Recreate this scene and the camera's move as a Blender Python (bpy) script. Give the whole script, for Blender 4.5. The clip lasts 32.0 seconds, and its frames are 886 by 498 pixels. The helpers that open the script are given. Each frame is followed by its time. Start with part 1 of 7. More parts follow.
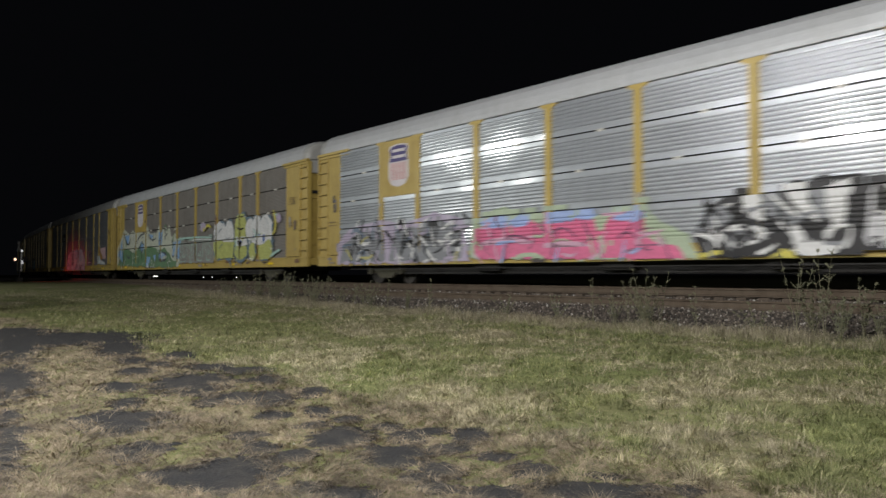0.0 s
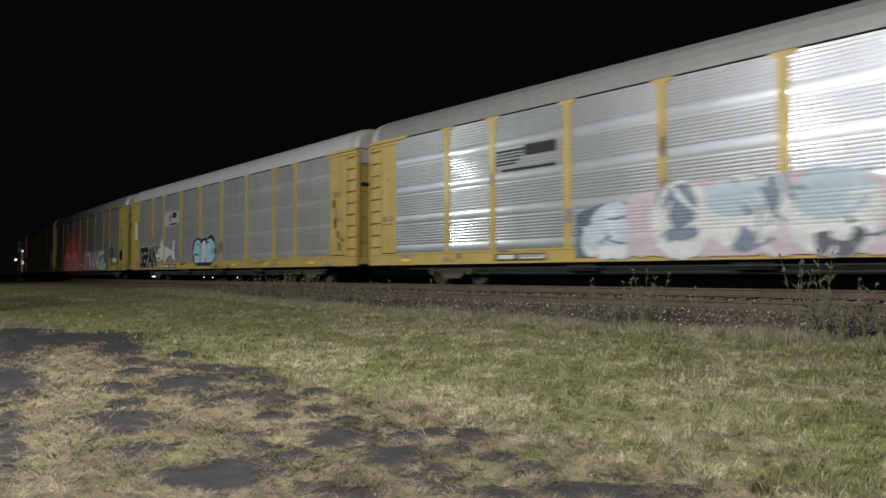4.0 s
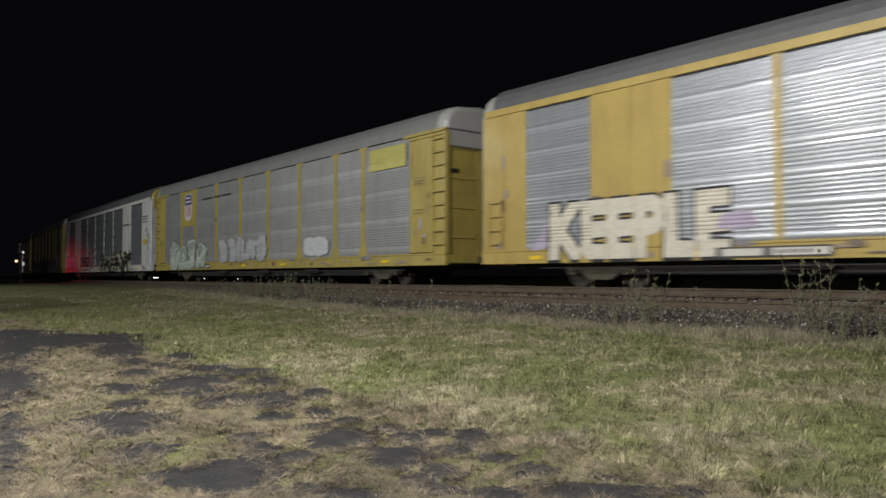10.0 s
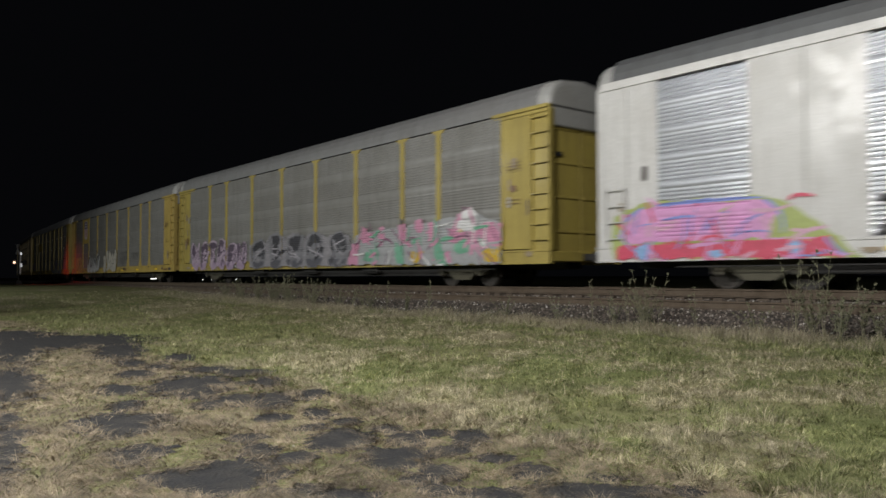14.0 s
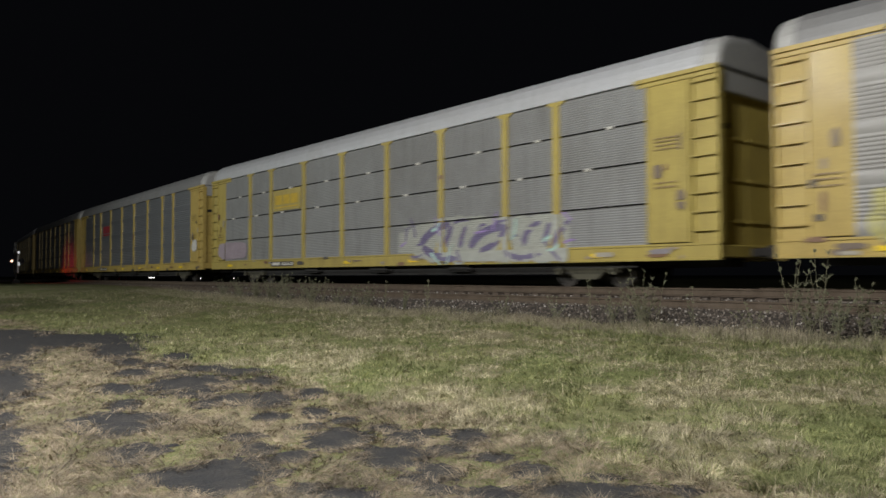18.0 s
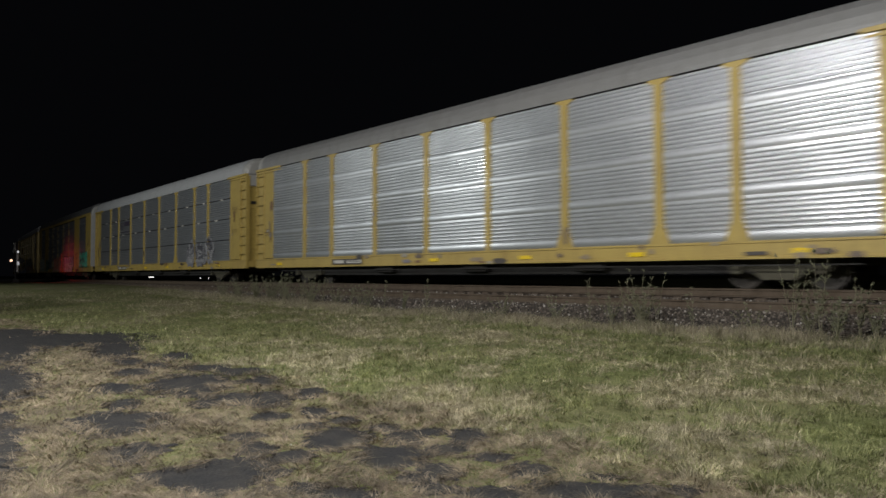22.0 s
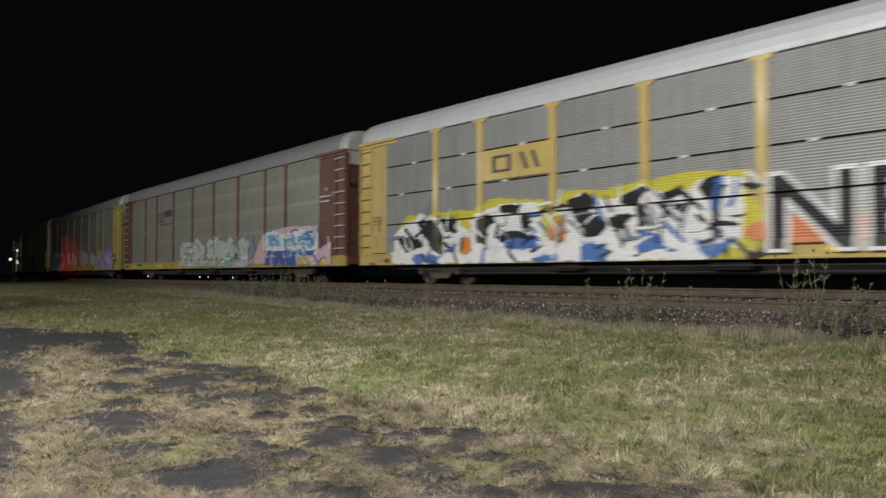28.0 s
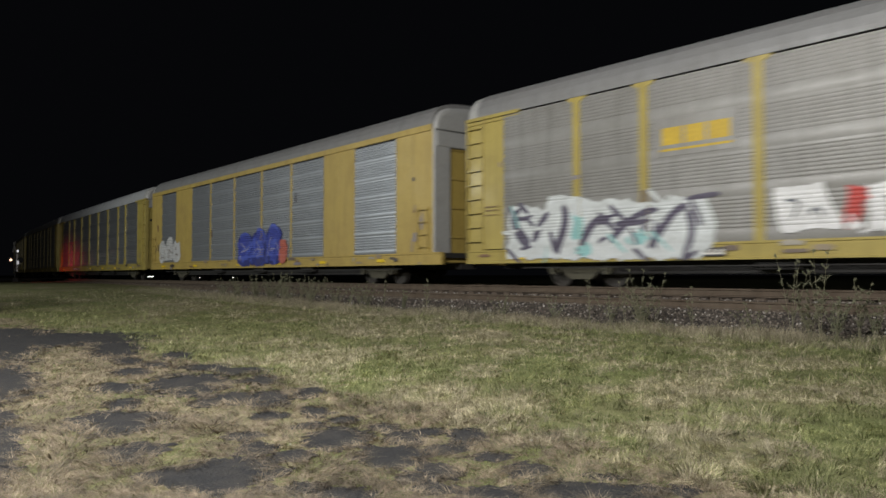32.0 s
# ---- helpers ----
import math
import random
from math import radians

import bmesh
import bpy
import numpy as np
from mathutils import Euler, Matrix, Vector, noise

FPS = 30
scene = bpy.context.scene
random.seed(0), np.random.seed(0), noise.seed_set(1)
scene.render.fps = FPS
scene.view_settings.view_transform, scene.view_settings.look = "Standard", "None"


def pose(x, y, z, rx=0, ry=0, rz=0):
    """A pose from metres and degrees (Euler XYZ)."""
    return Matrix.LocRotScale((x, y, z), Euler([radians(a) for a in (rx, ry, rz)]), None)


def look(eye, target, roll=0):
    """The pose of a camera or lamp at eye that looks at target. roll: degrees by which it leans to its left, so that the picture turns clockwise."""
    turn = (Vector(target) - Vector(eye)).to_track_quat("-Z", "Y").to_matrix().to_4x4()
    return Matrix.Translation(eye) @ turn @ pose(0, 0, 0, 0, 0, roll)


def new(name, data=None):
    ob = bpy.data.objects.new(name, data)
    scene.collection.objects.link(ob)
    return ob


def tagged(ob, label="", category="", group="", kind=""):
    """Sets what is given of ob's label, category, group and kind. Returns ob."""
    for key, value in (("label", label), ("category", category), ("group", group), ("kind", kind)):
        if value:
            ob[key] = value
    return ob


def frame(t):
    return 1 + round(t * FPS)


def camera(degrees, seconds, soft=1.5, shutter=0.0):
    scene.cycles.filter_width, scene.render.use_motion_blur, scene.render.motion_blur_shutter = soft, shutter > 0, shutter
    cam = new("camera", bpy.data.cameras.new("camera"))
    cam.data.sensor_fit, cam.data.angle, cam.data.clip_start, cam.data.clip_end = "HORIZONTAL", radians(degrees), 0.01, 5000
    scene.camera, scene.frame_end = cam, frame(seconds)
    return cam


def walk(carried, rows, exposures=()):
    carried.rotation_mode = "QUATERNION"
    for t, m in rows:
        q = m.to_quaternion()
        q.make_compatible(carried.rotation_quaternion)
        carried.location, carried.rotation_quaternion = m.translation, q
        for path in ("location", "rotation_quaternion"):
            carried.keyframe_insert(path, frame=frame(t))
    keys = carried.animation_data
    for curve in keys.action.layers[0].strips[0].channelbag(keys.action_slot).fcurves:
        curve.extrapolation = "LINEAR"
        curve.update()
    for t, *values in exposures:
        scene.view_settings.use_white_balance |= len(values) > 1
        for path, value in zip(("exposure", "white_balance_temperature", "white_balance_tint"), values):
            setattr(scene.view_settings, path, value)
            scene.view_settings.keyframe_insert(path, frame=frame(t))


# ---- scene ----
# The camera stands beside a level track at night while a train of covered car carriers runs past.
cam = camera(60.27, 32.0, soft=1.5, shutter=0.42)
EYE = Vector((0.0, 0.0, 0.30))


def stance(pan, tilt, lean):
    """The camera's pose: degrees by which it has crept to the right, upwards and to its left since the start."""
    a, e = radians(180 - 40.11 - pan), radians(1.947 + tilt)
    return look(EYE, EYE + Vector((math.cos(a) * math.cos(e), math.sin(a) * math.cos(e), math.sin(e))), lean)


walk(cam, [(0.0, stance(0, 0, 0)), (2.0, stance(-0.02, 0, 0)), (6.0, stance(-0.04, 0.04, -0.03)),
           (12.0, stance(-0.04, 0.10, -0.11)), (13.0, stance(0.0, 0.11, -0.14)), (14.5, stance(0.08, 0.13, -0.17)),
           (17.0, stance(0.17, 0.09, -0.11)), (19.0, stance(0.21, 0.05, -0.10)), (25.0, stance(0.25, 0.04, -0.02)),
           (29.0, stance(0.28, 0.0, 0.02)), (32.0, stance(0.25, 0.03, 0.0))],
     [(0.0, 0.25), (2.0, 0.36), (7.0, 0.40), (8.0, 0.34), (9.0, 0.28), (10.0, 0.31), (12.0, 0.34), (13.0, 0.26), (14.0, 0.24), (17.0, 0.38), (19.0, 0.36), (20.0, 0.24), (21.0, 0.2), (22.0, 0.0), (23.0, -0.02), (24.0, 0.2), (25.0, 0.14), (28.0, 0.42), (30.0, 0.42), (32.0, 0.36)])

# ---- night sky and lamps ----
world = bpy.data.worlds.new("night")
scene.world = world
world.use_nodes = True
world.node_tree.nodes["Background"].inputs[0].default_value = (0.75, 0.8, 1.0, 1)
world.node_tree.nodes["Background"].inputs[1].default_value = 0.0019


def lamp(name, at, watts, colour, radius=0.2, aim=None, cone=0, blend=0.5):
    light = bpy.data.lights.new(name, "SPOT" if aim else "POINT")
    light.energy, light.color, light.shadow_soft_size = watts, colour, radius
    ob = new(name, light)
    if aim:
        light.spot_size, light.spot_blend = radians(cone), blend
        ob.matrix_world = look(at, aim)
    else:
        ob.location = at
    return ob


lamp("lot_lamp", (-5.5, -0.8, 9.5), 7400, (1.0, 0.985, 0.96), 0.25)
lamp("lot_lamp", (-16.5, -6.5, 8.5), 4700, (1.0, 0.985, 0.96), 0.3)
lamp("street_lamp", (-47.0, -12.0, 9.0), 8200, (0.96, 1.0, 0.97), 0.3, (-42.0, 12.0, 0.0), 118, 1.0)
lamp("crossing_flasher", (-74.6, 13.9, 1.9), 190, (1.0, 0.03, 0.05), 0.5, (-71.5, 18.0, 0.4), 84, 1.0)

# ---- materials ----
MATS = {}


def nodes_of(name):
    m = bpy.data.materials.new(name)
    m.use_nodes = True
    nt = m.node_tree
    return m, nt.nodes, nt.links, nt.nodes["Principled BSDF"]


def ramp(nodes, links, source, stops):
    r = nodes.new("ShaderNodeValToRGB")
    while len(r.color_ramp.elements) < len(stops):
        r.color_ramp.elements.new(0.5)
    for e, (p, c) in zip(r.color_ramp.elements, stops):
        e.position, e.color = p, (*c, 1)
    links.new(source, r.inputs[0])
    return r.outputs[0]


def mixed(nodes, links, fac, a, b, kind="MIX"):
    m = nodes.new("ShaderNodeMix")
    m.data_type, m.blend_type = "RGBA", kind
    for slot, v in ((m.inputs[0], fac), (m.inputs[6], a), (m.inputs[7], b)):
        if isinstance(v, (int, float)):
            slot.default_value = v
        elif isinstance(v, tuple):
            slot.default_value = (*v, 1)
        else:
            links.new(v, slot)
    return m.outputs[2]


def surface(name, colour, rough=0.6, metal=0.0, dirt=(0.08, 0.065, 0.05), soil=0.35, streak=0.0, grain=30.0, patch=0.9, bump=0.02, spec=0.5, vary=1.0, warp=0.0, wave_scale=0.9, coat=0.0, sheen=0.18):
    """A worn painted or metal surface: broad stains, vertical streaks and fine grain, different on each piece."""
    key = (name, colour)
    if key in MATS:
        return MATS[key]
    m, nodes, links, bsdf = nodes_of(name)
    tc, info = nodes.new("ShaderNodeTexCoord"), nodes.new("ShaderNodeObjectInfo")
    mp = nodes.new("ShaderNodeMapping")
    add = nodes.new("ShaderNodeVectorMath")
    add.operation = "SCALE"
    links.new(info.outputs["Random"], add.inputs["Scale"])
    add.inputs[0].default_value = (37.0, 11.0, 23.0)
    links.new(tc.outputs["Object"], mp.inputs["Vector"])
    links.new(add.outputs[0], mp.inputs["Location"])
    big = nodes.new("ShaderNodeTexNoise")
    big.inputs["Scale"].default_value, big.inputs["Detail"].default_value, big.inputs["Roughness"].default_value = patch, 5, 0.65
    fine = nodes.new("ShaderNodeTexNoise")
    fine.inputs["Scale"].default_value, fine.inputs["Detail"].default_value = grain, 3
    mp2 = nodes.new("ShaderNodeMapping")
    mp2.inputs["Scale"].default_value = (5.0, 5.0, 0.35)
    links.new(mp.outputs[0], mp2.inputs["Vector"])
    run = nodes.new("ShaderNodeTexNoise")
    run.inputs["Scale"].default_value, run.inputs["Detail"].default_value = 1.3, 4
    links.new(mp.outputs[0], big.inputs["Vector"])
    links.new(mp.outputs[0], fine.inputs["Vector"])
    links.new(mp2.outputs[0], run.inputs["Vector"])
    f1 = ramp(nodes, links, big.outputs[0], [(0.42, (0, 0, 0)), (0.75, (soil, soil, soil))])
    c = mixed(nodes, links, f1, colour, dirt)
    if streak:
        f2 = ramp(nodes, links, run.outputs[0], [(0.5, (0, 0, 0)), (0.78, (streak, streak, streak))])
        c = mixed(nodes, links, f2, c, tuple(0.5 * d for d in dirt))
    f3 = ramp(nodes, links, fine.outputs[0], [(0.3, (0.82, 0.82, 0.82)), (0.7, (1.08, 1.08, 1.08))])
    c = mixed(nodes, links, 1.0, c, f3, "MULTIPLY")
    links.new(c, bsdf.inputs["Base Color"])
    r = ramp(nodes, links, big.outputs[0], [(0.3, (rough * (1 - 0.15 * vary),) * 3), (0.8, (min(1, rough * (1 + 0.3 * vary)),) * 3)])
    links.new(r, bsdf.inputs["Roughness"])
    bsdf.inputs["Metallic"].default_value = metal
    bsdf.inputs["Specular IOR Level"].default_value = spec
    if bump:
        b = nodes.new("ShaderNodeBump")
        b.inputs["Strength"].default_value, b.inputs["Distance"].default_value = 0.5, bump * 0.1
        links.new(fine.outputs[0], b.inputs["Height"])
        links.new(b.outputs[0], bsdf.inputs["Normal"])
    if warp:
        # sheets stand a little askew and waver
        geo, white, wave = nodes.new("ShaderNodeNewGeometry"), nodes.new("ShaderNodeTexWhiteNoise"), nodes.new("ShaderNodeTexNoise")
        white.noise_dimensions = "1D"
        links.new(info.outputs["Random"], white.inputs["W"])
        wave.inputs["Scale"].default_value, wave.inputs["Detail"].default_value = wave_scale, 2
        links.new(mp.outputs[0], wave.inputs["Vector"])
        normal = geo.outputs["Normal"]
        for source, size in ((white, warp * 1.5), (wave, warp * 1.6)):
            step, total = nodes.new("ShaderNodeVectorMath"), nodes.new("ShaderNodeVectorMath")
            step.operation, total.operation = "MULTIPLY_ADD", "ADD"
            step.inputs[1].default_value, step.inputs[2].default_value = (size, size, size), (-size / 2, -size / 2, -size / 2)
            links.new(source.outputs["Color"], step.inputs[0])
            links.new(normal, total.inputs[0])
            links.new(step.outputs[0], total.inputs[1])
            normal = total.outputs[0]
        unit = nodes.new("ShaderNodeVectorMath")
        unit.operation = "NORMALIZE"
        links.new(normal, unit.inputs[0])
        links.new(unit.outputs[0], bsdf.inputs["Normal"])
        links.new(unit.outputs[0], bsdf.inputs["Coat Normal"])
    if coat:
        bsdf.inputs["Coat Weight"].default_value, bsdf.inputs["Coat Roughness"].default_value, bsdf.inputs["Coat IOR"].default_value = coat, sheen, 2.1
    MATS[key] = m
    return m


def spray(colour):
    return surface("spray_paint", colour, rough=0.45, soil=0.18, grain=14, patch=2.0, bump=0.0)


def glow(name, colour, strength):
    m, nodes, links, bsdf = nodes_of(name)
    bsdf.inputs["Base Color"].default_value = (*colour, 1)
    bsdf.inputs["Emission Color"].default_value = (*colour, 1)
    bsdf.inputs["Emission Strength"].default_value = strength
    return m


YELLOW = surface("yellow_car_paint", (0.455, 0.335, 0.09), rough=0.5, soil=0.3, streak=0.3, dirt=(0.2, 0.12, 0.05), warp=0.05, wave_scale=1.3, coat=0.03, sheen=0.2)
OLIVE_YELLOW = surface("faded_yellow_car_paint", (0.40, 0.315, 0.075), rough=0.55, soil=0.35, streak=0.35, dirt=(0.16, 0.12, 0.05), warp=0.04, wave_scale=1.3, coat=0.04, sheen=0.2)
BROWN = surface("oxide_brown_car_paint", (0.125, 0.048, 0.035), rough=0.6, soil=0.4, streak=0.3)
WHITE = surface("white_car_paint", (0.60, 0.595, 0.58), rough=0.4, soil=0.22, streak=0.3, dirt=(0.3, 0.27, 0.22), warp=0.10, wave_scale=2.4, coat=0.08, sheen=0.2)
STEEL_BRIGHT = surface("new_galvanised_steel", (0.54, 0.56, 0.59), rough=0.35, metal=0.8, warp=0.05, coat=0.75, sheen=0.17, soil=0.12, streak=0.12, dirt=(0.4, 0.4, 0.39), patch=0.35, bump=0, vary=0.2)
STEEL_MID = surface("galvanised_steel", (0.395, 0.415, 0.445), rough=0.4, metal=0.72, warp=0.05, coat=0.32, sheen=0.19, soil=0.2, streak=0.18, dirt=(0.28, 0.28, 0.27), patch=0.4, bump=0, vary=0.25)
STEEL_DULL = surface("weathered_galvanised_steel", (0.275, 0.27, 0.255), rough=0.55, metal=0.38, warp=0.045, coat=0.06, sheen=0.25, soil=0.6, streak=0.35, dirt=(0.17, 0.16, 0.14), patch=0.5, bump=0, vary=0.3)
STEEL_SATIN = surface("satin_galvanised_steel", (0.42, 0.44, 0.47), rough=0.4, metal=0.76, warp=0.05, coat=0.55, sheen=0.15, soil=0.15, streak=0.15, dirt=(0.38, 0.38, 0.37), patch=0.35, bump=0, vary=0.25)
STEEL_PALE = surface("pale_weathered_steel", (0.365, 0.37, 0.37), rough=0.5, metal=0.45, warp=0.05, coat=0.3, sheen=0.2, soil=0.55, streak=0.35, dirt=(0.25, 0.245, 0.23), patch=0.5, bump=0, vary=0.3)
STEEL_BROWN = surface("grimy_galvanised_steel", (0.27, 0.25, 0.23), rough=0.55, metal=0.35, soil=0.5, streak=0.4, dirt=(0.13, 0.11, 0.095), patch=0.6)
STEEL_OLIVE = surface("olive_stained_steel", (0.29, 0.287, 0.252), rough=0.55, metal=0.45, soil=0.5, streak=0.4, dirt=(0.2, 0.18, 0.13), patch=0.6)
ROOF_PALE = surface("pale_roof_steel", (0.47, 0.48, 0.50), rough=0.5, metal=0.2, soil=0.3, streak=0.2, dirt=(0.35, 0.34, 0.32))
ROOF_GREY = surface("grey_roof_steel", (0.23, 0.23, 0.23), rough=0.55, metal=0.2, soil=0.35, streak=0.3, dirt=(0.18, 0.17, 0.16))
ROOF_DARK = surface("dark_roof_steel", (0.13, 0.135, 0.14), rough=0.55, metal=0.2, soil=0.35, streak=0.3, dirt=(0.09, 0.085, 0.08))
CAP_PALE = surface("pale_end_cap_steel", (0.4, 0.4, 0.39), rough=0.5, metal=0.1, soil=0.35, dirt=(0.25, 0.23, 0.2))
UNDER = surface("sooty_underframe", (0.022, 0.021, 0.020), rough=0.75, soil=0.4, dirt=(0.03, 0.024, 0.02))
# black for the shade in gaps and for parts that are painted black
BLACK = surface("black_shade_and_paint", (0.012, 0.012, 0.012), rough=0.8, soil=0.1)
TRUCK = surface("cast_truck_steel", (0.075, 0.07, 0.045), rough=0.7, soil=0.5, dirt=(0.05, 0.04, 0.03))
WHEEL = surface("wheel_steel", (0.06, 0.055, 0.05), rough=0.5, metal=0.5, soil=0.4)
REFLECT = surface("yellow_reflective_tape", (0.85, 0.60, 0.02), rough=0.3, soil=0.1)
TAG_WHITE = surface("white_stencil", (0.62, 0.6, 0.55), rough=0.5, soil=0.15)
TAG_DARK = surface("dark_stencil", (0.05, 0.045, 0.045), rough=0.5, soil=0.2)
RUST = surface("rusty_rail_steel", (0.1, 0.074, 0.05), rough=0.8, metal=0.0, soil=0.6, dirt=(0.055, 0.036, 0.025), grain=60, patch=3, bump=0.05)
TIE = surface("weathered_timber_tie", (0.10, 0.075, 0.055), rough=0.9, soil=0.5, streak=0.3, grain=20, bump=0.1)

# ---- mesh helpers ----


def mesh_of(name, verts, faces, smooth=False, slots=None):
    me = bpy.data.meshes.new(name)
    me.from_pydata(verts, [], faces)
    if slots:
        me.polygons.foreach_set("material_index", slots)
    if smooth:
        me.polygons.foreach_set("use_smooth", [True] * len(me.polygons))
    me.update()
    return me


def boxes(*specs, bevel=0.0):
    """A mesh of boxes (x0, x1, y0, y1, z0, z1), each with its own faces; bevel rounds the edges of all."""
    bm = bmesh.new()
    for x0, x1, y0, y1, z0, z1 in specs:
        vs = [bm.verts.new((x, y, z)) for x in (x0, x1) for y in (y0, y1) for z in (z0, z1)]
        for f in ((0, 1, 3, 2), (4, 6, 7, 5), (0, 4, 5, 1), (2, 3, 7, 6), (0, 2, 6, 4), (1, 5, 7, 3)):
            bm.faces.new([vs[i] for i in f])
    if bevel:
        bmesh.ops.bevel(bm, geom=list(bm.edges), offset=bevel, segments=1, affect="EDGES")
    bmesh.ops.recalc_face_normals(bm, faces=bm.faces)
    me = bpy.data.meshes.new("box")
    bm.to_mesh(me)
    bm.free()
    return me


def prism(outline, y0, y1):
    """An outline in the x-z plane given thickness from y0 (outer) to y1."""
    n = len(outline)
    verts = [(x, y0, z) for x, z in outline] + [(x, y1, z) for x, z in outline]
    faces = [tuple(range(n)), tuple(range(2 * n - 1, n - 1, -1))]
    faces += [(i, i + n, (i + 1) % n + n, (i + 1) % n) for i in range(n)]
    bm = bmesh.new()
    vs = [bm.verts.new(v) for v in verts]
    for f in faces:
        bm.faces.new([vs[i] for i in f])
    bmesh.ops.recalc_face_normals(bm, faces=bm.faces)
    me = bpy.data.meshes.new("prism")
    bm.to_mesh(me)
    bm.free()
    return me


def tube(points, radii, sides=6):
    """A tapered tube along points: verts and faces."""
    verts, faces = [], []
    pts = [Vector(p) for p in points]
    for i, p in enumerate(pts):
        d = (pts[min(i + 1, len(pts) - 1)] - pts[max(i - 1, 0)]).normalized()
        a = d.orthogonal().normalized()
        b = d.cross(a)
        for k in range(sides):
            w = 2 * math.pi * k / sides
            verts.append(tuple(p + radii[i] * (math.cos(w) * a + math.sin(w) * b)))
    for i in range(len(pts) - 1):
        for k in range(sides):
            faces.append((i * sides + k, i * sides + (k + 1) % sides, (i + 1) * sides + (k + 1) % sides, (i + 1) * sides + k))
    faces.append(tuple(range(sides - 1, -1, -1)))
    faces.append(tuple(range((len(pts) - 1) * sides, len(pts) * sides)))
    return verts, faces


def joined(parts):
    verts, faces = [], []
    for v, f in parts:
        o = len(verts)
        verts += v
        faces += [tuple(i + o for i in g) for g in f]
    return verts, faces


def part(name, me, material, parent, label="", at=None):
    """One mesh object under a thing or part; its materials are its own, so that alike pieces share mesh data."""
    ob = new(name, me)
    mats = material if isinstance(material, (list, tuple)) else [material]
    while len(me.materials) < len(mats):
        me.materials.append(None)
    for slot, m in zip(ob.material_slots, mats):
        slot.link, slot.material = "OBJECT", m
    ob.parent = parent
    if at is not None:
        ob.matrix_basis = at
    if label:
        ob["label"] = label
    return ob


def thing(name, label, category, group="", kind="", at=None):
    ob = new(name)
    ob.empty_display_size = 0.3
    if at is not None:
        ob.matrix_basis = at
    return tagged(ob, label, category, group, kind)


# ---- the line of the track: straight beside the camera, then a long curve away ----
YC, XB, RC = 16.89, -13.17, 686.1


def on_track(s, off=0.0):
    """Place and heading (radians) on the track s metres along it; off: metres to the far side."""
    if s >= XB:
        return s, YC + off, 0.0
    a = (XB - s) / RC
    return XB - (RC - off) * math.sin(a), YC + RC - (RC - off) * math.cos(a), -a


def sweep(profile, stations, off=0.0, lift=0.0):
    """A closed y-z profile swept along the track."""
    n, verts, faces = len(profile), [], []
    for s in stations:
        for y, z in profile:
            x, yy, _ = on_track(s, off + y)
            verts.append((x, yy, z + lift))
    for i in range(len(stations) - 1):
        for k in range(n):
            faces.append((i * n + k, (i + 1) * n + k, (i + 1) * n + (k + 1) % n, i * n + (k + 1) % n))
    faces.append(tuple(range(n)))
    faces.append(tuple(range(len(verts) - 1, len(verts) - n - 1, -1)))
    return mesh_of("sweep", verts, faces)


# ---- ground ----
def smooth(a, b, x):
    t = min(1.0, max(0.0, (x - a) / (b - a)))
    return t * t * (3 - 2 * t)


def ground_z(x, y):
    rise = 0.72 * smooth(-12, -55, x)
    bank = 0.16 * smooth(6.5, 13.0, y) * (1 - smooth(-12, -55, x))
    lump = 0.035 * noise.noise((x * 0.22, y * 0.22, 1.7)) + 0.015 * noise.noise((x * 0.8, y * 0.8, 5.1))
    return -1.0 + rise + bank + lump


def axis(a, b, fine_a, fine_b, step, grow=1.35):
    vals = list(np.arange(fine_a, fine_b + 1e-6, step))
    d, v = step, fine_b
    while v < b:
        d *= grow
        v += d
        vals.append(v)
    d, v = step, fine_a
    while v > a:
        d *= grow
        v -= d
        vals.insert(0, v)
    return vals


gm, nodes, links, bsdf = nodes_of("thatch_and_soil")
tc = nodes.new("ShaderNodeTexCoord")
n1, n2, n3 = (nodes.new("ShaderNodeTexNoise") for _ in range(3))
for nn, s, d in ((n1, 0.45, 6), (n2, 7.0, 6), (n3, 60.0, 3)):
    nn.inputs["Scale"].default_value, nn.inputs["Detail"].default_value = s, d
    links.new(tc.outputs["Object"], nn.inputs["Vector"])
c1 = ramp(nodes, links, n1.outputs[0], [(0.38, (0.15, 0.17, 0.068)), (0.55, (0.19, 0.185, 0.095)), (0.70, (0.26, 0.235, 0.155))])
c2 = ramp(nodes, links, n2.outputs[0], [(0.3, (0.7, 0.7, 0.66)), (0.7, (1.15, 1.12, 1.1))])
c3 = ramp(nodes, links, n3.outputs[0], [(0.3, (0.6, 0.6, 0.6)), (0.7, (1.2, 1.2, 1.2))])
cc = mixed(nodes, links, 1.0, mixed(nodes, links, 1.0, c1, c2, "MULTIPLY"), c3, "MULTIPLY")
links.new(cc, bsdf.inputs["Base Color"])
bsdf.inputs["Roughness"].default_value = 0.95
bsdf.inputs["Specular IOR Level"].default_value = 0.15
bp = nodes.new("ShaderNodeBump")
bp.inputs["Strength"].default_value, bp.inputs["Distance"].default_value = 0.8, 0.02
links.new(n3.outputs[0], bp.inputs["Height"])
links.new(bp.outputs[0], bsdf.inputs["Normal"])

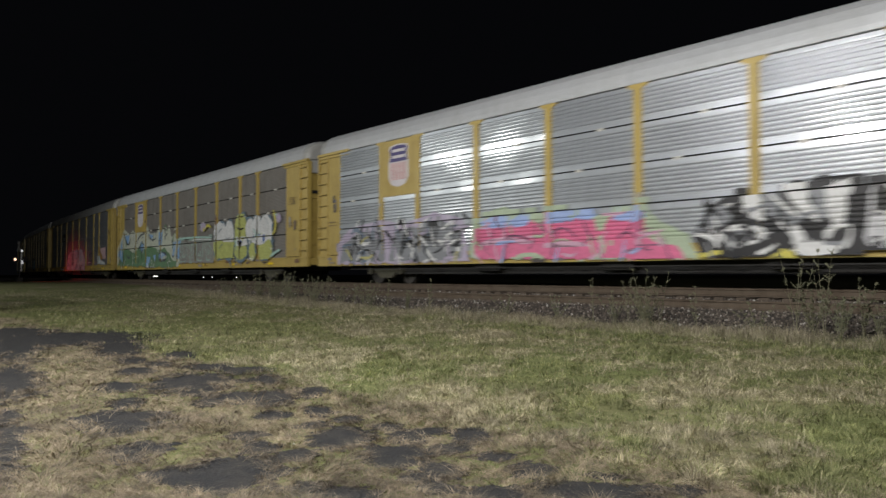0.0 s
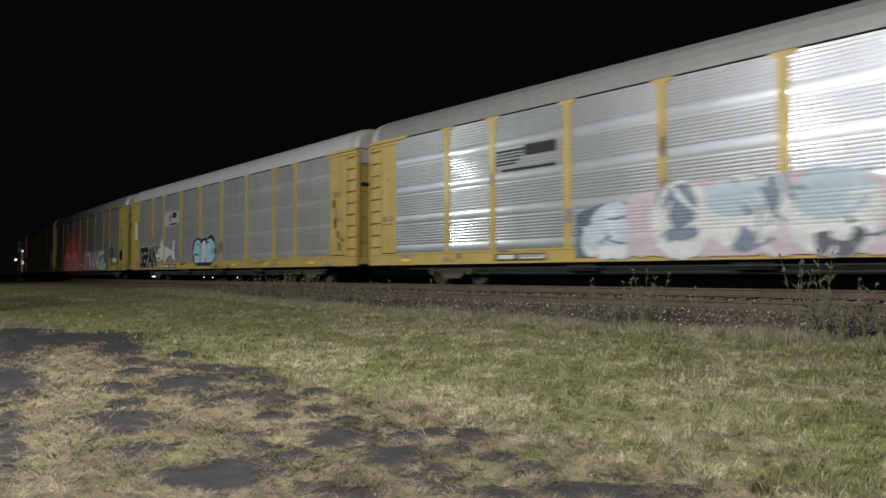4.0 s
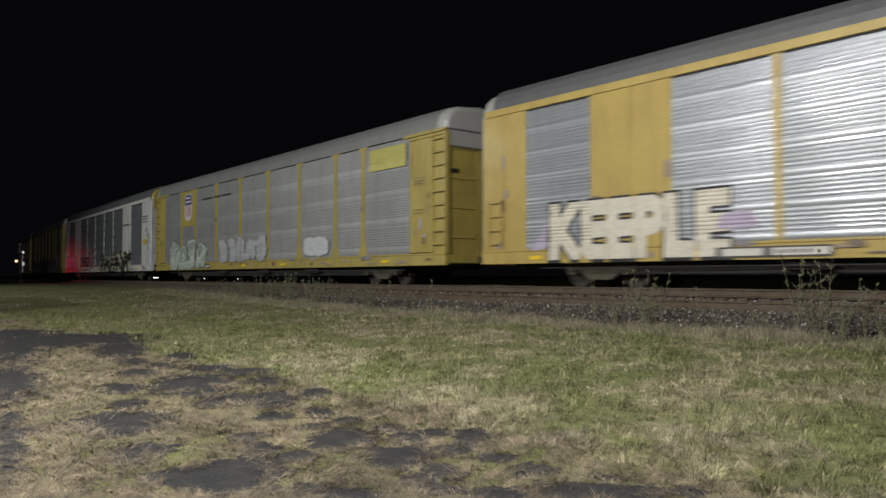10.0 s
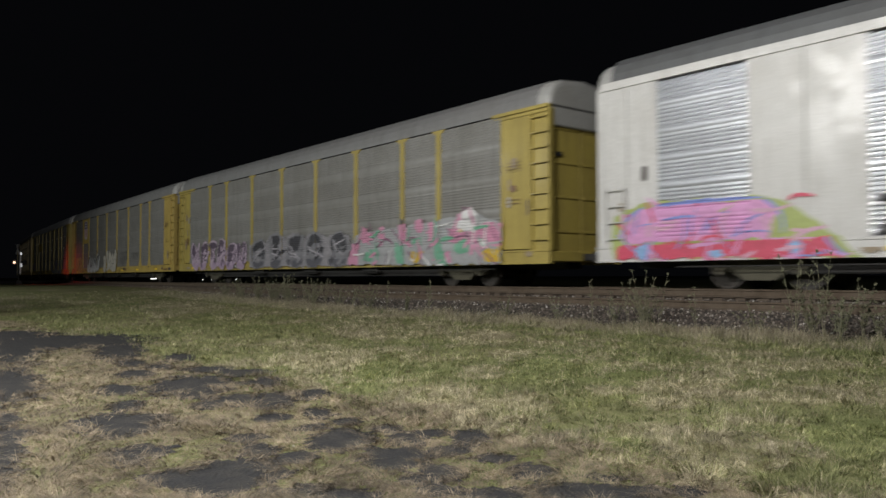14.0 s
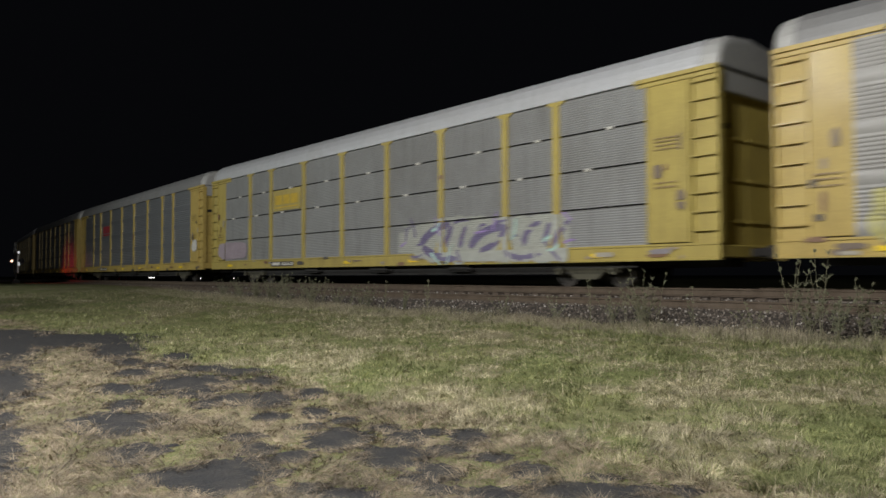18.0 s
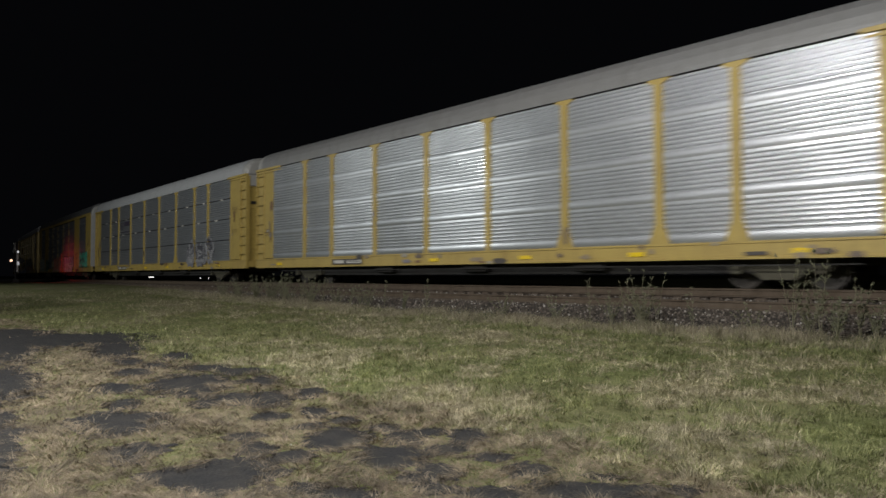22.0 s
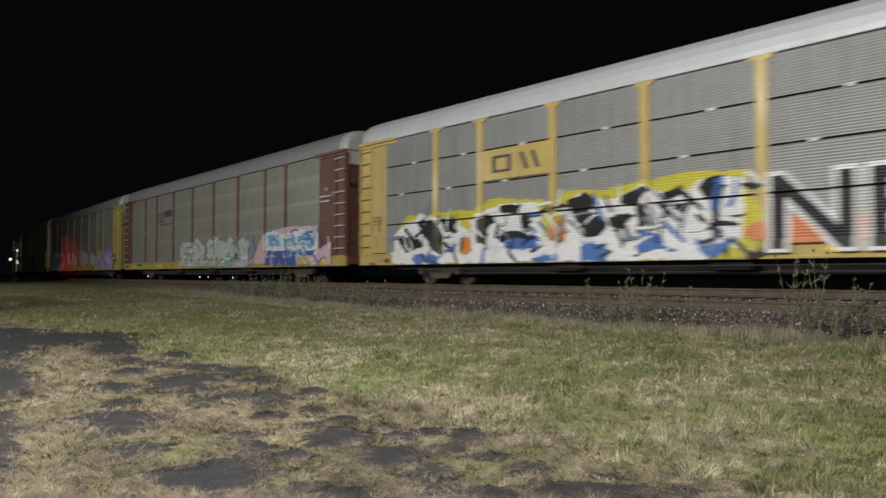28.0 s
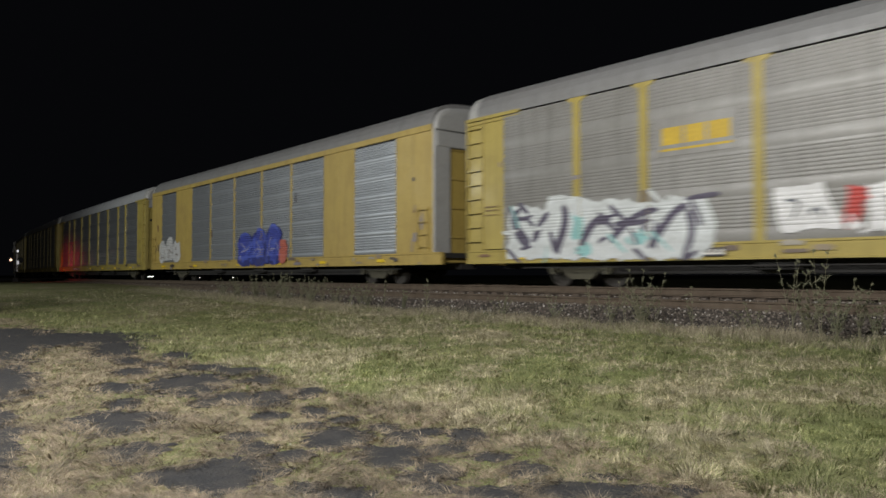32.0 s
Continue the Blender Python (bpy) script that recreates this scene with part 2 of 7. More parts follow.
gx, gy = axis(-2500, 1500, -62, 12, 0.6), axis(-1500, 2500, -6, 22, 0.6)
verts = [(x, y, ground_z(x, y)) for x in gx for y in gy]
ny = len(gy)
faces = [(i * ny + j, (i + 1) * ny + j, (i + 1) * ny + j + 1, i * ny + j + 1) for i in range(len(gx) - 1) for j in range(ny - 1)]
ground = tagged(new("ground", mesh_of("ground", verts, faces, smooth=True)), "patchy mown grass and dry thatch beside a railway", "ground", kind="structure")
ground.data.materials.append(gm)

# old asphalt that shows through the dry grass: centre x, y, half width, half depth
FAR_GAPS = [(-16.6, 3.95, 1.6, 1.5), (-14.45, 4.48, 0.42, 1.9), (-15.5, 2.98, 0.44, 2.6), (-18.4, 3.5, 0.9, 1.2), (-10.67, 2.02, 0.33, 1.7), (-7.89, 1.47, 0.1, 0.44), (-6.64, 1.24, 0.11, 0.95),
            (-7.17, 1.46, 0.13, 0.2), (-12.27, 4.73, 0.25, 0.64), (-11.93, 3.87, 0.2, 0.55), (-11.08, 3.99, 0.19, 0.5), (-10.5, 3.48, 0.21, 0.45), (-10.31, 4.38, 0.3, 0.41), (-9.57, 4.57, 0.32, 0.43),
            (-8.56, 4.42, 0.21, 0.41), (-8.86, 3.56, 0.46, 0.9), (-9.07, 2.82, 0.25, 0.42), (-9.4, 0.6, 1.2, 1.2)]
MID_GAPS = [(-7.57, 3.55, 0.2, 0.36), (-7.49, 3.21, 0.16, 0.25), (-7.34, 3.82, 0.22, 0.46), (-7.4, 4.34, 0.17, 0.35), (-7.95, 2.56, 0.17, 0.33), (-7.08, 2.25, 0.36, 0.52), (-7.35, 1.97, 0.11, 0.2),
            (-6.49, 3.41, 0.17, 0.2), (-6.35, 3.81, 0.15, 0.26), (-5.85, 3.43, 0.14, 0.15), (-5.85, 3.82, 0.13, 0.16), (-5.84, 2.82, 0.16, 0.16), (-5.39, 2.71, 0.13, 0.25), (-5.89, 1.98, 0.2, 0.2),
            (-5.64, 1.84, 0.12, 0.13), (-4.84, 2.18, 0.37, 0.44), (-5.05, 1.88, 0.14, 0.17), (-4.96, 2.79, 0.12, 0.16), (-4.67, 2.5, 0.1, 0.12)]
NEAR_GAPS = [(-4.34, 2.26, 0.09, 0.1), (-4.19, 2.44, 0.15, 0.2), (-5.28, 3.38, 0.24, 0.35), (-5.23, 3.14, 0.11, 0.14), (-4.51, 3.32, 0.23, 0.35), (-4.92, 3.8, 0.17, 0.25), (-5.34, 3.87, 0.12, 0.15),
             (-4.94, 4.05, 0.11, 0.13), (-4.6, 4.18, 0.14, 0.28), (-4.41, 3.78, 0.18, 0.15), (-3.99, 3.85, 0.17, 0.15), (-3.93, 3.32, 0.16, 0.2), (-3.95, 3.09, 0.1, 0.13), (-3.57, 3.76, 0.15, 0.18),
             (-3.95, 2.51, 0.21, 0.17), (-3.62, 3.06, 0.14, 0.1), (-3.3, 3.23, 0.19, 0.17), (-3.08, 3.59, 0.2, 0.19), (-2.88, 3.68, 0.28, 0.24), (-3.13, 3.99, 0.11, 0.08), (-2.79, 3.98, 0.11, 0.09), (-2.6, 4.15, 0.1, 0.12)]
GAPS = FAR_GAPS + MID_GAPS + NEAR_GAPS
VIEW = math.radians(180 - 40.11)


def bare(x, y, grow=1.0):
    """How far inside a patch of bare asphalt a place lies: above 0 it is bare."""
    best = -9.0
    w = 0.6 * noise.noise((x * 1.9, y * 1.9, 0.3)) + 0.7 * noise.noise((x * 5.5, y * 5.5, 4.3)) + 0.8 * noise.noise((x * 13, y * 13, 2.1))
    for cx, cy, a, b in GAPS:
        dx, dy = x - cx, y - cy
        if abs(dx) + abs(dy) < 6:
            d = math.hypot(cx, cy)
            p, q = (dx * cy - dy * cx) / (d * a * grow), (dx * cx + dy * cy) / (d * b * grow)
            best = max(best, 1 - math.hypot(p, q))
    return best * 1.1 + w * 0.46 - 0.16


asphalt = surface("old_asphalt", (0.024, 0.0245, 0.026), rough=0.95, soil=0.6, dirt=(0.07, 0.064, 0.056), grain=38, patch=3.5, bump=1.0, spec=0.25)

# ---- railway: rails, ties, ballast ----
RAIL = [(-0.07, -0.185), (0.07, -0.185), (0.07, -0.165), (0.012, -0.15), (0.010, -0.05), (0.036, -0.038), (0.036, -0.004),
        (0.03, 0.0), (-0.03, 0.0), (-0.036, -0.004), (-0.036, -0.038), (-0.010, -0.05), (-0.012, -0.15), (-0.07, -0.165)]
LINE = list(np.arange(-330, -120, 6.0)) + list(np.arange(-120, 10, 2.0)) + [30.0, 80.0, 200.0, 470.0]
track = thing("track", "rusty steel rails on timber ties in ballast", "railway track", kind="structure")
for off in (-0.753, 0.753):
    part("rail", sweep(RAIL, LINE, off), RUST, track, "rail with rust-brown web")
tie_mesh = boxes((-0.115, 0.115, -1.3, 1.3, -0.36, -0.187), bevel=0.012)
for i in range(290):
    s = 22.0 - 0.5 * i
    x, y, h = on_track(s)
    part("tie", tie_mesh, TIE, track, at=pose(x, y + random.uniform(-0.05, 0.05), random.uniform(-0.006, 0.0), 0, 0, math.degrees(h) + random.uniform(-1, 1)))
spare = tagged(new("loose_rail", sweep(RAIL, LINE, -1.80, -0.24)), "rust-brown length of rail lying along the ballast shoulder", "rail", kind="structure")
spare.data.materials.append(RUST)

bm_, nodes, links, bsdf = nodes_of("crushed_ballast")
tc = nodes.new("ShaderNodeTexCoord")
vor = nodes.new("ShaderNodeTexVoronoi")
vor.inputs["Scale"].default_value = 18
links.new(tc.outputs["Object"], vor.inputs["Vector"])
hue = ramp(nodes, links, vor.outputs["Color"], [(0.2, (0.042, 0.036, 0.03)), (0.6, (0.1, 0.08, 0.064)), (0.95, (0.19, 0.165, 0.14))])
# darker towards each stone's rim: shade of the gaps put into the colour
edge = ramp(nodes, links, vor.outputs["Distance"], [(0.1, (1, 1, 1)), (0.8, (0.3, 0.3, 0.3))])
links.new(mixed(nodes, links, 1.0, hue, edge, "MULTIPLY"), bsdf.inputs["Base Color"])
bsdf.inputs["Roughness"].default_value = 0.9
bp = nodes.new("ShaderNodeBump")
bp.inputs["Strength"].default_value, bp.inputs["Distance"].default_value = 1.0, 0.03
bp.invert = True
links.new(vor.outputs["Distance"], bp.inputs["Height"])
links.new(bp.outputs[0], bsdf.inputs["Normal"])
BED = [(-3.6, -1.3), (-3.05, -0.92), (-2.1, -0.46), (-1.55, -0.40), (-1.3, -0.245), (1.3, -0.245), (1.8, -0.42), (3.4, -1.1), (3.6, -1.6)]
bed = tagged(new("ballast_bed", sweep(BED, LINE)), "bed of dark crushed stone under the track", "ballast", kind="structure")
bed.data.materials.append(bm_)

STONE, nodes, links, bsdf = nodes_of("ballast_stone")
geo = nodes.new("ShaderNodeNewGeometry")
links.new(ramp(nodes, links, geo.outputs["Random Per Island"], [(0.0, (0.06, 0.05, 0.042)), (0.5, (0.13, 0.105, 0.085)), (0.85, (0.24, 0.21, 0.18)), (1.0, (0.5, 0.48, 0.45))]), bsdf.inputs["Base Color"])
bsdf.inputs["Roughness"].default_value = 0.85


def scatter_stones(name, count, s0, s1, y0, y1, size, label):
    rng = np.random.default_rng(5)
    octa = np.array([(1, 0, 0), (-1, 0, 0), (0, 1, 0), (0, -1, 0), (0, 0, 1), (0, 0, -1)], float)
    tri = np.array([(0, 2, 4), (2, 1, 4), (1, 3, 4), (3, 0, 4), (2, 0, 5), (1, 2, 5), (3, 1, 5), (0, 3, 5)])
    prof_y, prof_z = [p[0] for p in BED[:7]], [p[1] for p in BED[:7]]
    V, F = [], []
    for i in range(count):
        s, y = s0 + (s1 - s0) * rng.random() ** 0.6, rng.uniform(y0, y1)
        px, py, _ = on_track(s, y)
        z = np.interp(y, prof_y, prof_z)
        r = size * rng.uniform(0.5, 1.3)
        pts = octa * (r * rng.uniform(0.6, 1.2, (6, 3))) @ np.array(Euler(rng.uniform(0, 6.3, 3)).to_matrix())
        V.append(pts + (px, py, z + 0.25 * r))
        F.append(tri + 6 * i)
    me = mesh_of(name, np.concatenate(V).tolist(), np.concatenate(F).tolist())
    ob = tagged(new(name, me), label, "gravel", kind="stuff")
    me.materials.append(STONE)
    return ob


scatter_stones("ballast_stones", 16000, -60, 2, -3.3, -1.05, 0.032, "loose grey and brown crushed stones on the ballast shoulder")

# ---- covered car carriers ----
LEN, HALF, PITCH, MID = 27.6, 1.5, 28.6, 13.8
POSTS = [4.3, 6.35, 9.2, 12.1, 15.0, 17.95, 20.85, 22.8]
DEPTH, FACE = 0.030, 1.445
EAVE, SILL, DECK = 4.93, 0.64, 1.03


def rib_profile(style):
    """Heights and outward offsets of a side panel's section, from the sill to the eave."""
    top = EAVE - 0.03
    if style == "fine":
        pts = []
        for z0, z1 in ((DECK, 1.98), (2.025, 2.98), (3.025, 3.95), (3.995, top)):
            pts.append((z0, 0.004))
            n = round((z1 - z0) / 0.062)
            st = (z1 - z0 - 0.004) / n
            for i in range(n):
                pts += [(z0 + 0.004 + (i + k / 4) * st, 0.012 * (0.5 + 0.5 * math.cos(math.pi * k / 2))) for k in range(4)]
            pts += [(z1, 0.012), (z1, SLOT), (z1 + 0.043, SLOT)]
        return pts[:-2]
    if style == "rows":
        rows, count, pitch, low = ((DECK, 1.99), (2.03, 2.99), (3.03, 3.96), (4.0, top)), 7, 0.102, 0.13
    else:
        rise, count, pitch, low = (0.975, 7, 0.105, 0.2) if style == "bright" else (0.975, 8, 0.085, 0.27) if style == "plain" else (0.65, 5, 0.092, 0.16)
        rows = [(DECK + i * rise, DECK + (i + 1) * rise) for i in range(round((EAVE - DECK) / rise))]
        rows[-1] = (rows[-1][0], top)
    pts, deep = [], DEPTH * {"plain": 0.3, "solid": 0.75}.get(style, 1)
    wide = pitch * (0.46 if style == "plain" else 0.56)
    for z0, z1 in rows:
        pts.append((z0, DEPTH))
        # the land below the grooves bulges a little
        pts += [(z0 + low * k / 8, DEPTH + 0.010 * (1 - (k / 4 - 1) ** 2)) for k in range(1, 8)] if style != "rows" else []
        for i in range(count):
            b = z0 + low + pitch * i
            pts += [(b, DEPTH), (b + 0.3 * wide, DEPTH - deep), (b + 0.7 * wide, DEPTH - deep), (b + wide, DEPTH)]
            pts.append((b + (wide + pitch) / 2, DEPTH + 0.0025))
        if style == "rows":
            pts += [(z1, DEPTH), (z1, SLOT), (z1 + 0.04, SLOT)]
    return pts[:-2] if style == "rows" else pts + [(top, DEPTH)]


SLOT = -0.06
PROFILE = {k: rib_profile(k) for k in ("rows", "fine", "bright", "plain", "solid")}


def panel_mesh(width, style):
    """One sheet of that width with pressed grooves lying along the car, slots blackened for shade and folded edges."""
    prof = PROFILE[style]
    verts = [(x, -FACE - d, z) for x in (-width / 2, width / 2) for z, d in prof]
    n = len(prof)
    faces = [(i, i + n, i + n + 1, i + 1) for i in range(n - 1)]
    # faces inside a slot take the black: its shade is painted on
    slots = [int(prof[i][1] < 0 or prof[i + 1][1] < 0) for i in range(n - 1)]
    back = len(verts)
    for x in (-width / 2, width / 2):
        verts += [(x, -FACE + 0.07, prof[0][0]), (x, -FACE + 0.07, prof[-1][0])]
    faces += [(back, back + 1, back + 3, back + 2), (0, back, back + 2, n), (n - 1, 2 * n - 1, back + 3, back + 1)]
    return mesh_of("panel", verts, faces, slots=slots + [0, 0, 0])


def sill_mesh():
    """A channel beam: web with a flange above and below."""
    sect = [(-1.36, SILL), (-1.49, SILL), (-1.49, SILL + 0.05), (-1.475, SILL + 0.06), (-1.475, DECK - 0.06), (-HALF, DECK - 0.05), (-HALF, DECK), (-1.36, DECK)]
    n = len(sect)
    verts = [(x, y, z) for x in (-13.75, 13.75) for y, z in sect]
    faces = [(k, k + n, (k + 1) % n + n, (k + 1) % n) for k in range(n)] + [tuple(range(n - 1, -1, -1)), tuple(range(n, 2 * n))]
    return mesh_of("sill", verts, faces)


def post_mesh(flare):
    w, top = 0.12, EAVE
    pts = [(-w, 1.5), (-w, top - 0.13), (-0.3, top - 0.05), (-0.3, top), (0.3, top), (0.3, top - 0.05), (w, top - 0.13), (w, 1.5)]
    pts += [(0.3, DECK), (-0.3, DECK)] if flare else [(w, DECK), (-w, DECK)]
    return prism(pts, -HALF, -FACE + 0.06)


def roof_mesh():
    """A rounded roof with standing seams."""
    prof = [(0.0, 4.94), (0.0, 5.05), (0.03, 5.25), (0.12, 5.46), (0.30, 5.63), (0.55, 5.73), (0.95, 5.80), (1.5, 5.83)]
    sect = [(-HALF + y, z) for y, z in prof] + [(HALF - y, z) for y, z in prof[-2::-1]]
    stations, lift = [0.55], [0.0]
    for i in range(1, 19):
        u = 0.55 + i * 26.5 / 19
        stations += [u - 0.03, u - 0.02, u + 0.02, u + 0.03]
        lift += [0, 0.006, 0.006, 0]
    stations.append(27.12)
    lift.append(0)
    n, verts, faces = len(sect), [], []
    for u, h in zip(stations, lift):
        for y, z in sect:
            k = 1 if z > 5.1 else 0
            verts.append((u - MID, y * (1 + 0.6 * h * k), z + h * k))
    for i in range(len(stations) - 1):
        faces += [(i * n + k, (i + 1) * n + k, (i + 1) * n + k + 1, i * n + k + 1) for k in range(n - 1)]
    faces += [tuple(range(n)), tuple(range(len(verts) - 1, len(verts) - n - 1, -1))]
    return mesh_of("roof", verts, faces)


def cap_mesh():
    """The rounded hood over one end."""
    prof = [(0.02, 4.98), (0.04, 5.22), (0.14, 5.44), (0.32, 5.61), (0.6, 5.72), (1.5, 5.81)]
    rows = [(13.28, 0.0, 0.0), (13.55, 0.0, 0.0), (13.68, 0.03, 0.03), (13.74, 0.09, 0.1), (13.76, 0.16, 0.2)]
    verts, faces = [], []
    for x, inset, drop in rows:
        half = [(-HALF + y + inset * (1 - y / 1.5), max(4.9, z - drop * (z - 4.9))) for y, z in prof]
        sect = half + [(-y, z) for y, z in half[-2::-1]]
        verts += [(x, y, z) for y, z in sect]
    n = len(verts) // len(rows)
    for i in range(len(rows) - 1):
        faces += [(i * n + k, (i + 1) * n + k, (i + 1) * n + k + 1, i * n + k + 1) for k in range(n - 1)]
    faces += [tuple(range(n)), tuple(range(len(verts) - 1, len(verts) - n - 1, -1))]
    return mesh_of("cap", verts, faces, smooth=False)


def wheel_mesh():
    prof = [(0.0, -0.03), (0.1, -0.07), (0.1, -0.03), (0.34, -0.02), (0.36, -0.055), (0.42, -0.055), (0.425, 0.04), (0.45, 0.05), (0.45, 0.075), (0.36, 0.075), (0.34, 0.02), (0.1, 0.02), (0.0, 0.02)]
    verts, faces, n = [], [], len(prof)
    for k in range(20):
        a = 2 * math.pi * k / 20
        verts += [(r * math.sin(a), y, r * math.cos(a)) for r, y in prof]
    for k in range(20):
        faces += [(k * n + i, ((k + 1) % 20) * n + i, ((k + 1) % 20) * n + i + 1, k * n + i + 1) for i in range(n - 1)]
    return mesh_of("wheel", verts, faces)


def frame_mesh():
    """The cast side frame of a truck."""
    pts = [(-1.15, 0.52), (-1.1, 0.62), (-0.75, 0.64), (-0.35, 0.76), (0.35, 0.76), (0.75, 0.64), (1.1, 0.62), (1.15, 0.52), (1.05, 0.36),
           (0.75, 0.36), (0.7, 0.46), (0.35, 0.2), (-0.35, 0.2), (-0.7, 0.46), (-0.75, 0.36), (-1.05, 0.36)]
    return prism(pts, -1.12, -0.98)


def disc(r, y0, y1, n=14):
    return prism([(r * math.cos(2 * math.pi * k / n), r * math.sin(2 * math.pi * k / n)) for k in range(n)], y0, y1)


SHARED = {}


def shared(key, make):
    if key not in SHARED:
        SHARED[key] = make()
    return SHARED[key]


TURN = pose(0, 0, 0, 0, 0, 180)


def running_gear(root):
    for u in (4.1, 23.5):
        truck = part("truck", shared("bolster", lambda: boxes((-0.2, 0.2, -1.05, 1.05, 0.42, 0.7), (-0.5, 0.5, -0.25, 0.25, 0.3, 0.62), bevel=0.02)), TRUCK, root, "four-wheel cast-steel truck", pose(u - MID, 0, 0))
        for turn in (Matrix(), TURN):
            part("side_frame", shared("side_frame", frame_mesh), TRUCK, truck, at=turn)
            for x in (-0.9, 0.9):
                part("bearing_cap", shared("bearing", lambda: disc(0.13, -1.2, -1.1)), TRUCK, truck, at=turn @ pose(x, 0, 0.45))
                part("wheel", shared("wheel", wheel_mesh), WHEEL, truck, at=turn @ pose(x, -0.74, 0.42))
        tagged(part("spring_nest", shared("springs", lambda: boxes(*[(x - 0.06, x + 0.06, y - 0.06, y + 0.06, 0.24, 0.44) for x in (-0.18, 0.0, 0.18) for y in (-1.04, 1.04)])), TRUCK, truck), kind="stuff")
        for x in (-0.9, 0.9):
            part("axle", shared("axle", lambda: boxes((-0.07, 0.07, -0.72, 0.72, 0.35, 0.49), bevel=0.03)), WHEEL, truck, at=pose(x, 0, 0))
    for sgn in (0, 180):
        part("coupler", shared("coupler", lambda: boxes((13.5, 14.15, -0.09, 0.09, 0.72, 0.92), (14.1, 14.34, -0.14, 0.14, 0.66, 0.98), bevel=0.03)), UNDER, root, at=pose(0, 0, 0, 0, 0, sgn))


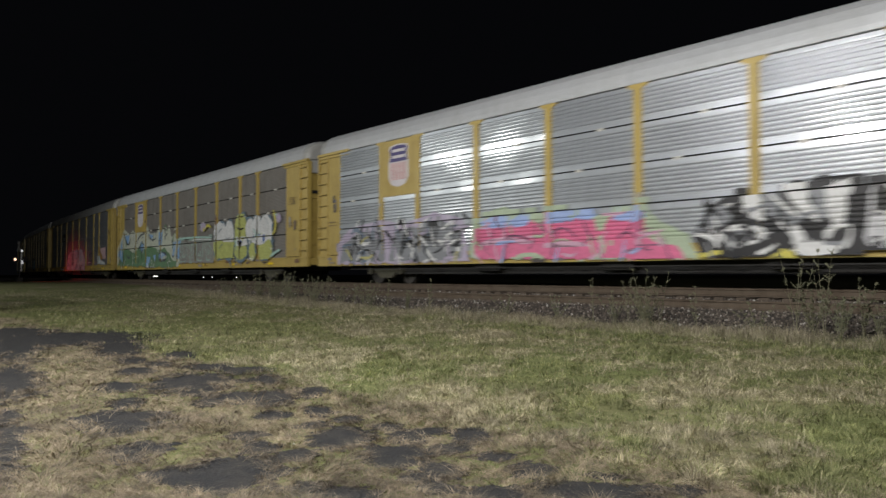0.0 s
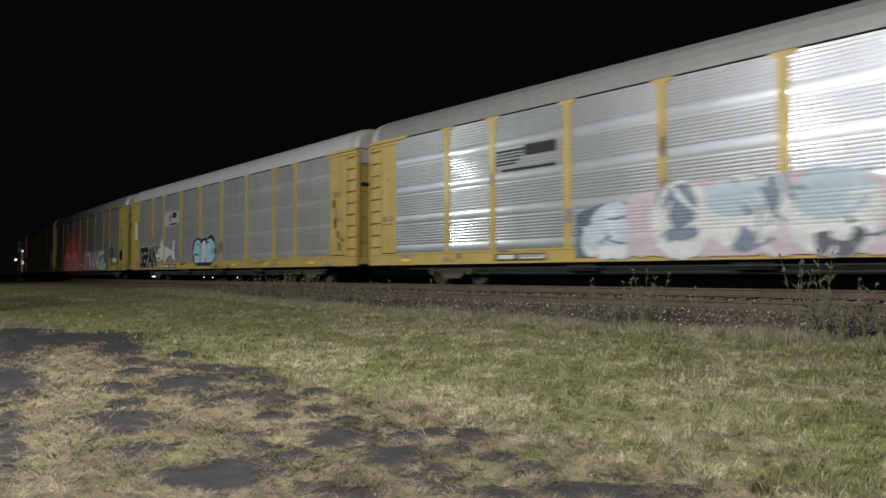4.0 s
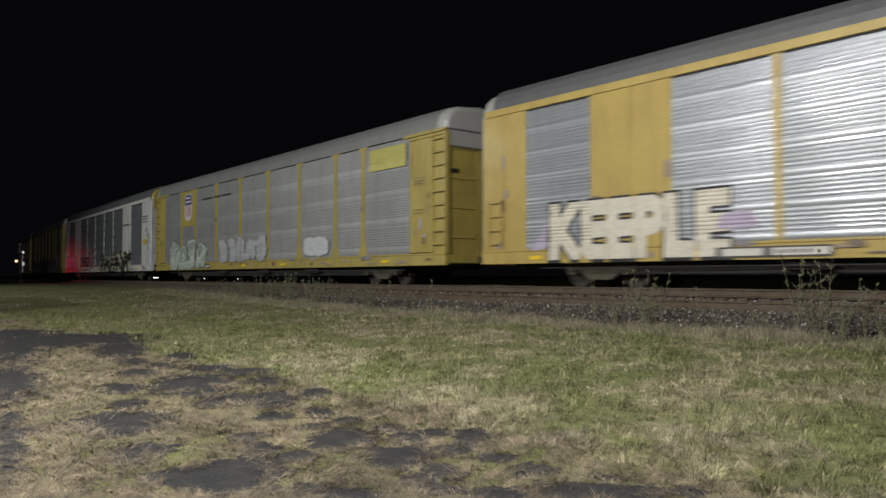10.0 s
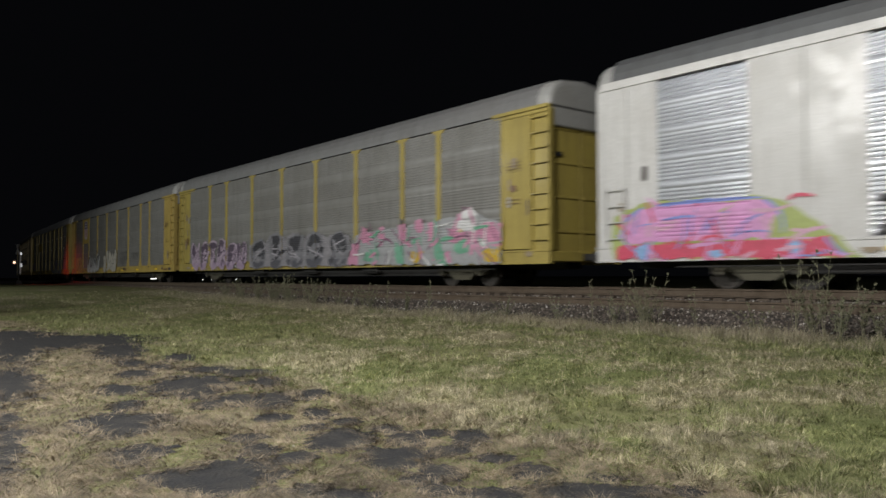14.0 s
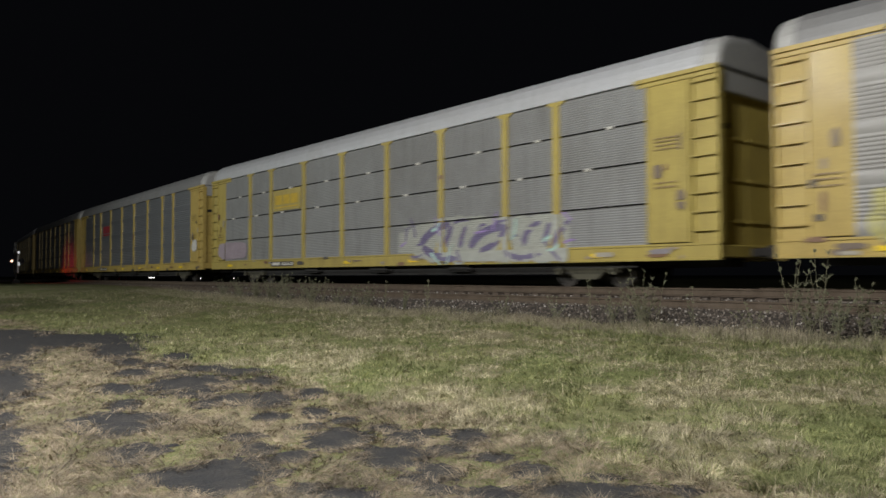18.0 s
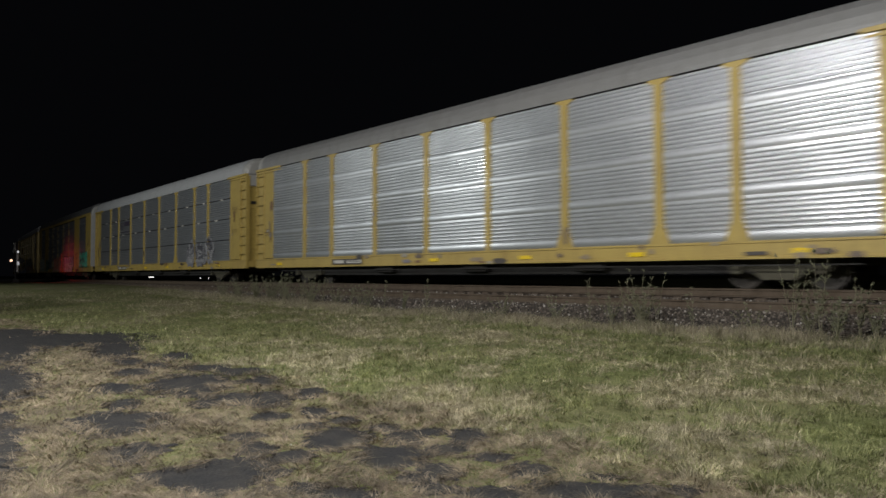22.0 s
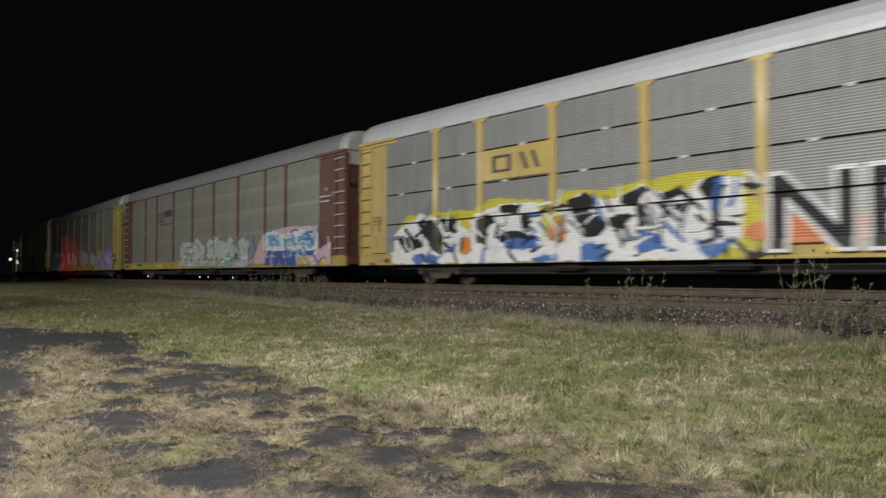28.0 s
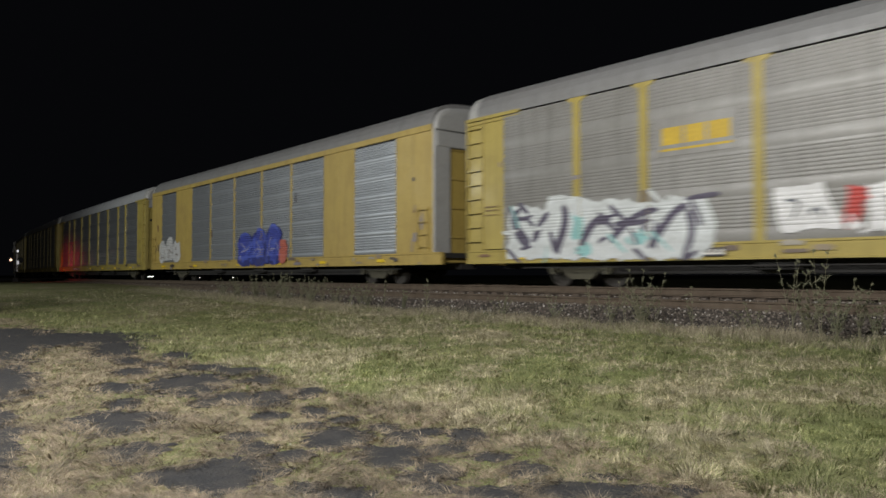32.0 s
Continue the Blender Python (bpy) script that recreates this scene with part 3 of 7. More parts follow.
def car(spec, index):
    """One car carrier. Its root is on the rail at mid-length; the near side faces -y."""
    style, frame_m, panel_m = spec["style"], spec["frame"], spec["panel"]
    root = thing("car_carrier", spec["label"], "rail car", "cars of the train")
    part("underframe", shared("underframe", lambda: boxes((-13.5, 13.5, -1.38, 1.38, 0.86, 1.02), (-13.3, 13.3, -0.33, 0.33, 0.5, 0.86), (-9.2, 9.2, -1.08, 1.08, 0.33, 0.86))), UNDER, root)
    # unseen black core, added to stop light and sight passing through the body
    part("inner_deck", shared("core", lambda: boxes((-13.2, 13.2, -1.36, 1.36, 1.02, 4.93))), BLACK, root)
    part("roof", shared("roof", roof_mesh), spec["roof"], root, at=pose(0, 0, 0.07 if style == "solid" else 0))
    running_gear(root)
    sill_m = spec.get("sill", frame_m)
    for turn, near in ((Matrix(), True), (TURN, False)):
        part("side_sill", shared("sill", sill_mesh), sill_m, root, at=turn)
        part("conduit", shared("conduit", lambda: boxes((-11.5, 11.5, -1.40, -1.37, 0.50, 0.525))), UNDER, root, at=turn)
        if style == "solid":
            bays = [(1.85, 4.1), (6.5, 8.93), (9.1, 11.8), (11.97, 14.72), (14.89, 17.5), (17.67, 20.25), (22.5, 25.1)]
            plates = [(0.1, 1.85), (4.1, 6.5), (20.25, 22.5), (25.1, 27.1)] if near else [(0.5, 1.85), (4.1, 6.5), (20.25, 22.5), (25.1, 27.5)]
            for a, b in plates:
                w = round(b - a, 3)
                part("side_plate", shared(("plate", w), lambda: boxes((-w / 2, -0.006, -1.47, -1.37, DECK, EAVE), (0.006, w / 2, -1.47, -1.37, DECK, EAVE), bevel=0.004)), frame_m, root, at=turn @ pose((a + b) / 2 - MID, 0, 0))
            for u in (9.015, 11.885, 14.805, 17.585):
                part("post", shared("thin_post", lambda: boxes((-0.085, 0.085, -1.48, -1.37, DECK, EAVE), bevel=0.006)), frame_m, root, at=turn @ pose(u - MID, 0, 0))
            part("eave_rail", shared(("eave_solid", near), lambda: boxes((-13.6 if near else -13.3, 13.3 if near else 13.6, -1.51, -1.38, EAVE, EAVE + 0.2), bevel=0.008)), frame_m, root, at=turn)
            for sgn in (-1, 1):
                front = (sgn > 0) == near
                part("corner_post", shared(("corner", front), lambda: boxes((-0.1, 0.1, -1.455, -0.75 if front else -1.2, 0.95, EAVE + 0.1), bevel=0.03)), spec.get("corner", CAP_PALE), root, at=turn @ pose(sgn * (13.24 if front else 13.66), 0, 0))
                part("ladder", shared("short_ladder", lambda: boxes((-0.28, -0.25, -1.56, -1.53, 1.05, 2.5), (0.25, 0.28, -1.56, -1.53, 1.05, 2.5), *[(-0.28, 0.28, -1.565, -1.535, z, z + 0.025) for z in (1.2, 1.6, 2.0, 2.4)], *[(x, x + 0.03, -1.53, -1.46, z, z + 0.03) for x in (-0.28, 0.25) for z in (1.15, 2.4)])), frame_m, root, at=turn @ pose(sgn * (12.85 if front else 13.15), 0, 0))
        else:
            edges = [1.62] + POSTS + [25.65]
            bays = [(a + (0.12 if i else 0.0), b - (0.12 if i < 8 else 0.0)) for i, (a, b) in enumerate(zip(edges, edges[1:]))]
            for i, u in enumerate(POSTS):
                flare = i >= 5
                part("post", shared(("post", flare), lambda: post_mesh(flare)), frame_m, root, at=turn @ pose(u - MID, 0, 0))
            # black on plain and bright cars, standing in for the shaded slot under the roof
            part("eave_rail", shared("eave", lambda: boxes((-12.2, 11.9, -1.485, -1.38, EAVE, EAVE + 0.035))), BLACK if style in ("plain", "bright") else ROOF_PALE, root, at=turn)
            for sgn in (-1, 1):
                end = turn @ (pose(0, 0, 0) if sgn > 0 else pose(0, 0, 0))
                c = 26.22 - MID if sgn > 0 else 1.16 - MID
                w = 1.14 if sgn > 0 else 0.92
                part("side_door", shared(("door", w), lambda: boxes((-w / 2, w / 2, -1.455, -1.36, DECK + 0.03, EAVE - 0.16), (-w / 2, -w / 2 + 0.05, -1.475, -1.4, DECK + 0.03, EAVE - 0.16), bevel=0.006)), frame_m, root, at=end @ pose(c, 0, 0))
                part("door_track", shared("door_track", lambda: boxes((-1.1, 1.1, -HALF - 0.03, -1.38, EAVE - 0.05, EAVE + 0.05), (-1.05, 1.05, -1.47, -1.38, EAVE - 0.15, EAVE - 0.05), bevel=0.006)), frame_m, root, at=end @ pose(sgn * 12.65, 0, 0))
                cl = sgn * 13.4
                part("ladder_plate", shared("ladder_plate", lambda: boxes((-0.30, 0.30, -1.42, -1.3, DECK - 0.02, EAVE - 0.1), bevel=0.006)), frame_m, root, at=end @ pose(cl, 0, 0))
                for dx in (-0.33, 0.33):
                    part("stile", shared("stile", lambda: boxes((-0.03, 0.03, -1.49, -1.3, DECK - 0.02, EAVE - 0.05), bevel=0.006)), frame_m, root, at=end @ pose(cl + dx, 0, 0))
                for k in range(9):
                    part("rung", shared("rung", lambda: boxes((-0.34, 0.34, -1.515, -1.49, -0.014, 0.014), (-0.34, 0.34, -1.50, -1.42, -0.02, -0.012))), spec.get("rung", frame_m), root, at=end @ pose(cl, 0, 1.3 + 0.42 * k))
        for a, b in bays:
            w = round(b - a, 2)
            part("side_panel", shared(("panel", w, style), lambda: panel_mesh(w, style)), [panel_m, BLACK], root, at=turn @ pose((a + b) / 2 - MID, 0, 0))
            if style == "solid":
                # a solid black strip in place of the shaded openings below the eave
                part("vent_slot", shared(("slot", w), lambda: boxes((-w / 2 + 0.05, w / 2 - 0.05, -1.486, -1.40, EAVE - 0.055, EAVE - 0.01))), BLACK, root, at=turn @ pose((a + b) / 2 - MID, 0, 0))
            elif style in ("rows", "fine"):
                for z in (3.975, 3.0):
                    part("tab", shared("tab", lambda: boxes((-0.09, 0.09, -1.492, -1.42, -0.035, 0.035))), TAG_WHITE, root, at=turn @ pose((a + b) / 2 - MID + (0.3 if z > 3.5 else -0.4), 0, z))
        for k, u in enumerate((2.2, 7.0, 12.5, 16.5, 20.2, 24.2)):
            part("reflector", shared("reflector", lambda: boxes((-0.22, 0.22, -1.505, -1.4725, -0.05, 0.05))), REFLECT, root, at=turn @ pose(u - MID, 0, 0.80))
    for sgn in (0, 180):
        t = pose(-0.34 if style == "solid" and not sgn else 0, 0, 0, 0, 0, sgn)
        hood_m = spec.get("tail_cap" if sgn else "cap", spec.get("cap", CAP_PALE))
        part("hood_apron", shared("apron", lambda: boxes((13.6, 13.7, -1.34, 1.34, 4.42, 4.96), bevel=0.03)), hood_m, root, at=t)
        part("roof_hood", shared("cap", cap_mesh), hood_m, root, at=t)
        for y in (-0.66, 0.66):
            leaf = part("end_door", shared("end_door", lambda: boxes((13.42, 13.56, -0.64, 0.64, 0.98, 4.92), bevel=0.006)), spec.get("end", frame_m), root, at=t @ pose(0, y, 0))
            for z in (1.5, 2.45, 3.4, 4.35):
                part("door_rib", shared("door_rib", lambda: boxes((13.562, 13.6, -0.58, 0.58, 0, 0.07), bevel=0.006)), spec.get("end", frame_m), leaf, at=pose(0, 0, z))
        part("end_sill", shared("end_sill", lambda: boxes((13.3, 13.72, -1.36, 1.36, 0.7, 0.98), bevel=0.02)), spec.get("end", frame_m), root, at=t)
        # raised black bar: the dark inside of a hole painted, not cut
        part("end_slot", shared("end_slot", lambda: boxes((13.601, 13.62, -1.2, -0.8, 0, 0.13), bevel=0.008)), BLACK, root, at=t @ pose(0, 0, 3.6))
    for u in (9.5, 14.2, 18.6):
        part("under_box", shared("under_box", lambda: boxes((-0.5, 0.5, -1.3, -0.9, 0.42, 0.66), bevel=0.02)), spec.get("box", UNDER), root, at=pose(u - MID, 0, 0))
    grime(root, spec, index)
    for kind, *args in spec.get("marks", ()):
        MARKERS[kind](root, spec, *args)
    return root

# ---- paint on the cars: it follows the ribs, posts and sills under it ----


def side_plane(u, z, spec):
    """How far the side stands out at a place, or None for the ribbed panels."""
    if z < DECK:
        return 1.503
    if spec["style"] == "solid":
        if u < 1.85 or 4.1 < u < 6.5 or 20.25 < u < 22.5 or u > 25.1:
            return 1.474
        return None
    if u > 26.9 or u < 0.7:
        return 1.518
    if u > 25.65 or u < 1.62:
        return 1.478
    if any(abs(u - p) < 0.12 for p in POSTS):
        return 1.503
    return None


def edges_of(poly):
    return [(*poly[i], *poly[(i + 1) % len(poly)]) for i in range(len(poly))]


def crossings(edges, z):
    return sorted(x0 + (z - z0) * (x1 - x0) / (z1 - z0) for x0, z0, x1, z1 in edges if (z0 <= z) != (z1 <= z))


def paint(root, spec, name, shapes, label="", kind=""):
    """One painted piece: shapes are (edges, colour), later ones over earlier ones."""
    prof = PROFILE[spec["style"]]
    levels = [(SILL + 0.005 + 0.0385 * i, None) for i in range(10)] + [(DECK, None)] + prof
    if spec["style"] == "solid":
        cuts = [1.85, 4.1, 6.5, 20.25, 22.5, 25.1]
    else:
        cuts = sorted([0.7, 1.62, 25.65, 26.9] + [p + d for p in POSTS for d in (-0.12, 0.12)])
    verts, faces, slots, mats = [], [], [], []
    for edges, material in shapes:
        if material not in mats:
            mats.append(material)
        slot, out = mats.index(material), 0.003 + 0.0002 * spec.setdefault("coats", 0)
        spec["coats"] += 1
        lo, hi = min(min(e[1], e[3]) for e in edges), max(max(e[1], e[3]) for e in edges)
        for (za, da), (zb, db) in zip(levels, levels[1:]):
            if zb - za < 0.002 or zb < lo or za > hi or (da is not None and (da < 0 or db < 0)):
                continue
            a, b, m = (crossings(edges, za + (zb - za) * k) for k in (0.02, 0.98, 0.5))
            if not (len(a) == len(b) == len(m)):
                a = b = m
            for i in range(0, len(m) - 1, 2):
                stops = [m[i]] + [c for c in cuts if m[i] + 0.01 < c < m[i + 1] - 0.01] + [m[i + 1]]
                for j in range(len(stops) - 1):
                    plane = side_plane((stops[j] + stops[j + 1]) / 2, (za + zb) / 2, spec)
                    ya, yb = (FACE + (da or 0), FACE + (db or 0)) if plane is None else (plane, plane)
                    l0, l1 = (a[i], b[i]) if j == 0 else (stops[j], stops[j])
                    r0, r1 = (a[i + 1], b[i + 1]) if j == len(stops) - 2 else (stops[j + 1], stops[j + 1])
                    k = len(verts)
                    verts += [(l0 - MID, -ya - out, za), (r0 - MID, -ya - out, za), (r1 - MID, -yb - out, zb), (l1 - MID, -yb - out, zb)]
                    faces.append((k, k + 1, k + 2, k + 3))
                    slots.append(slot)
    if faces:
        tagged(part(name, mesh_of(name, verts, faces, slots=slots), mats, root, label), kind=kind)


def blob(cx, cz, rx, rz, rng, wob=0.12, square=2.6, n=26):
    ph, k = rng.uniform(0, 6), rng.choice((2, 3, 4))
    pts = []
    for i in range(n):
        a = 2 * math.pi * i / n
        c, s = math.cos(a), math.sin(a)
        r = (abs(c) ** square + abs(s) ** square) ** (-1 / square) * (1 + wob * math.sin(k * a + ph))
        pts.append((cx + rx * r * c, cz + rz * r * s))
    return pts


def ragged(cx, cz, rx, rz, rng, n=64):
    """A soft-cornered area with an uneven sprayed edge."""
    ph, pts = rng.uniform(0, 50), []
    for i in range(n):
        a = 2 * math.pi * i / n
        c, s = math.cos(a), math.sin(a)
        r = (abs(c) ** 3.5 + abs(s) ** 3.5) ** (-1 / 3.5)
        k = 0.16 * noise.noise((2.2 * c + ph, 2.2 * s, 0)) + 0.10 * noise.noise((7 * c + ph, 7 * s, 4)) + rng.uniform(-0.03, 0.03)
        pts.append((cx + (rx + k * min(rx, rz)) * r * c, cz + rz * (1 + k) * r * s))
    return pts


# strokes of letter-like forms, in a unit box: start, bend, end
FORMS = [[((.2, 0), (.1, .5), (.25, 1)), ((.25, 1), (.7, 1.1), (.8, .7)), ((.8, .7), (.6, .45), (.3, .45)), ((.5, .45), (.7, .2), (.85, 0))],
         [((.8, .95), (.3, 1.1), (.25, .65)), ((.25, .65), (.5, .5), (.75, .35)), ((.75, .35), (.7, -.1), (.2, .08))],
         [((.15, 1), (.3, .5), (.15, 0)), ((.15, .05), (.5, -.05), (.85, .1)), ((.85, .1), (.8, .5), (.9, .95))],
         [((.1, 0), (.3, .6), (.35, 1)), ((.35, 1), (.5, .4), (.6, .3)), ((.6, .3), (.7, .9), (.9, 1)), ((.9, 1), (.75, .4), (.85, 0))],
         [((.5, 1), (.0, .8), (.2, .4)), ((.2, .4), (.25, -.1), (.7, .05)), ((.7, .05), (1.0, .4), (.6, .55))],
         [((.1, .9), (.5, 1.1), (.9, .9)), ((.5, .95), (.4, .5), (.5, 0)), ((.5, .1), (.8, -.05), (.95, .25))]]


def ribbon(p, q, r, wa, wb, n=8):
    """A curved stroke from p by way of q to r, its half width running from wa to wb."""
    left, right = [], []
    for i in range(n + 1):
        t = i / n
        x, z = ((1 - t) ** 2 * a + 2 * t * (1 - t) * b + t * t * c for a, b, c in zip(p, q, r))
        dx, dz = (2 * (1 - t) * (b - a) + 2 * t * (c - b) for a, b, c in zip(p, q, r))
        d = math.hypot(dx, dz) or 1
        w = (wa + (wb - wa) * t) * (0.55 if i in (0, n) else 1)
        left.append((x - dz / d * w, z + dx / d * w))
        right.append((x + dz / d * w, z - dx / d * w))
    return left + right[::-1]


def form(cx, cz, rx, rz, rng, lean=0.12):
    strokes, flip = rng.choice(FORMS), rng.choice((1, -1))
    sl = rng.uniform(-lean, lean)
    put = lambda a: (cx + flip * (a[0] - 0.5) * 2 * rx + sl * (a[1] - 0.5) * 2 * rz, cz + (a[1] - 0.5) * 2 * rz)
    return [tuple(put(a) for a in st) for st in strokes]


def piece(root, spec, u0, u1, z0, z1, kind, fills, outline, n, seed, label=""):
    """A sprayed work of n letter-like forms that spell nothing."""
    rng = random.Random(seed)
    fills, outline = [spray(c) for c in fills], spray(outline)
    w, h, shapes = (u1 - u0) / n, z1 - z0, []
    if kind in ("wild", "cloud"):
        top = [(u0 + (u1 - u0) * i / 40, z1 - h * (0.16 + 0.14 * noise.noise((i * 0.45, seed, 0)) + rng.uniform(-0.05, 0.05))) for i in range(41)]
        low = [(u1 - (u1 - u0) * i / 20, z0 + h * rng.uniform(0.0, 0.06)) for i in range(21)]
        shapes.append((edges_of(top + low), fills[-1]))
    for i in range(n):
        cx, cz = u0 + w * (i + 0.5) + rng.uniform(-0.05, 0.05) * w, (z0 + z1) / 2 + rng.uniform(-0.06, 0.06) * h
        rx, rz = w * 0.52 * rng.uniform(0.9, 1.1), h * 0.44 * rng.uniform(0.88, 1.05)
        f = fills[i % len(fills)]
        if kind == "bubble":
            shapes.append((edges_of(blob(cx, cz, rx * 1.1, rz * 1.12, rng)), outline))
            shapes.append((edges_of(blob(cx, cz, rx * 0.94, rz * 0.95, rng)), f))
            if len(fills) > 1:
                shapes.append((edges_of(blob(cx, cz - rz * 0.5, rx * 0.84, rz * 0.42, rng)), fills[(i + 1) % len(fills)]))
            for _ in range(3):
                p, q, r = ((cx + rng.uniform(-0.7, 0.7) * rx, cz + rng.uniform(-0.8, 0.7) * rz) for _ in range(3))
                shapes.append((edges_of(ribbon(p, q, r, 0.03 * h, 0.015 * h)), outline))
            shapes.append((edges_of(ribbon((cx - rx * 0.6, cz + rz * 0.2), (cx - rx * 0.5, cz + rz * 0.7), (cx, cz + rz * 0.72), 0.02 * h, 0.03 * h)), spray((0.7, 0.7, 0.7))))
        elif kind in ("wild", "cloud"):
            t = (0.13 if kind == "wild" else 0.09) * min(w, h)
            for k in range(3 if kind == "wild" else 2):
                strokes = form(cx + rng.uniform(-0.35, 0.35) * rx, cz + rng.uniform(-0.12, 0.12) * rz, rx * rng.uniform(0.6, 0.85), rz * rng.uniform(0.65, 0.82), rng, 0.3)
                col = rng.choice(fills)
                shapes += [(edges_of(ribbon(*st, t * 1.45, t * 1.3)), outline) for st in strokes]
                shapes += [(edges_of(ribbon(*st, t * 1.0, t * rng.uniform(0.6, 0.95))), col) for st in strokes]
            for k in range(3):
                shapes.append((edges_of(blob(cx + rng.uniform(-0.8, 0.8) * rx, cz + rng.uniform(-0.75, 0.6) * rz, rx * rng.uniform(0.1, 0.25), rz * rng.uniform(0.08, 0.2), rng, 0.25)), rng.choice(fills)))
        else:
            t = (0.15 if kind == "block" else 0.045) * min(w, h)
            strokes = form(cx, cz, rx * 0.72, rz * 0.84, rng)
            if kind == "block":
                shapes += [(edges_of(ribbon(*st, t * 1.5, t * 1.5)), outline) for st in strokes]
            shapes += [(edges_of(ribbon(*st, t, t * 0.9)), f) for st in strokes]
    shapes = [([(x0, max(z0 - 0.02, za), x1, max(z0 - 0.02, zb)) for x0, za, x1, zb in e], c) for e, c in shapes]
    paint(root, spec, "graffiti", shapes, label)


def burner(root, spec, u0, u1, z0, z1, halo, body, top, low, line, n, seed, label=""):
    """A dense sprayed work: a ragged glow, pale bodies, dark caps, coloured feet and thin lines; it spells nothing."""
    rng = random.Random(seed)
    w, h, shapes = (u1 - u0) / n, z1 - z0, []
    halo, body, top, low, line = (c and spray(c) for c in (halo, body, top, low, line))
    heights = [rng.uniform(0.74, 1.0) for _ in range(n + 2)]

    def crest(u, k):
        i = min(n - 1, max(0, int((u - u0) / w)))
        f = ((u - u0) / w - i - 0.5) * 2
        return z0 + h * heights[i] * k * (1 - 0.16 * abs(f) ** 3) + h * (0.05 * noise.noise((u * 2.2, seed, 0)) + 0.03 * noise.noise((u * 7, seed, 3)))

    m = 26 * n
    if halo:
        us = [u0 + (u1 - u0) * i / m for i in range(m + 1)]
        edge = [(u, crest(u, 1.04) + h * rng.uniform(-0.02, 0.02)) for u in us] + [(u, z0 + h * (0.02 + 0.05 * rng.random())) for u in us[::3][::-1]]
        shapes.append((edges_of(edge), halo))

    def strokes(cx, cz, rx, rz, t, count, colour, spread=0.5):
        for _ in range(count):
            p, q, r = ((cx + rng.uniform(-1, 1) * rx, cz + rng.uniform(-1, 1) * rz) for _ in range(3))
            q = (q[0], (p[1] + r[1]) / 2 + spread * (q[1] - (p[1] + r[1]) / 2))
            shapes.append((edges_of(ribbon(p, q, r, t * rng.uniform(0.7, 1.2), t * rng.uniform(0.4, 1.1))), colour))

    for i in range(n):
        cx, hz = u0 + w * (i + 0.5), h * heights[i]
        t = 0.125 * min(w, hz)
        bones = form(cx, z0 + hz * 0.5, w * 0.45, hz * 0.4, rng, 0.3) + form(cx, z0 + hz * 0.5, w * 0.4, hz * 0.38, rng, 0.3)[:2]
        for colour, wide, lo, hi in ((body, 1.75, 0, 1), (top, 1.05, rng.uniform(0.3, 0.5), 1), (low, 1.1, 0, 0.26)):
            if colour:
                for st in bones:
                    poly = ribbon(*st, t * wide * rng.uniform(0.9, 1.1), t * wide * rng.uniform(0.65, 1.05))
                    shapes.append((edges_of([(u, min(z0 + hz * hi if hi < 1 else 9, max(z0 + hz * lo + 0.02 * hz * math.sin(9 * u), z))) for u, z in poly]), colour))
        if body:
            strokes(cx, z0 + hz * 0.5, w * 0.4, hz * 0.3, t * 0.3, 3, body)
            for _ in range(3):
                a, b = rng.uniform(-0.6, 0.6) * w, rng.uniform(-0.3, 0.3) * w
                p, r = (cx + a, z0 + hz * rng.uniform(0.55, 1.02)), (cx + b, z0 + hz * rng.uniform(0.04, 0.45))
                spur = [(p[0], p[1]), (p[0] + 0.16 * w, p[1] - 0.05 * hz), (r[0] + 0.05 * w, r[1]), (r[0] - 0.06 * w, r[1] + 0.06 * hz)]
                shapes.append((edges_of(spur), rng.choice((body, body, top or low or body))))
        strokes(cx, z0 + hz * 0.5, w * 0.46, hz * 0.36, t * 0.2, 3, line)
    shapes = [([(x0, max(z0 - 0.02, za), x1, max(z0 - 0.02, zb)) for x0, za, x1, zb in e], c) for e, c in shapes]
    paint(root, spec, "graffiti", shapes, label)


def roughened(points, seed, much=1.0):
    """An outline with its edges broken up as sprayed edges are."""
    pts = []
    for (ua, za), (ub, zb) in zip(points, points[1:] + points[:1]):
        n = max(1, round(math.hypot(ub - ua, zb - za) / 0.16))
        pts += [(ua + (ub - ua) * k / n, za + (zb - za) * k / n) for k in range(n)]
    return [(u + much * (0.10 * noise.noise((u * 3, z * 3, seed)) + 0.05 * noise.noise((u * 9, z * 9, seed))), z + much * (0.09 * noise.noise((u * 3, z * 3, seed + 9)) + 0.05 * noise.noise((u * 9, z * 9, seed + 5)))) for u, z in pts]


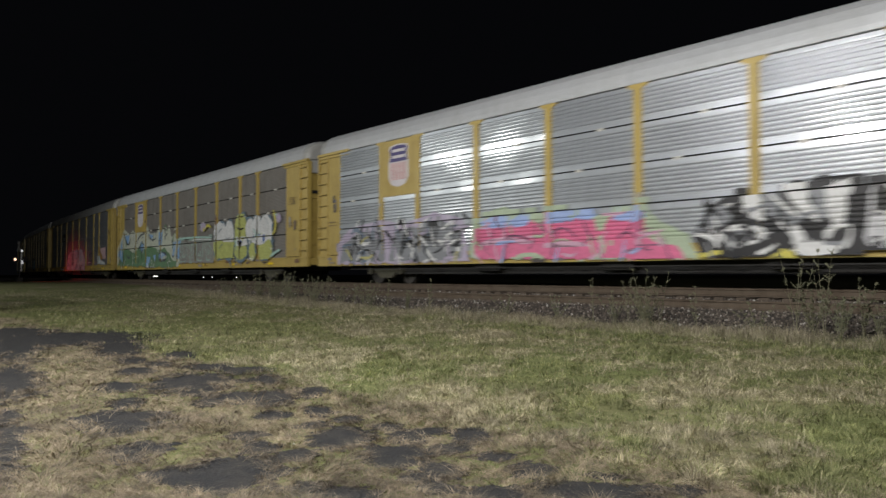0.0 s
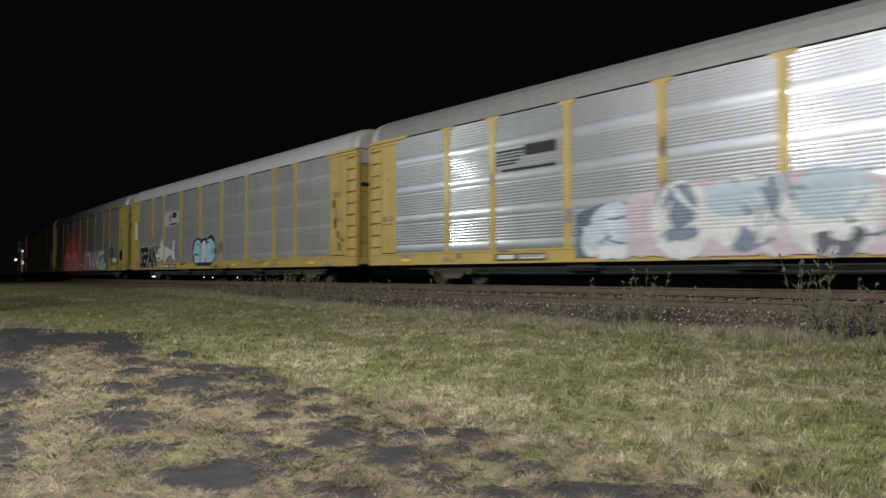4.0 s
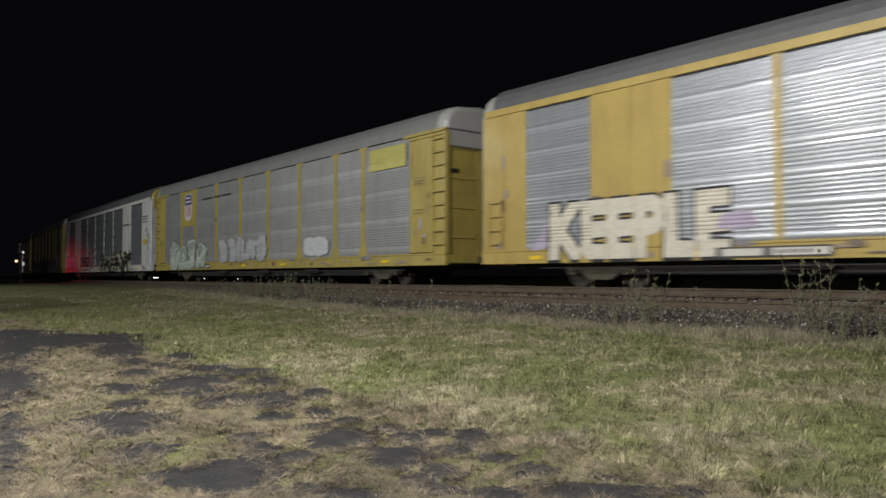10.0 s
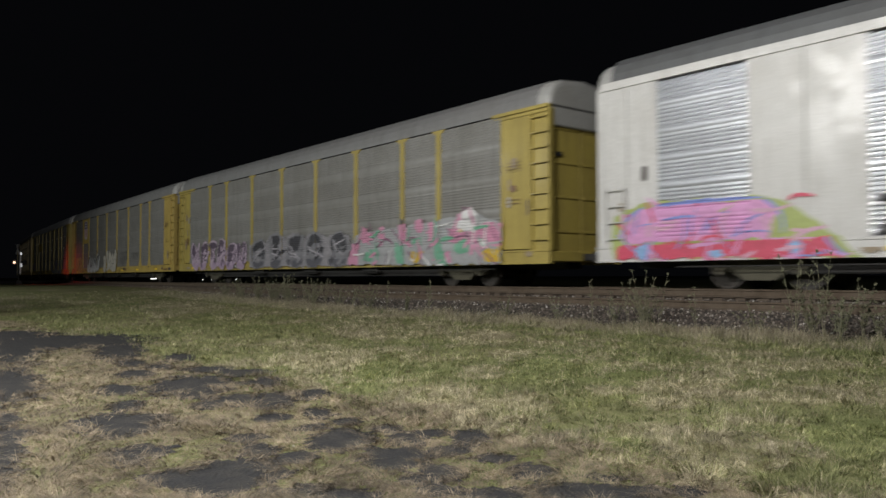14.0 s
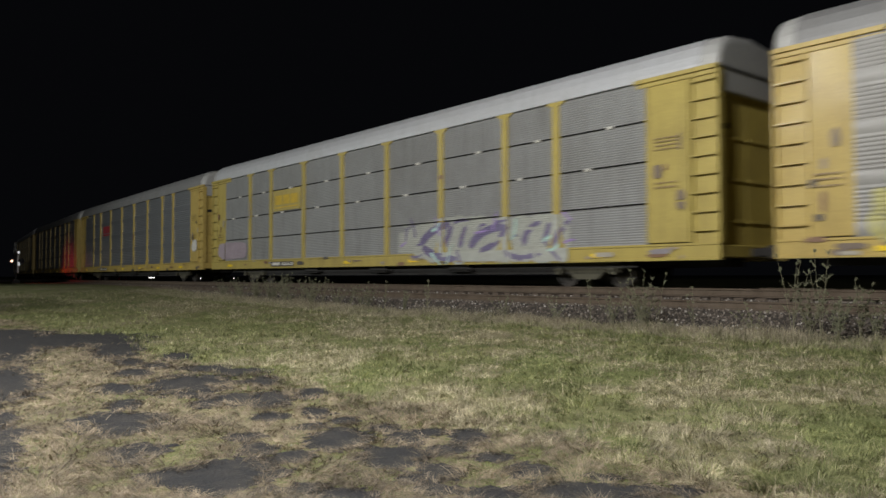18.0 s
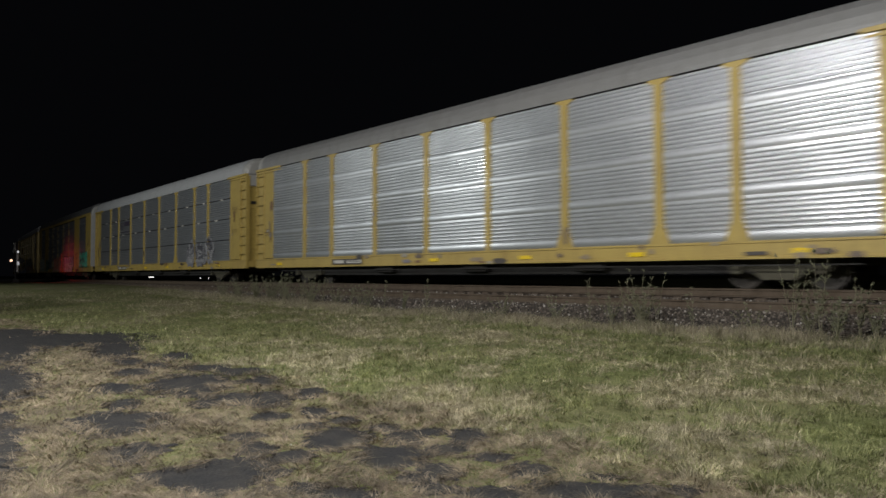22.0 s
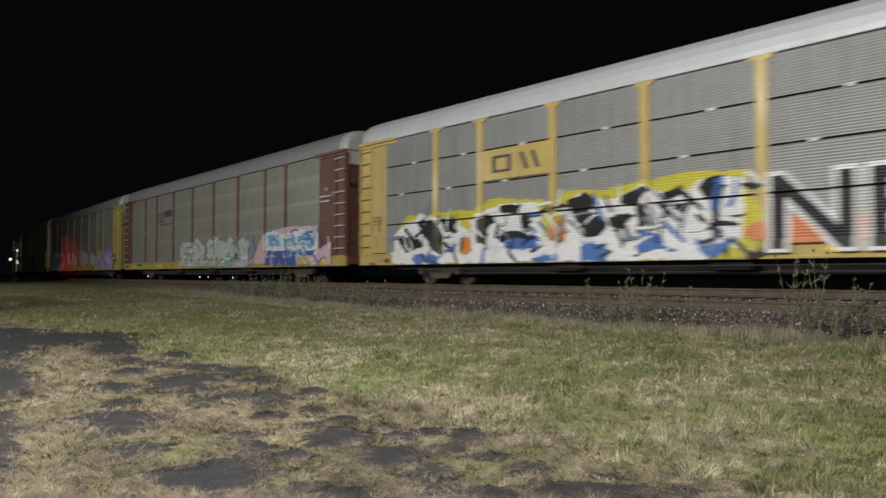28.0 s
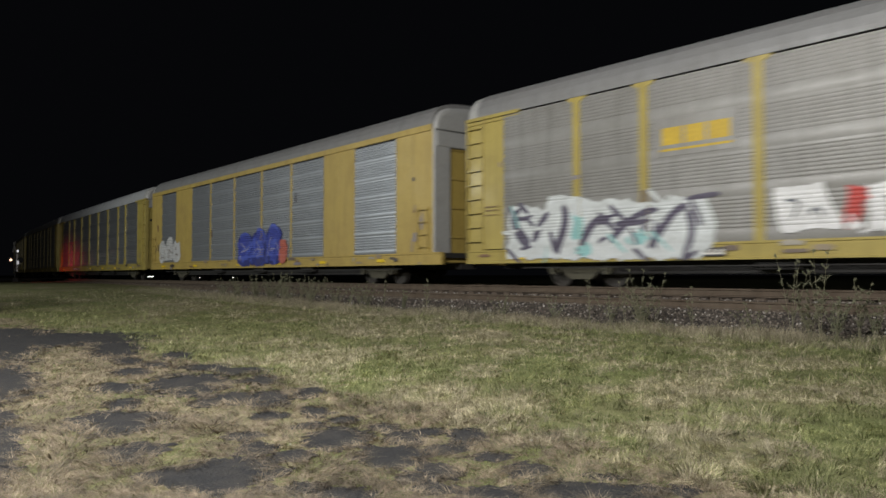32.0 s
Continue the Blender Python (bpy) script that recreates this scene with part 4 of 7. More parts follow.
def art(root, spec, items, busy=1.0, label=""):
    """A sprayed work of flat areas, rounded forms and curved strokes, broken up by spurs in its own colours; F adds a flurry of short strokes."""
    flurries, items = [it for it in items if it[0] == "F"], [it for it in items if it[0] != "F"]
    rng, shapes, colours = random.Random(len(items)), [], [c for _, c, *_ in items]
    us = [u for kind, _, *v in items for u in (v[::2] if kind == "P" else v[:1])]
    low, high = min(us), max(us)
    for k, (kind, colour, *v) in enumerate(items):
        if kind == "P":
            pts = roughened(list(zip(v[::2], v[1::2])), k)
        elif kind == "B":
            pts = roughened(blob(*v, rng, 0.05, 2.3), k)
        elif kind == "G":
            pts = roughened(ragged(*v, rng, 40), k, 3.2)
        else:
            pts = ribbon(tuple(v[0:2]), tuple(v[2:4]), tuple(v[4:6]), v[6], v[6] * 0.7)
        shapes.append((pts, colour))
        # spurs: thin wedges that run from the edge of a form inwards or out in its own or a neighbour's colour
        if kind != "R" and k and busy:
            wide = max(p[0] for p in pts) - min(p[0] for p in pts)
            cu, cz = sum(p[0] for p in pts) / len(pts), sum(p[1] for p in pts) / len(pts)
            for _ in range(round(busy * min(12, 2 + 3.0 * wide))):
                u, z = rng.choice(pts)
                f, turn = rng.uniform(-0.25, 0.6), rng.uniform(-0.5, 0.5)
                du, dz = (cu - u) * f, (cz - z) * f
                size = min(1.0, 0.5 / (math.hypot(du, dz) + 1e-6))
                du, dz = du * size + 0.2 * turn, dz * size - 0.25 * turn
                w = rng.uniform(0.04, 0.11)
                pick = rng.choice((colour, colour, colours[max(0, k - 1)], colours[min(len(colours) - 1, k + 1)]))
                spur = [(u - w, z - w * 0.5), (u + w, z + w * 0.4), (u + du + 0.02, z + dz), (u + du - 0.03, z + dz + 0.03)]
                shapes.append(([(min(high, max(low, a)), b) for a, b in spur], pick))
    bodies = [pts for (pts, _), (kind, *_) in zip(shapes, items) if kind != "R"] if not busy else [pts for pts, _ in shapes if len(pts) > 24]
    spans = [(min(p[0] for p in b), max(p[0] for p in b), min(p[1] for p in b), max(p[1] for p in b)) for b in bodies]
    for n, (_, colour, count, w) in enumerate(flurries):
        rng = random.Random(n + 7 * len(items))
        for _ in range(count):
            a, b, c, d = rng.choices(spans, [(q[1] - q[0]) * (q[3] - q[2]) for q in spans])[0]
            u, z = rng.uniform(a + 0.1, b - 0.1), c + (d - c) * rng.uniform(0.06, 0.86)
            du, dz = rng.choice(((0.22, 0.1), (0.1, 0.34), (-0.12, 0.3), (0.34, 0.03), (0.26, -0.22)))
            k, bend = rng.uniform(0.6, 1.3), rng.uniform(-0.18, 0.18)
            pts = ribbon((u - du * k, z - dz * k), (u + bend, z - bend), (u + du * k, z + dz * k), w * rng.uniform(0.7, 1.3), w * rng.uniform(0.3, 0.9), 6)
            shapes.append(([(p, min(d + 0.05, q)) for p, q in pts], colour))
    paint(root, spec, "graffiti", [(edges_of([(u, max(0.65, z)) for u, z in pts]), spray(c)) for pts, c in shapes], label)


def panel_box(root, spec, u0, u1, z0, z1):
    """A dark stencil box on the sill with pale bars in two fields."""
    m = (u0 + u1) / 2 - 0.08
    shapes = [(rect(u0, u1, z0, z1), TAG_DARK), (rect(u0 + 0.14, m - 0.09, z0 + 0.035, z1 - 0.035), TAG_WHITE), (rect(m + 0.09, u1 - 0.05, z0 + 0.035, z1 - 0.035), TAG_WHITE)]
    shapes += [(rect(m + 0.2 + 0.2 * k, m + 0.3 + 0.2 * k, z0 + 0.07, z1 - 0.07), TAG_DARK) for k in range(4)]
    paint(root, spec, "stencil", shapes, kind="stuff")


def word(root, spec, text, u0, u1, z0, z1, fill, outline, bold=0.012, rim=0.043, label=""):
    """Sprayed block letters that can be read."""
    cu = bpy.data.curves.new("lettering", "FONT")
    cu.body, cu.offset, cu.resolution_u = text, 0.03, 4
    ob = bpy.data.objects.new("lettering", cu)
    scene.collection.objects.link(ob)
    bpy.context.view_layer.update()
    shapes = []
    for swell, colour in ((bold + rim, outline), (bold, fill)):
        cu.offset = swell
        bpy.context.view_layer.update()
        me = bpy.data.meshes.new_from_object(ob.evaluated_get(bpy.context.evaluated_depsgraph_get()))
        count = {}
        for p in me.polygons:
            for e in p.edge_keys:
                count[e] = count.get(e, 0) + 1
        vs = [v.co for v in me.vertices]
        if not shapes:
            xs, zs = [v.x for v in vs], [v.y for v in vs]
            box = (min(xs), max(xs), min(zs), max(zs))
        fx, fz = (u1 - u0) / (box[1] - box[0]), (z1 - z0) / (box[3] - box[2])
        shapes.append(([(u0 + (vs[i].x - box[0]) * fx, z0 + (vs[i].y - box[2]) * fz, u0 + (vs[j].x - box[0]) * fx, z0 + (vs[j].y - box[2]) * fz)
                        for (i, j), c in count.items() if c == 1], spray(colour)))
        bpy.data.meshes.remove(me)
    bpy.data.objects.remove(ob)
    bpy.data.curves.remove(cu)
    paint(root, spec, "graffiti", shapes, label)


def rect(u0, u1, z0, z1):
    return edges_of([(u0, z0), (u1, z0), (u1, z1), (u0, z1)])


def blots(root, spec, *items):
    """Plain painted-over areas and smears: u0, u1, z0, z1, colour."""
    rng = random.Random(len(items) + round(items[0][0] * 10))
    for a, b, c, d, k in items:
        paint(root, spec, "paint_patch", [(edges_of(ragged((a + b) / 2, (c + d) / 2, (b - a) / 2, (d - c) / 2, rng)), spray(k))])


def stencil(root, spec, u0, u1, z0, z1, rows, dark=True):
    """Small lettering too fine to read: bars."""
    rng = random.Random(round(u0 * 100 + z0 * 10))
    m = TAG_DARK if dark is True else (TAG_WHITE if dark is False else spray(dark))
    h = (z1 - z0) / rows
    shapes = []
    for i in range(rows):
        x = u0
        while x < u1 - 0.05:
            w = min(u1 - x, rng.uniform(0.12, 0.5) * (u1 - u0))
            shapes.append((rect(x, x + w, z1 - (i + 0.62) * h, z1 - (i + 0.3) * h), m))
            x += w + 0.07 * (u1 - u0)
    paint(root, spec, "stencil", shapes, kind="stuff")


def sign_plate(root, spec, u0, u1, z0, z1, colour, out=0.06):
    w, c = u1 - u0, (u0 + u1) / 2 - MID
    part("sign_plate", boxes((c - w / 2, c + w / 2, -1.497, -1.41, z0, z1), bevel=0.004), colour, root, "flat painted sign plate")


def on_plate(root, name, shapes):
    """Flat shapes on a sign plate: (outline, colour)."""
    verts, faces, slots, mats = [], [], [], []
    for layer, (pts, m) in enumerate(shapes):
        if m not in mats:
            mats.append(m)
        k = len(verts)
        verts += [(u - MID, -1.500 - 0.0015 * layer, z) for u, z in pts]
        faces.append(tuple(range(k, k + len(pts))))
        slots.append(mats.index(m))
    part(name, mesh_of(name, verts, faces, slots=slots), mats, root)


def shield(root, spec, u0=4.42, u1=6.23, z0=2.99, pale=False, low=True):
    """A yellow plate with a plain shield: dark cap, pale field, red stripes."""
    frame_m = spec["frame"]
    sign_plate(root, spec, u0, u1, z0, EAVE - 0.02, frame_m)
    c, w = (u0 + u1) / 2, 0.51
    t, b = EAVE - 0.2, z0 + 0.34
    m = (t + b) / 2 + 0.12
    dark, field, red = spray((0.05, 0.035, 0.16)), spray((0.62, 0.58, 0.60)), spray((0.55, 0.22, 0.20))
    edge = [(c - w, m), (c - w, b + 0.3), (c - w * 0.7, b + 0.08), (c, b), (c + w * 0.7, b + 0.08), (c + w, b + 0.3), (c + w, m)]
    cap = [(c - w, m), (c + w, m), (c + w * 0.84, m + 0.22), (c + w, m + 0.42), (c + w * 0.8, t - 0.06), (c + 0.12, t - 0.02), (c - 0.12, t - 0.02), (c - w * 0.8, t - 0.06), (c - w, m + 0.42), (c - w * 0.84, m + 0.22)]
    big = [(c + (u - c) * 1.1, (t + b) / 2 + (z - (t + b) / 2) * 1.06) for u, z in edge + cap[2:]]
    shapes = [(big, field), (cap, dark), (edge, field)]
    shapes += [([(c - w * 0.72, m + k), (c + w * 0.72, m + k), (c + w * 0.72, m + k + 0.1), (c - w * 0.72, m + k + 0.1)], field) for k in (0.12, 0.33)]
    if not pale:
        for i in range(5):
            x = c - w * 0.8 + i * w * 0.36
            shapes.append(([(x, b + 0.2), (x + w * 0.16, b + 0.2), (x + w * 0.16, m - 0.04), (x, m - 0.04)], red))
    on_plate(root, "emblem", shapes)


def marked_plate(root, spec, u0, u1, z0, z1, plate, ink, kind="bars"):
    """A sign plate with a plain two-form or barred mark in the owner's colours."""
    sign_plate(root, spec, u0, u1, z0, z1, plate)
    w, h = u1 - u0, z1 - z0
    P = lambda a, b: (u0 + a * w, z0 + b * h)
    if kind == "loop":
        shapes = [([P(.16, .22), P(.22, .22), P(.22, .78), P(.16, .78)], ink), ([P(.22, .22), P(.46, .22), P(.46, .31), P(.22, .31)], ink),
                  ([P(.22, .69), P(.46, .69), P(.46, .78), P(.22, .78)], ink), ([P(.40, .31), P(.46, .31), P(.46, .69), P(.40, .69)], ink),
                  ([P(.58, .78), P(.64, .78), P(.72, .22), P(.66, .22)], ink), ([P(.74, .78), P(.80, .78), P(.88, .22), P(.82, .22)], ink)]
    else:
        shapes = [([P(.08, .3), P(.34, .3), P(.34, .75), P(.08, .75)], ink), ([P(.38, .3), P(.62, .3), P(.62, .75), P(.38, .75)], ink),
                  ([P(.66, .3), P(.92, .3), P(.92, .75), P(.66, .75)], ink), ([P(.06, .14), P(.94, .14), P(.94, .2), P(.06, .2)], ink)]
    on_plate(root, "emblem", shapes)


def bar_mark(root, spec, u0, u1, z0, z1, colour, kind="red"):
    """An owner's mark as plain slanted bars."""
    w, h, m = u1 - u0, z1 - z0, spray(colour)
    if kind == "red":
        shapes = [(rect(u0, u0 + w, z0, z0 + h * 0.12), m)] + [(rect(u0 + w * k, u0 + w * (k + 0.26), z0 + h * 0.26, z1), m) for k in (0.0, 0.36, 0.72)]
    else:
        shapes = [(rect(u0, u0 + w * (0.35 + 0.05 * i), z0 + h * (0.1 + 0.17 * i), z0 + h * (0.18 + 0.17 * i)), m) for i in range(5)]
        shapes += [(rect(u0 + w * 0.5, u0 + w, z0 + h * 0.45, z1), m), (rect(u0 + w * 0.1, u0 + w, z0 - h * 0.25, z0 - h * 0.12), m)]
    paint(root, spec, "emblem", shapes)


def grime(root, spec, seed):
    """Old smudges, rust and overspray on the sill and the end panels."""
    rng, shapes = random.Random(900 + seed), []
    tones = [(0.07, 0.06, 0.055), (0.16, 0.12, 0.09), (0.30, 0.24, 0.16), (0.20, 0.11, 0.06), (0.24, 0.22, 0.24), (0.36, 0.33, 0.27)]
    for _ in range(26):
        u, w = rng.uniform(0.6, 27.0), rng.uniform(0.05, 0.32)
        z, h = rng.uniform(0.68, 1.0), rng.uniform(0.02, 0.075)
        shapes.append((edges_of(ragged(u, z, w, h, rng, 28)), spray(rng.choice(tones))))
    for _ in range(12):
        u, z = rng.choice((rng.uniform(25.9, 26.8), rng.uniform(0.8, 1.5), rng.choice(POSTS) + rng.uniform(-0.05, 0.05))), rng.uniform(1.1, 3.6)
        shapes.append((edges_of(ragged(u, z, rng.uniform(0.03, 0.12), rng.uniform(0.05, 0.25), rng, 20)), spray(rng.choice(tones))))
    paint(root, spec, "grime", shapes, kind="stuff")


def silhouette(root, spec, points, colour, edge):
    """One painted figure with a darker edge."""
    cx, cz = (sum(p[k] for p in points) / len(points) for k in (0, 1))
    rim = [(cx + (u - cx) * 1.05, cz + (z - cz) * 1.1) for u, z in points]
    paint(root, spec, "graffiti", [(edges_of(rim), spray(edge)), (edges_of(points), spray(colour))])


def bands(root, spec, *items):
    """Straight-edged painted bands: u0, u1, z0, z1, colour."""
    for a, b, c, d, k in items:
        paint(root, spec, "painted_band", [(rect(a, b, c, d), spray(k))])


LOGO_GOLD = spray((0.52, 0.35, 0.015))

MARKERS = {"piece": piece, "burner": burner, "silhouette": silhouette, "bands": bands, "word": word, "blots": blots, "stencil": stencil, "shield": shield, "plate": marked_plate, "mark": bar_mark, "art": art, "box": panel_box}

# ---- the train, front to rear ----
K, W, GR, CR = (0.015, 0.015, 0.018), (0.72, 0.72, 0.72), (0.25, 0.26, 0.28), (0.62, 0.56, 0.42)
PINK, ROSE, SKY, LIME = (0.72, 0.12, 0.26), (0.62, 0.38, 0.50), (0.25, 0.42, 0.68), (0.50, 0.60, 0.22)
TEAL, MINT, GRN, LILAC = (0.14, 0.50, 0.42), (0.42, 0.62, 0.56), (0.12, 0.24, 0.09), (0.34, 0.25, 0.52)
BLUE, LEMON, ORG, RED = (0.06, 0.14, 0.42), (0.62, 0.55, 0.10), (0.62, 0.22, 0.04), (0.45, 0.04, 0.03)
INK = (0.22, 0.15, 0.06)
SHARK = [(4.95, 1.45), (5.3, 1.75), (5.75, 1.95), (5.95, 2.5), (6.35, 2.05), (7.2, 1.85), (7.75, 1.7), (8.0, 2.2), (8.35, 2.35), (8.15, 1.7), (8.4, 1.1), (7.95, 1.25), (7.6, 1.45), (6.9, 1.3), (6.6, 0.95), (6.3, 1.25), (5.6, 1.1), (5.2, 1.15)]
SMALL = [("stencil", 25.9, 26.5, 3.2, 3.55, 4, INK), ("stencil", 25.9, 26.45, 2.3, 2.5, 2, INK), ("stencil", 0.85, 1.4, 2.0, 2.35, 3, INK), ("box", 6.45, 8.45, 0.71, 0.93)]
PALE_GREEN, HOT_PINK, PERI, PLUM, SLATE = (0.42, 0.5, 0.36), (0.68, 0.16, 0.3), (0.34, 0.44, 0.72), (0.22, 0.09, 0.16), (0.16, 0.23, 0.29)
LIME_PALE, PALE_LILAC, CREAM, MOSS, INKY = (0.5, 0.53, 0.18), (0.46, 0.4, 0.52), (0.54, 0.56, 0.47), (0.15, 0.26, 0.15), (0.09, 0.1, 0.12)
DUSTY, FROST, STEELY, MIST, BLUSH = (0.5, 0.42, 0.48), (0.6, 0.63, 0.63), (0.16, 0.21, 0.28), (0.4, 0.5, 0.58), (0.58, 0.4, 0.42)
OCHRE, OCHRE_DARK, ICE, AQUA, SAND = (0.42, 0.24, 0.08), (0.2, 0.12, 0.03), (0.36, 0.57, 0.67), (0.28, 0.54, 0.53), (0.48, 0.46, 0.36)
SILVER, CANDY, JADE, GOLD, ACID = (0.36, 0.37, 0.38), (0.6, 0.27, 0.4), (0.16, 0.4, 0.27), (0.6, 0.4, 0.03), (0.52, 0.47, 0.06)
COBALT, AZURE, NAVY, GHOST, VIOLET = (0.06, 0.15, 0.42), (0.16, 0.38, 0.6), (0.05, 0.08, 0.32), (0.46, 0.48, 0.46), (0.36, 0.27, 0.54)
ORCHID, VIOLET_DARK, CITRINE, AUBERGINE = (0.48, 0.38, 0.66), (0.2, 0.13, 0.36), (0.5, 0.46, 0.18), (0.09, 0.08, 0.12)
# larger sprayed works: areas (P), rounded forms (B) and strokes (R) by place along the car and height
EYE_ART_A = [("P", PALE_GREEN, 8.98, 0.79, 8.98, 1.17, 9.14, 1.98, 10.15, 2.24, 11.29, 2.09, 11.96, 2.12, 13.08, 2.1, 13.89, 1.8, 14.44, 1.99, 15.27, 2, 15.51, 1.57, 16.31, 1.24, 16.58, 0.66), ("P", HOT_PINK, 9.22, 0.8, 9.22, 1.65, 10.44, 1.94, 11.43, 1.78, 11.89, 1.48, 12.09, 1.94, 13.55, 1.9, 13.78, 1.4, 14, 1.39, 14.11, 1.76, 15.07, 1.86, 15.21, 1.25, 15.46, 1.06, 16.17, 0.96, 16.26, 0.67), ("B", PERI, 10.07, 1.82, 0.67, 0.19), ("B", PERI, 11.08, 1.82, 0.36, 0.16), ("B", PERI, 12.84, 1.84, 0.85, 0.15), ("B", PERI, 14.74, 1.76, 0.44, 0.17), ("R", ROSE, 9.38, 1.16, 10.44, 1.44, 11.56, 1.14, 0.095), ("R", ROSE, 11.95, 1.08, 12.84, 1.2, 13.66, 1.03, 0.07)]
EYE_ART_B = [("R", PLUM, 10.44, 1.33, 10.87, 1.52, 11.42, 1.25, 0.04), ("R", PLUM, 12.21, 1.37, 12.59, 1.74, 13.08, 1.28, 0.035), ("R", PLUM, 14.43, 1.19, 14.65, 1.53, 15.06, 1.12, 0.035), ("R", PALE_GREEN, 13.78, 1.3, 14.21, 0.84, 13.66, 0.71, 0.085), ("R", PALE_GREEN, 10.87, 0.76, 11.56, 0.99, 11.95, 0.74, 0.07), ("R", PLUM, 13.32, 1.7, 13.43, 1.32, 13.72, 1.17, 0.035)]
STRIPE_ART_A = [("P", K, 16.45, 1.15, 17.07, 1.93, 17.66, 2.14, 18.09, 1.98, 18.55, 2.15, 19.4, 2.25, 20.16, 2.22, 20.13, 0.66, 16.66, 0.68), ("P", W, 17.65, 2.08, 18.05, 2.01, 18.16, 1.49, 17.69, 1.62), ("P", GR, 18.09, 1.94, 18.47, 2.07, 18.75, 1.4, 18.23, 1.52), ("P", W, 18.58, 2.12, 19.02, 2.13, 19.28, 1.4, 18.9, 1.5), ("P", W, 19.43, 2.13, 19.86, 2.15, 19.76, 1.27, 19.46, 1.36), ("P", W, 18.85, 0.95, 19.58, 0.96, 19.59, 0.68, 18.88, 0.68), ("P", W, 18.42, 1.41, 18.75, 1.36, 19.07, 1.02, 18.82, 0.95), ("P", GR, 19.08, 2.03, 19.4, 2.07, 19.42, 1.36, 19.28, 1.44), ("B", W, 17.64, 1.14, 0.59, 0.22), ("B", K, 17.68, 1.14, 0.34, 0.15), ("B", GR, 17.7, 1.14, 0.2, 0.08)]
STRIPE_ART_B = [("R", W, 16.94, 1.38, 17.16, 1.84, 17.57, 1.89, 0.055), ("R", W, 16.49, 1.19, 16.93, 1.26, 17.14, 0.93, 0.045), ("P", GR, 16.76, 1.47, 17.2, 1.88, 17.44, 1.55, 17.1, 1.25), ("P", LEMON, 16.75, 0.86, 17.18, 0.85, 17.18, 0.72, 16.8, 0.72), ("P", LEMON, 18.3, 0.78, 18.82, 0.79, 18.81, 0.66, 18.3, 0.66)]
BUBBLE_ART = [("B", SLATE, 18.55, 1.98, 0.84, 0.98), ("B", SLATE, 19.66, 1.96, 0.67, 0.98), ("B", SLATE, 21.07, 2.1, 0.78, 1.16), ("B", SLATE, 21.09, 1.4, 0.88, 0.47), ("B", SLATE, 22.09, 2.34, 0.55, 0.61), ("B", SLATE, 22.84, 2.37, 0.56, 0.63), ("B", SLATE, 23.78, 2.2, 0.77, 0.73), ("B", SLATE, 23.77, 1.54, 0.77, 0.62), ("B", SLATE, 22.42, 1.48, 0.52, 0.54), ("B", W, 18.56, 2.34, 0.7, 0.6), ("B", W, 19.66, 2.3, 0.57, 0.61), ("P", LIME_PALE, 17.73, 1.97, 20.21, 1.88, 20.16, 1.1, 18.05, 1.1), ("B", LIME_PALE, 21.04, 2.15, 0.65, 1.04), ("B", LIME_PALE, 21.09, 1.4, 0.74, 0.36)]
BUBBLE_TOPS_A = [("B", W, 22.1, 2.38, 0.45, 0.5), ("B", W, 22.84, 2.41, 0.46, 0.52), ("B", W, 23.78, 2.26, 0.67, 0.63), ("P", W, 20.51, 2.08, 21.66, 2.06, 21.82, 1.64, 20.56, 1.66), ("B", LIME_PALE, 22.42, 1.39, 0.41, 0.42), ("B", LIME_PALE, 23.77, 1.41, 0.69, 0.46), ("B", W, 23.21, 1.9, 0.87, 0.24), ("B", BLUE, 23.61, 1.91, 0.1, 0.22), ("P", K, 20.77, 1.84, 21.3, 1.87, 21.03, 1.53), ("R", K, 20.75, 2.55, 21.04, 2.34, 21.44, 2.49, 0.045), ("R", LEMON, 24.54, 3.1, 25.04, 2.36, 24.49, 2.06, 0.095), ("B", PALE_LILAC, 25.04, 2.72, 0.24, 0.19), ("R", MINT, 24.3, 1.1, 24.82, 1.32, 25.23, 1.36, 0.07), ("R", LEMON, 16.36, 2.55, 16.85, 3, 17.36, 2.69, 0.085), ("B", PALE_LILAC, 16.25, 2.78, 0.33, 0.27), ("R", MINT, 12.35, 2.27, 15.08, 2.34, 17.54, 2.18, 0.055)]
BUBBLE_TOPS_B = [("R", W, 14.72, 2.13, 16.11, 2.18, 17.54, 2.07, 0.04)]
CREAM_ART = [("P", CREAM, 0.35, 1.01, 0.35, 2.08, 1.32, 2.84, 1.68, 3.32, 2.79, 2.94, 3.66, 3.18, 4.7, 2.98, 5.53, 3.05, 6.19, 2.73, 6.7, 3.36, 7.18, 2.83, 8.53, 2.79, 8.95, 3.27, 9.45, 2.78, 9.65, 3.14, 10.02, 2.72, 10.75, 3.21, 11.17, 2.43, 11.75, 2.69, 12.22, 2.25, 12.74, 2.43, 12.84, 2.05, 12.57, 0.74), ("P", MOSS, 0.39, 0.91, 1.68, 2.06, 2.7, 1.95, 4.11, 1.66, 4.98, 2.13, 6.18, 1.86, 7.05, 2.09, 8.19, 1.92, 9.03, 1.76, 10.01, 1.86, 10.91, 1.5, 11.32, 1.16, 12.2, 1.05, 12.19, 0.73)]
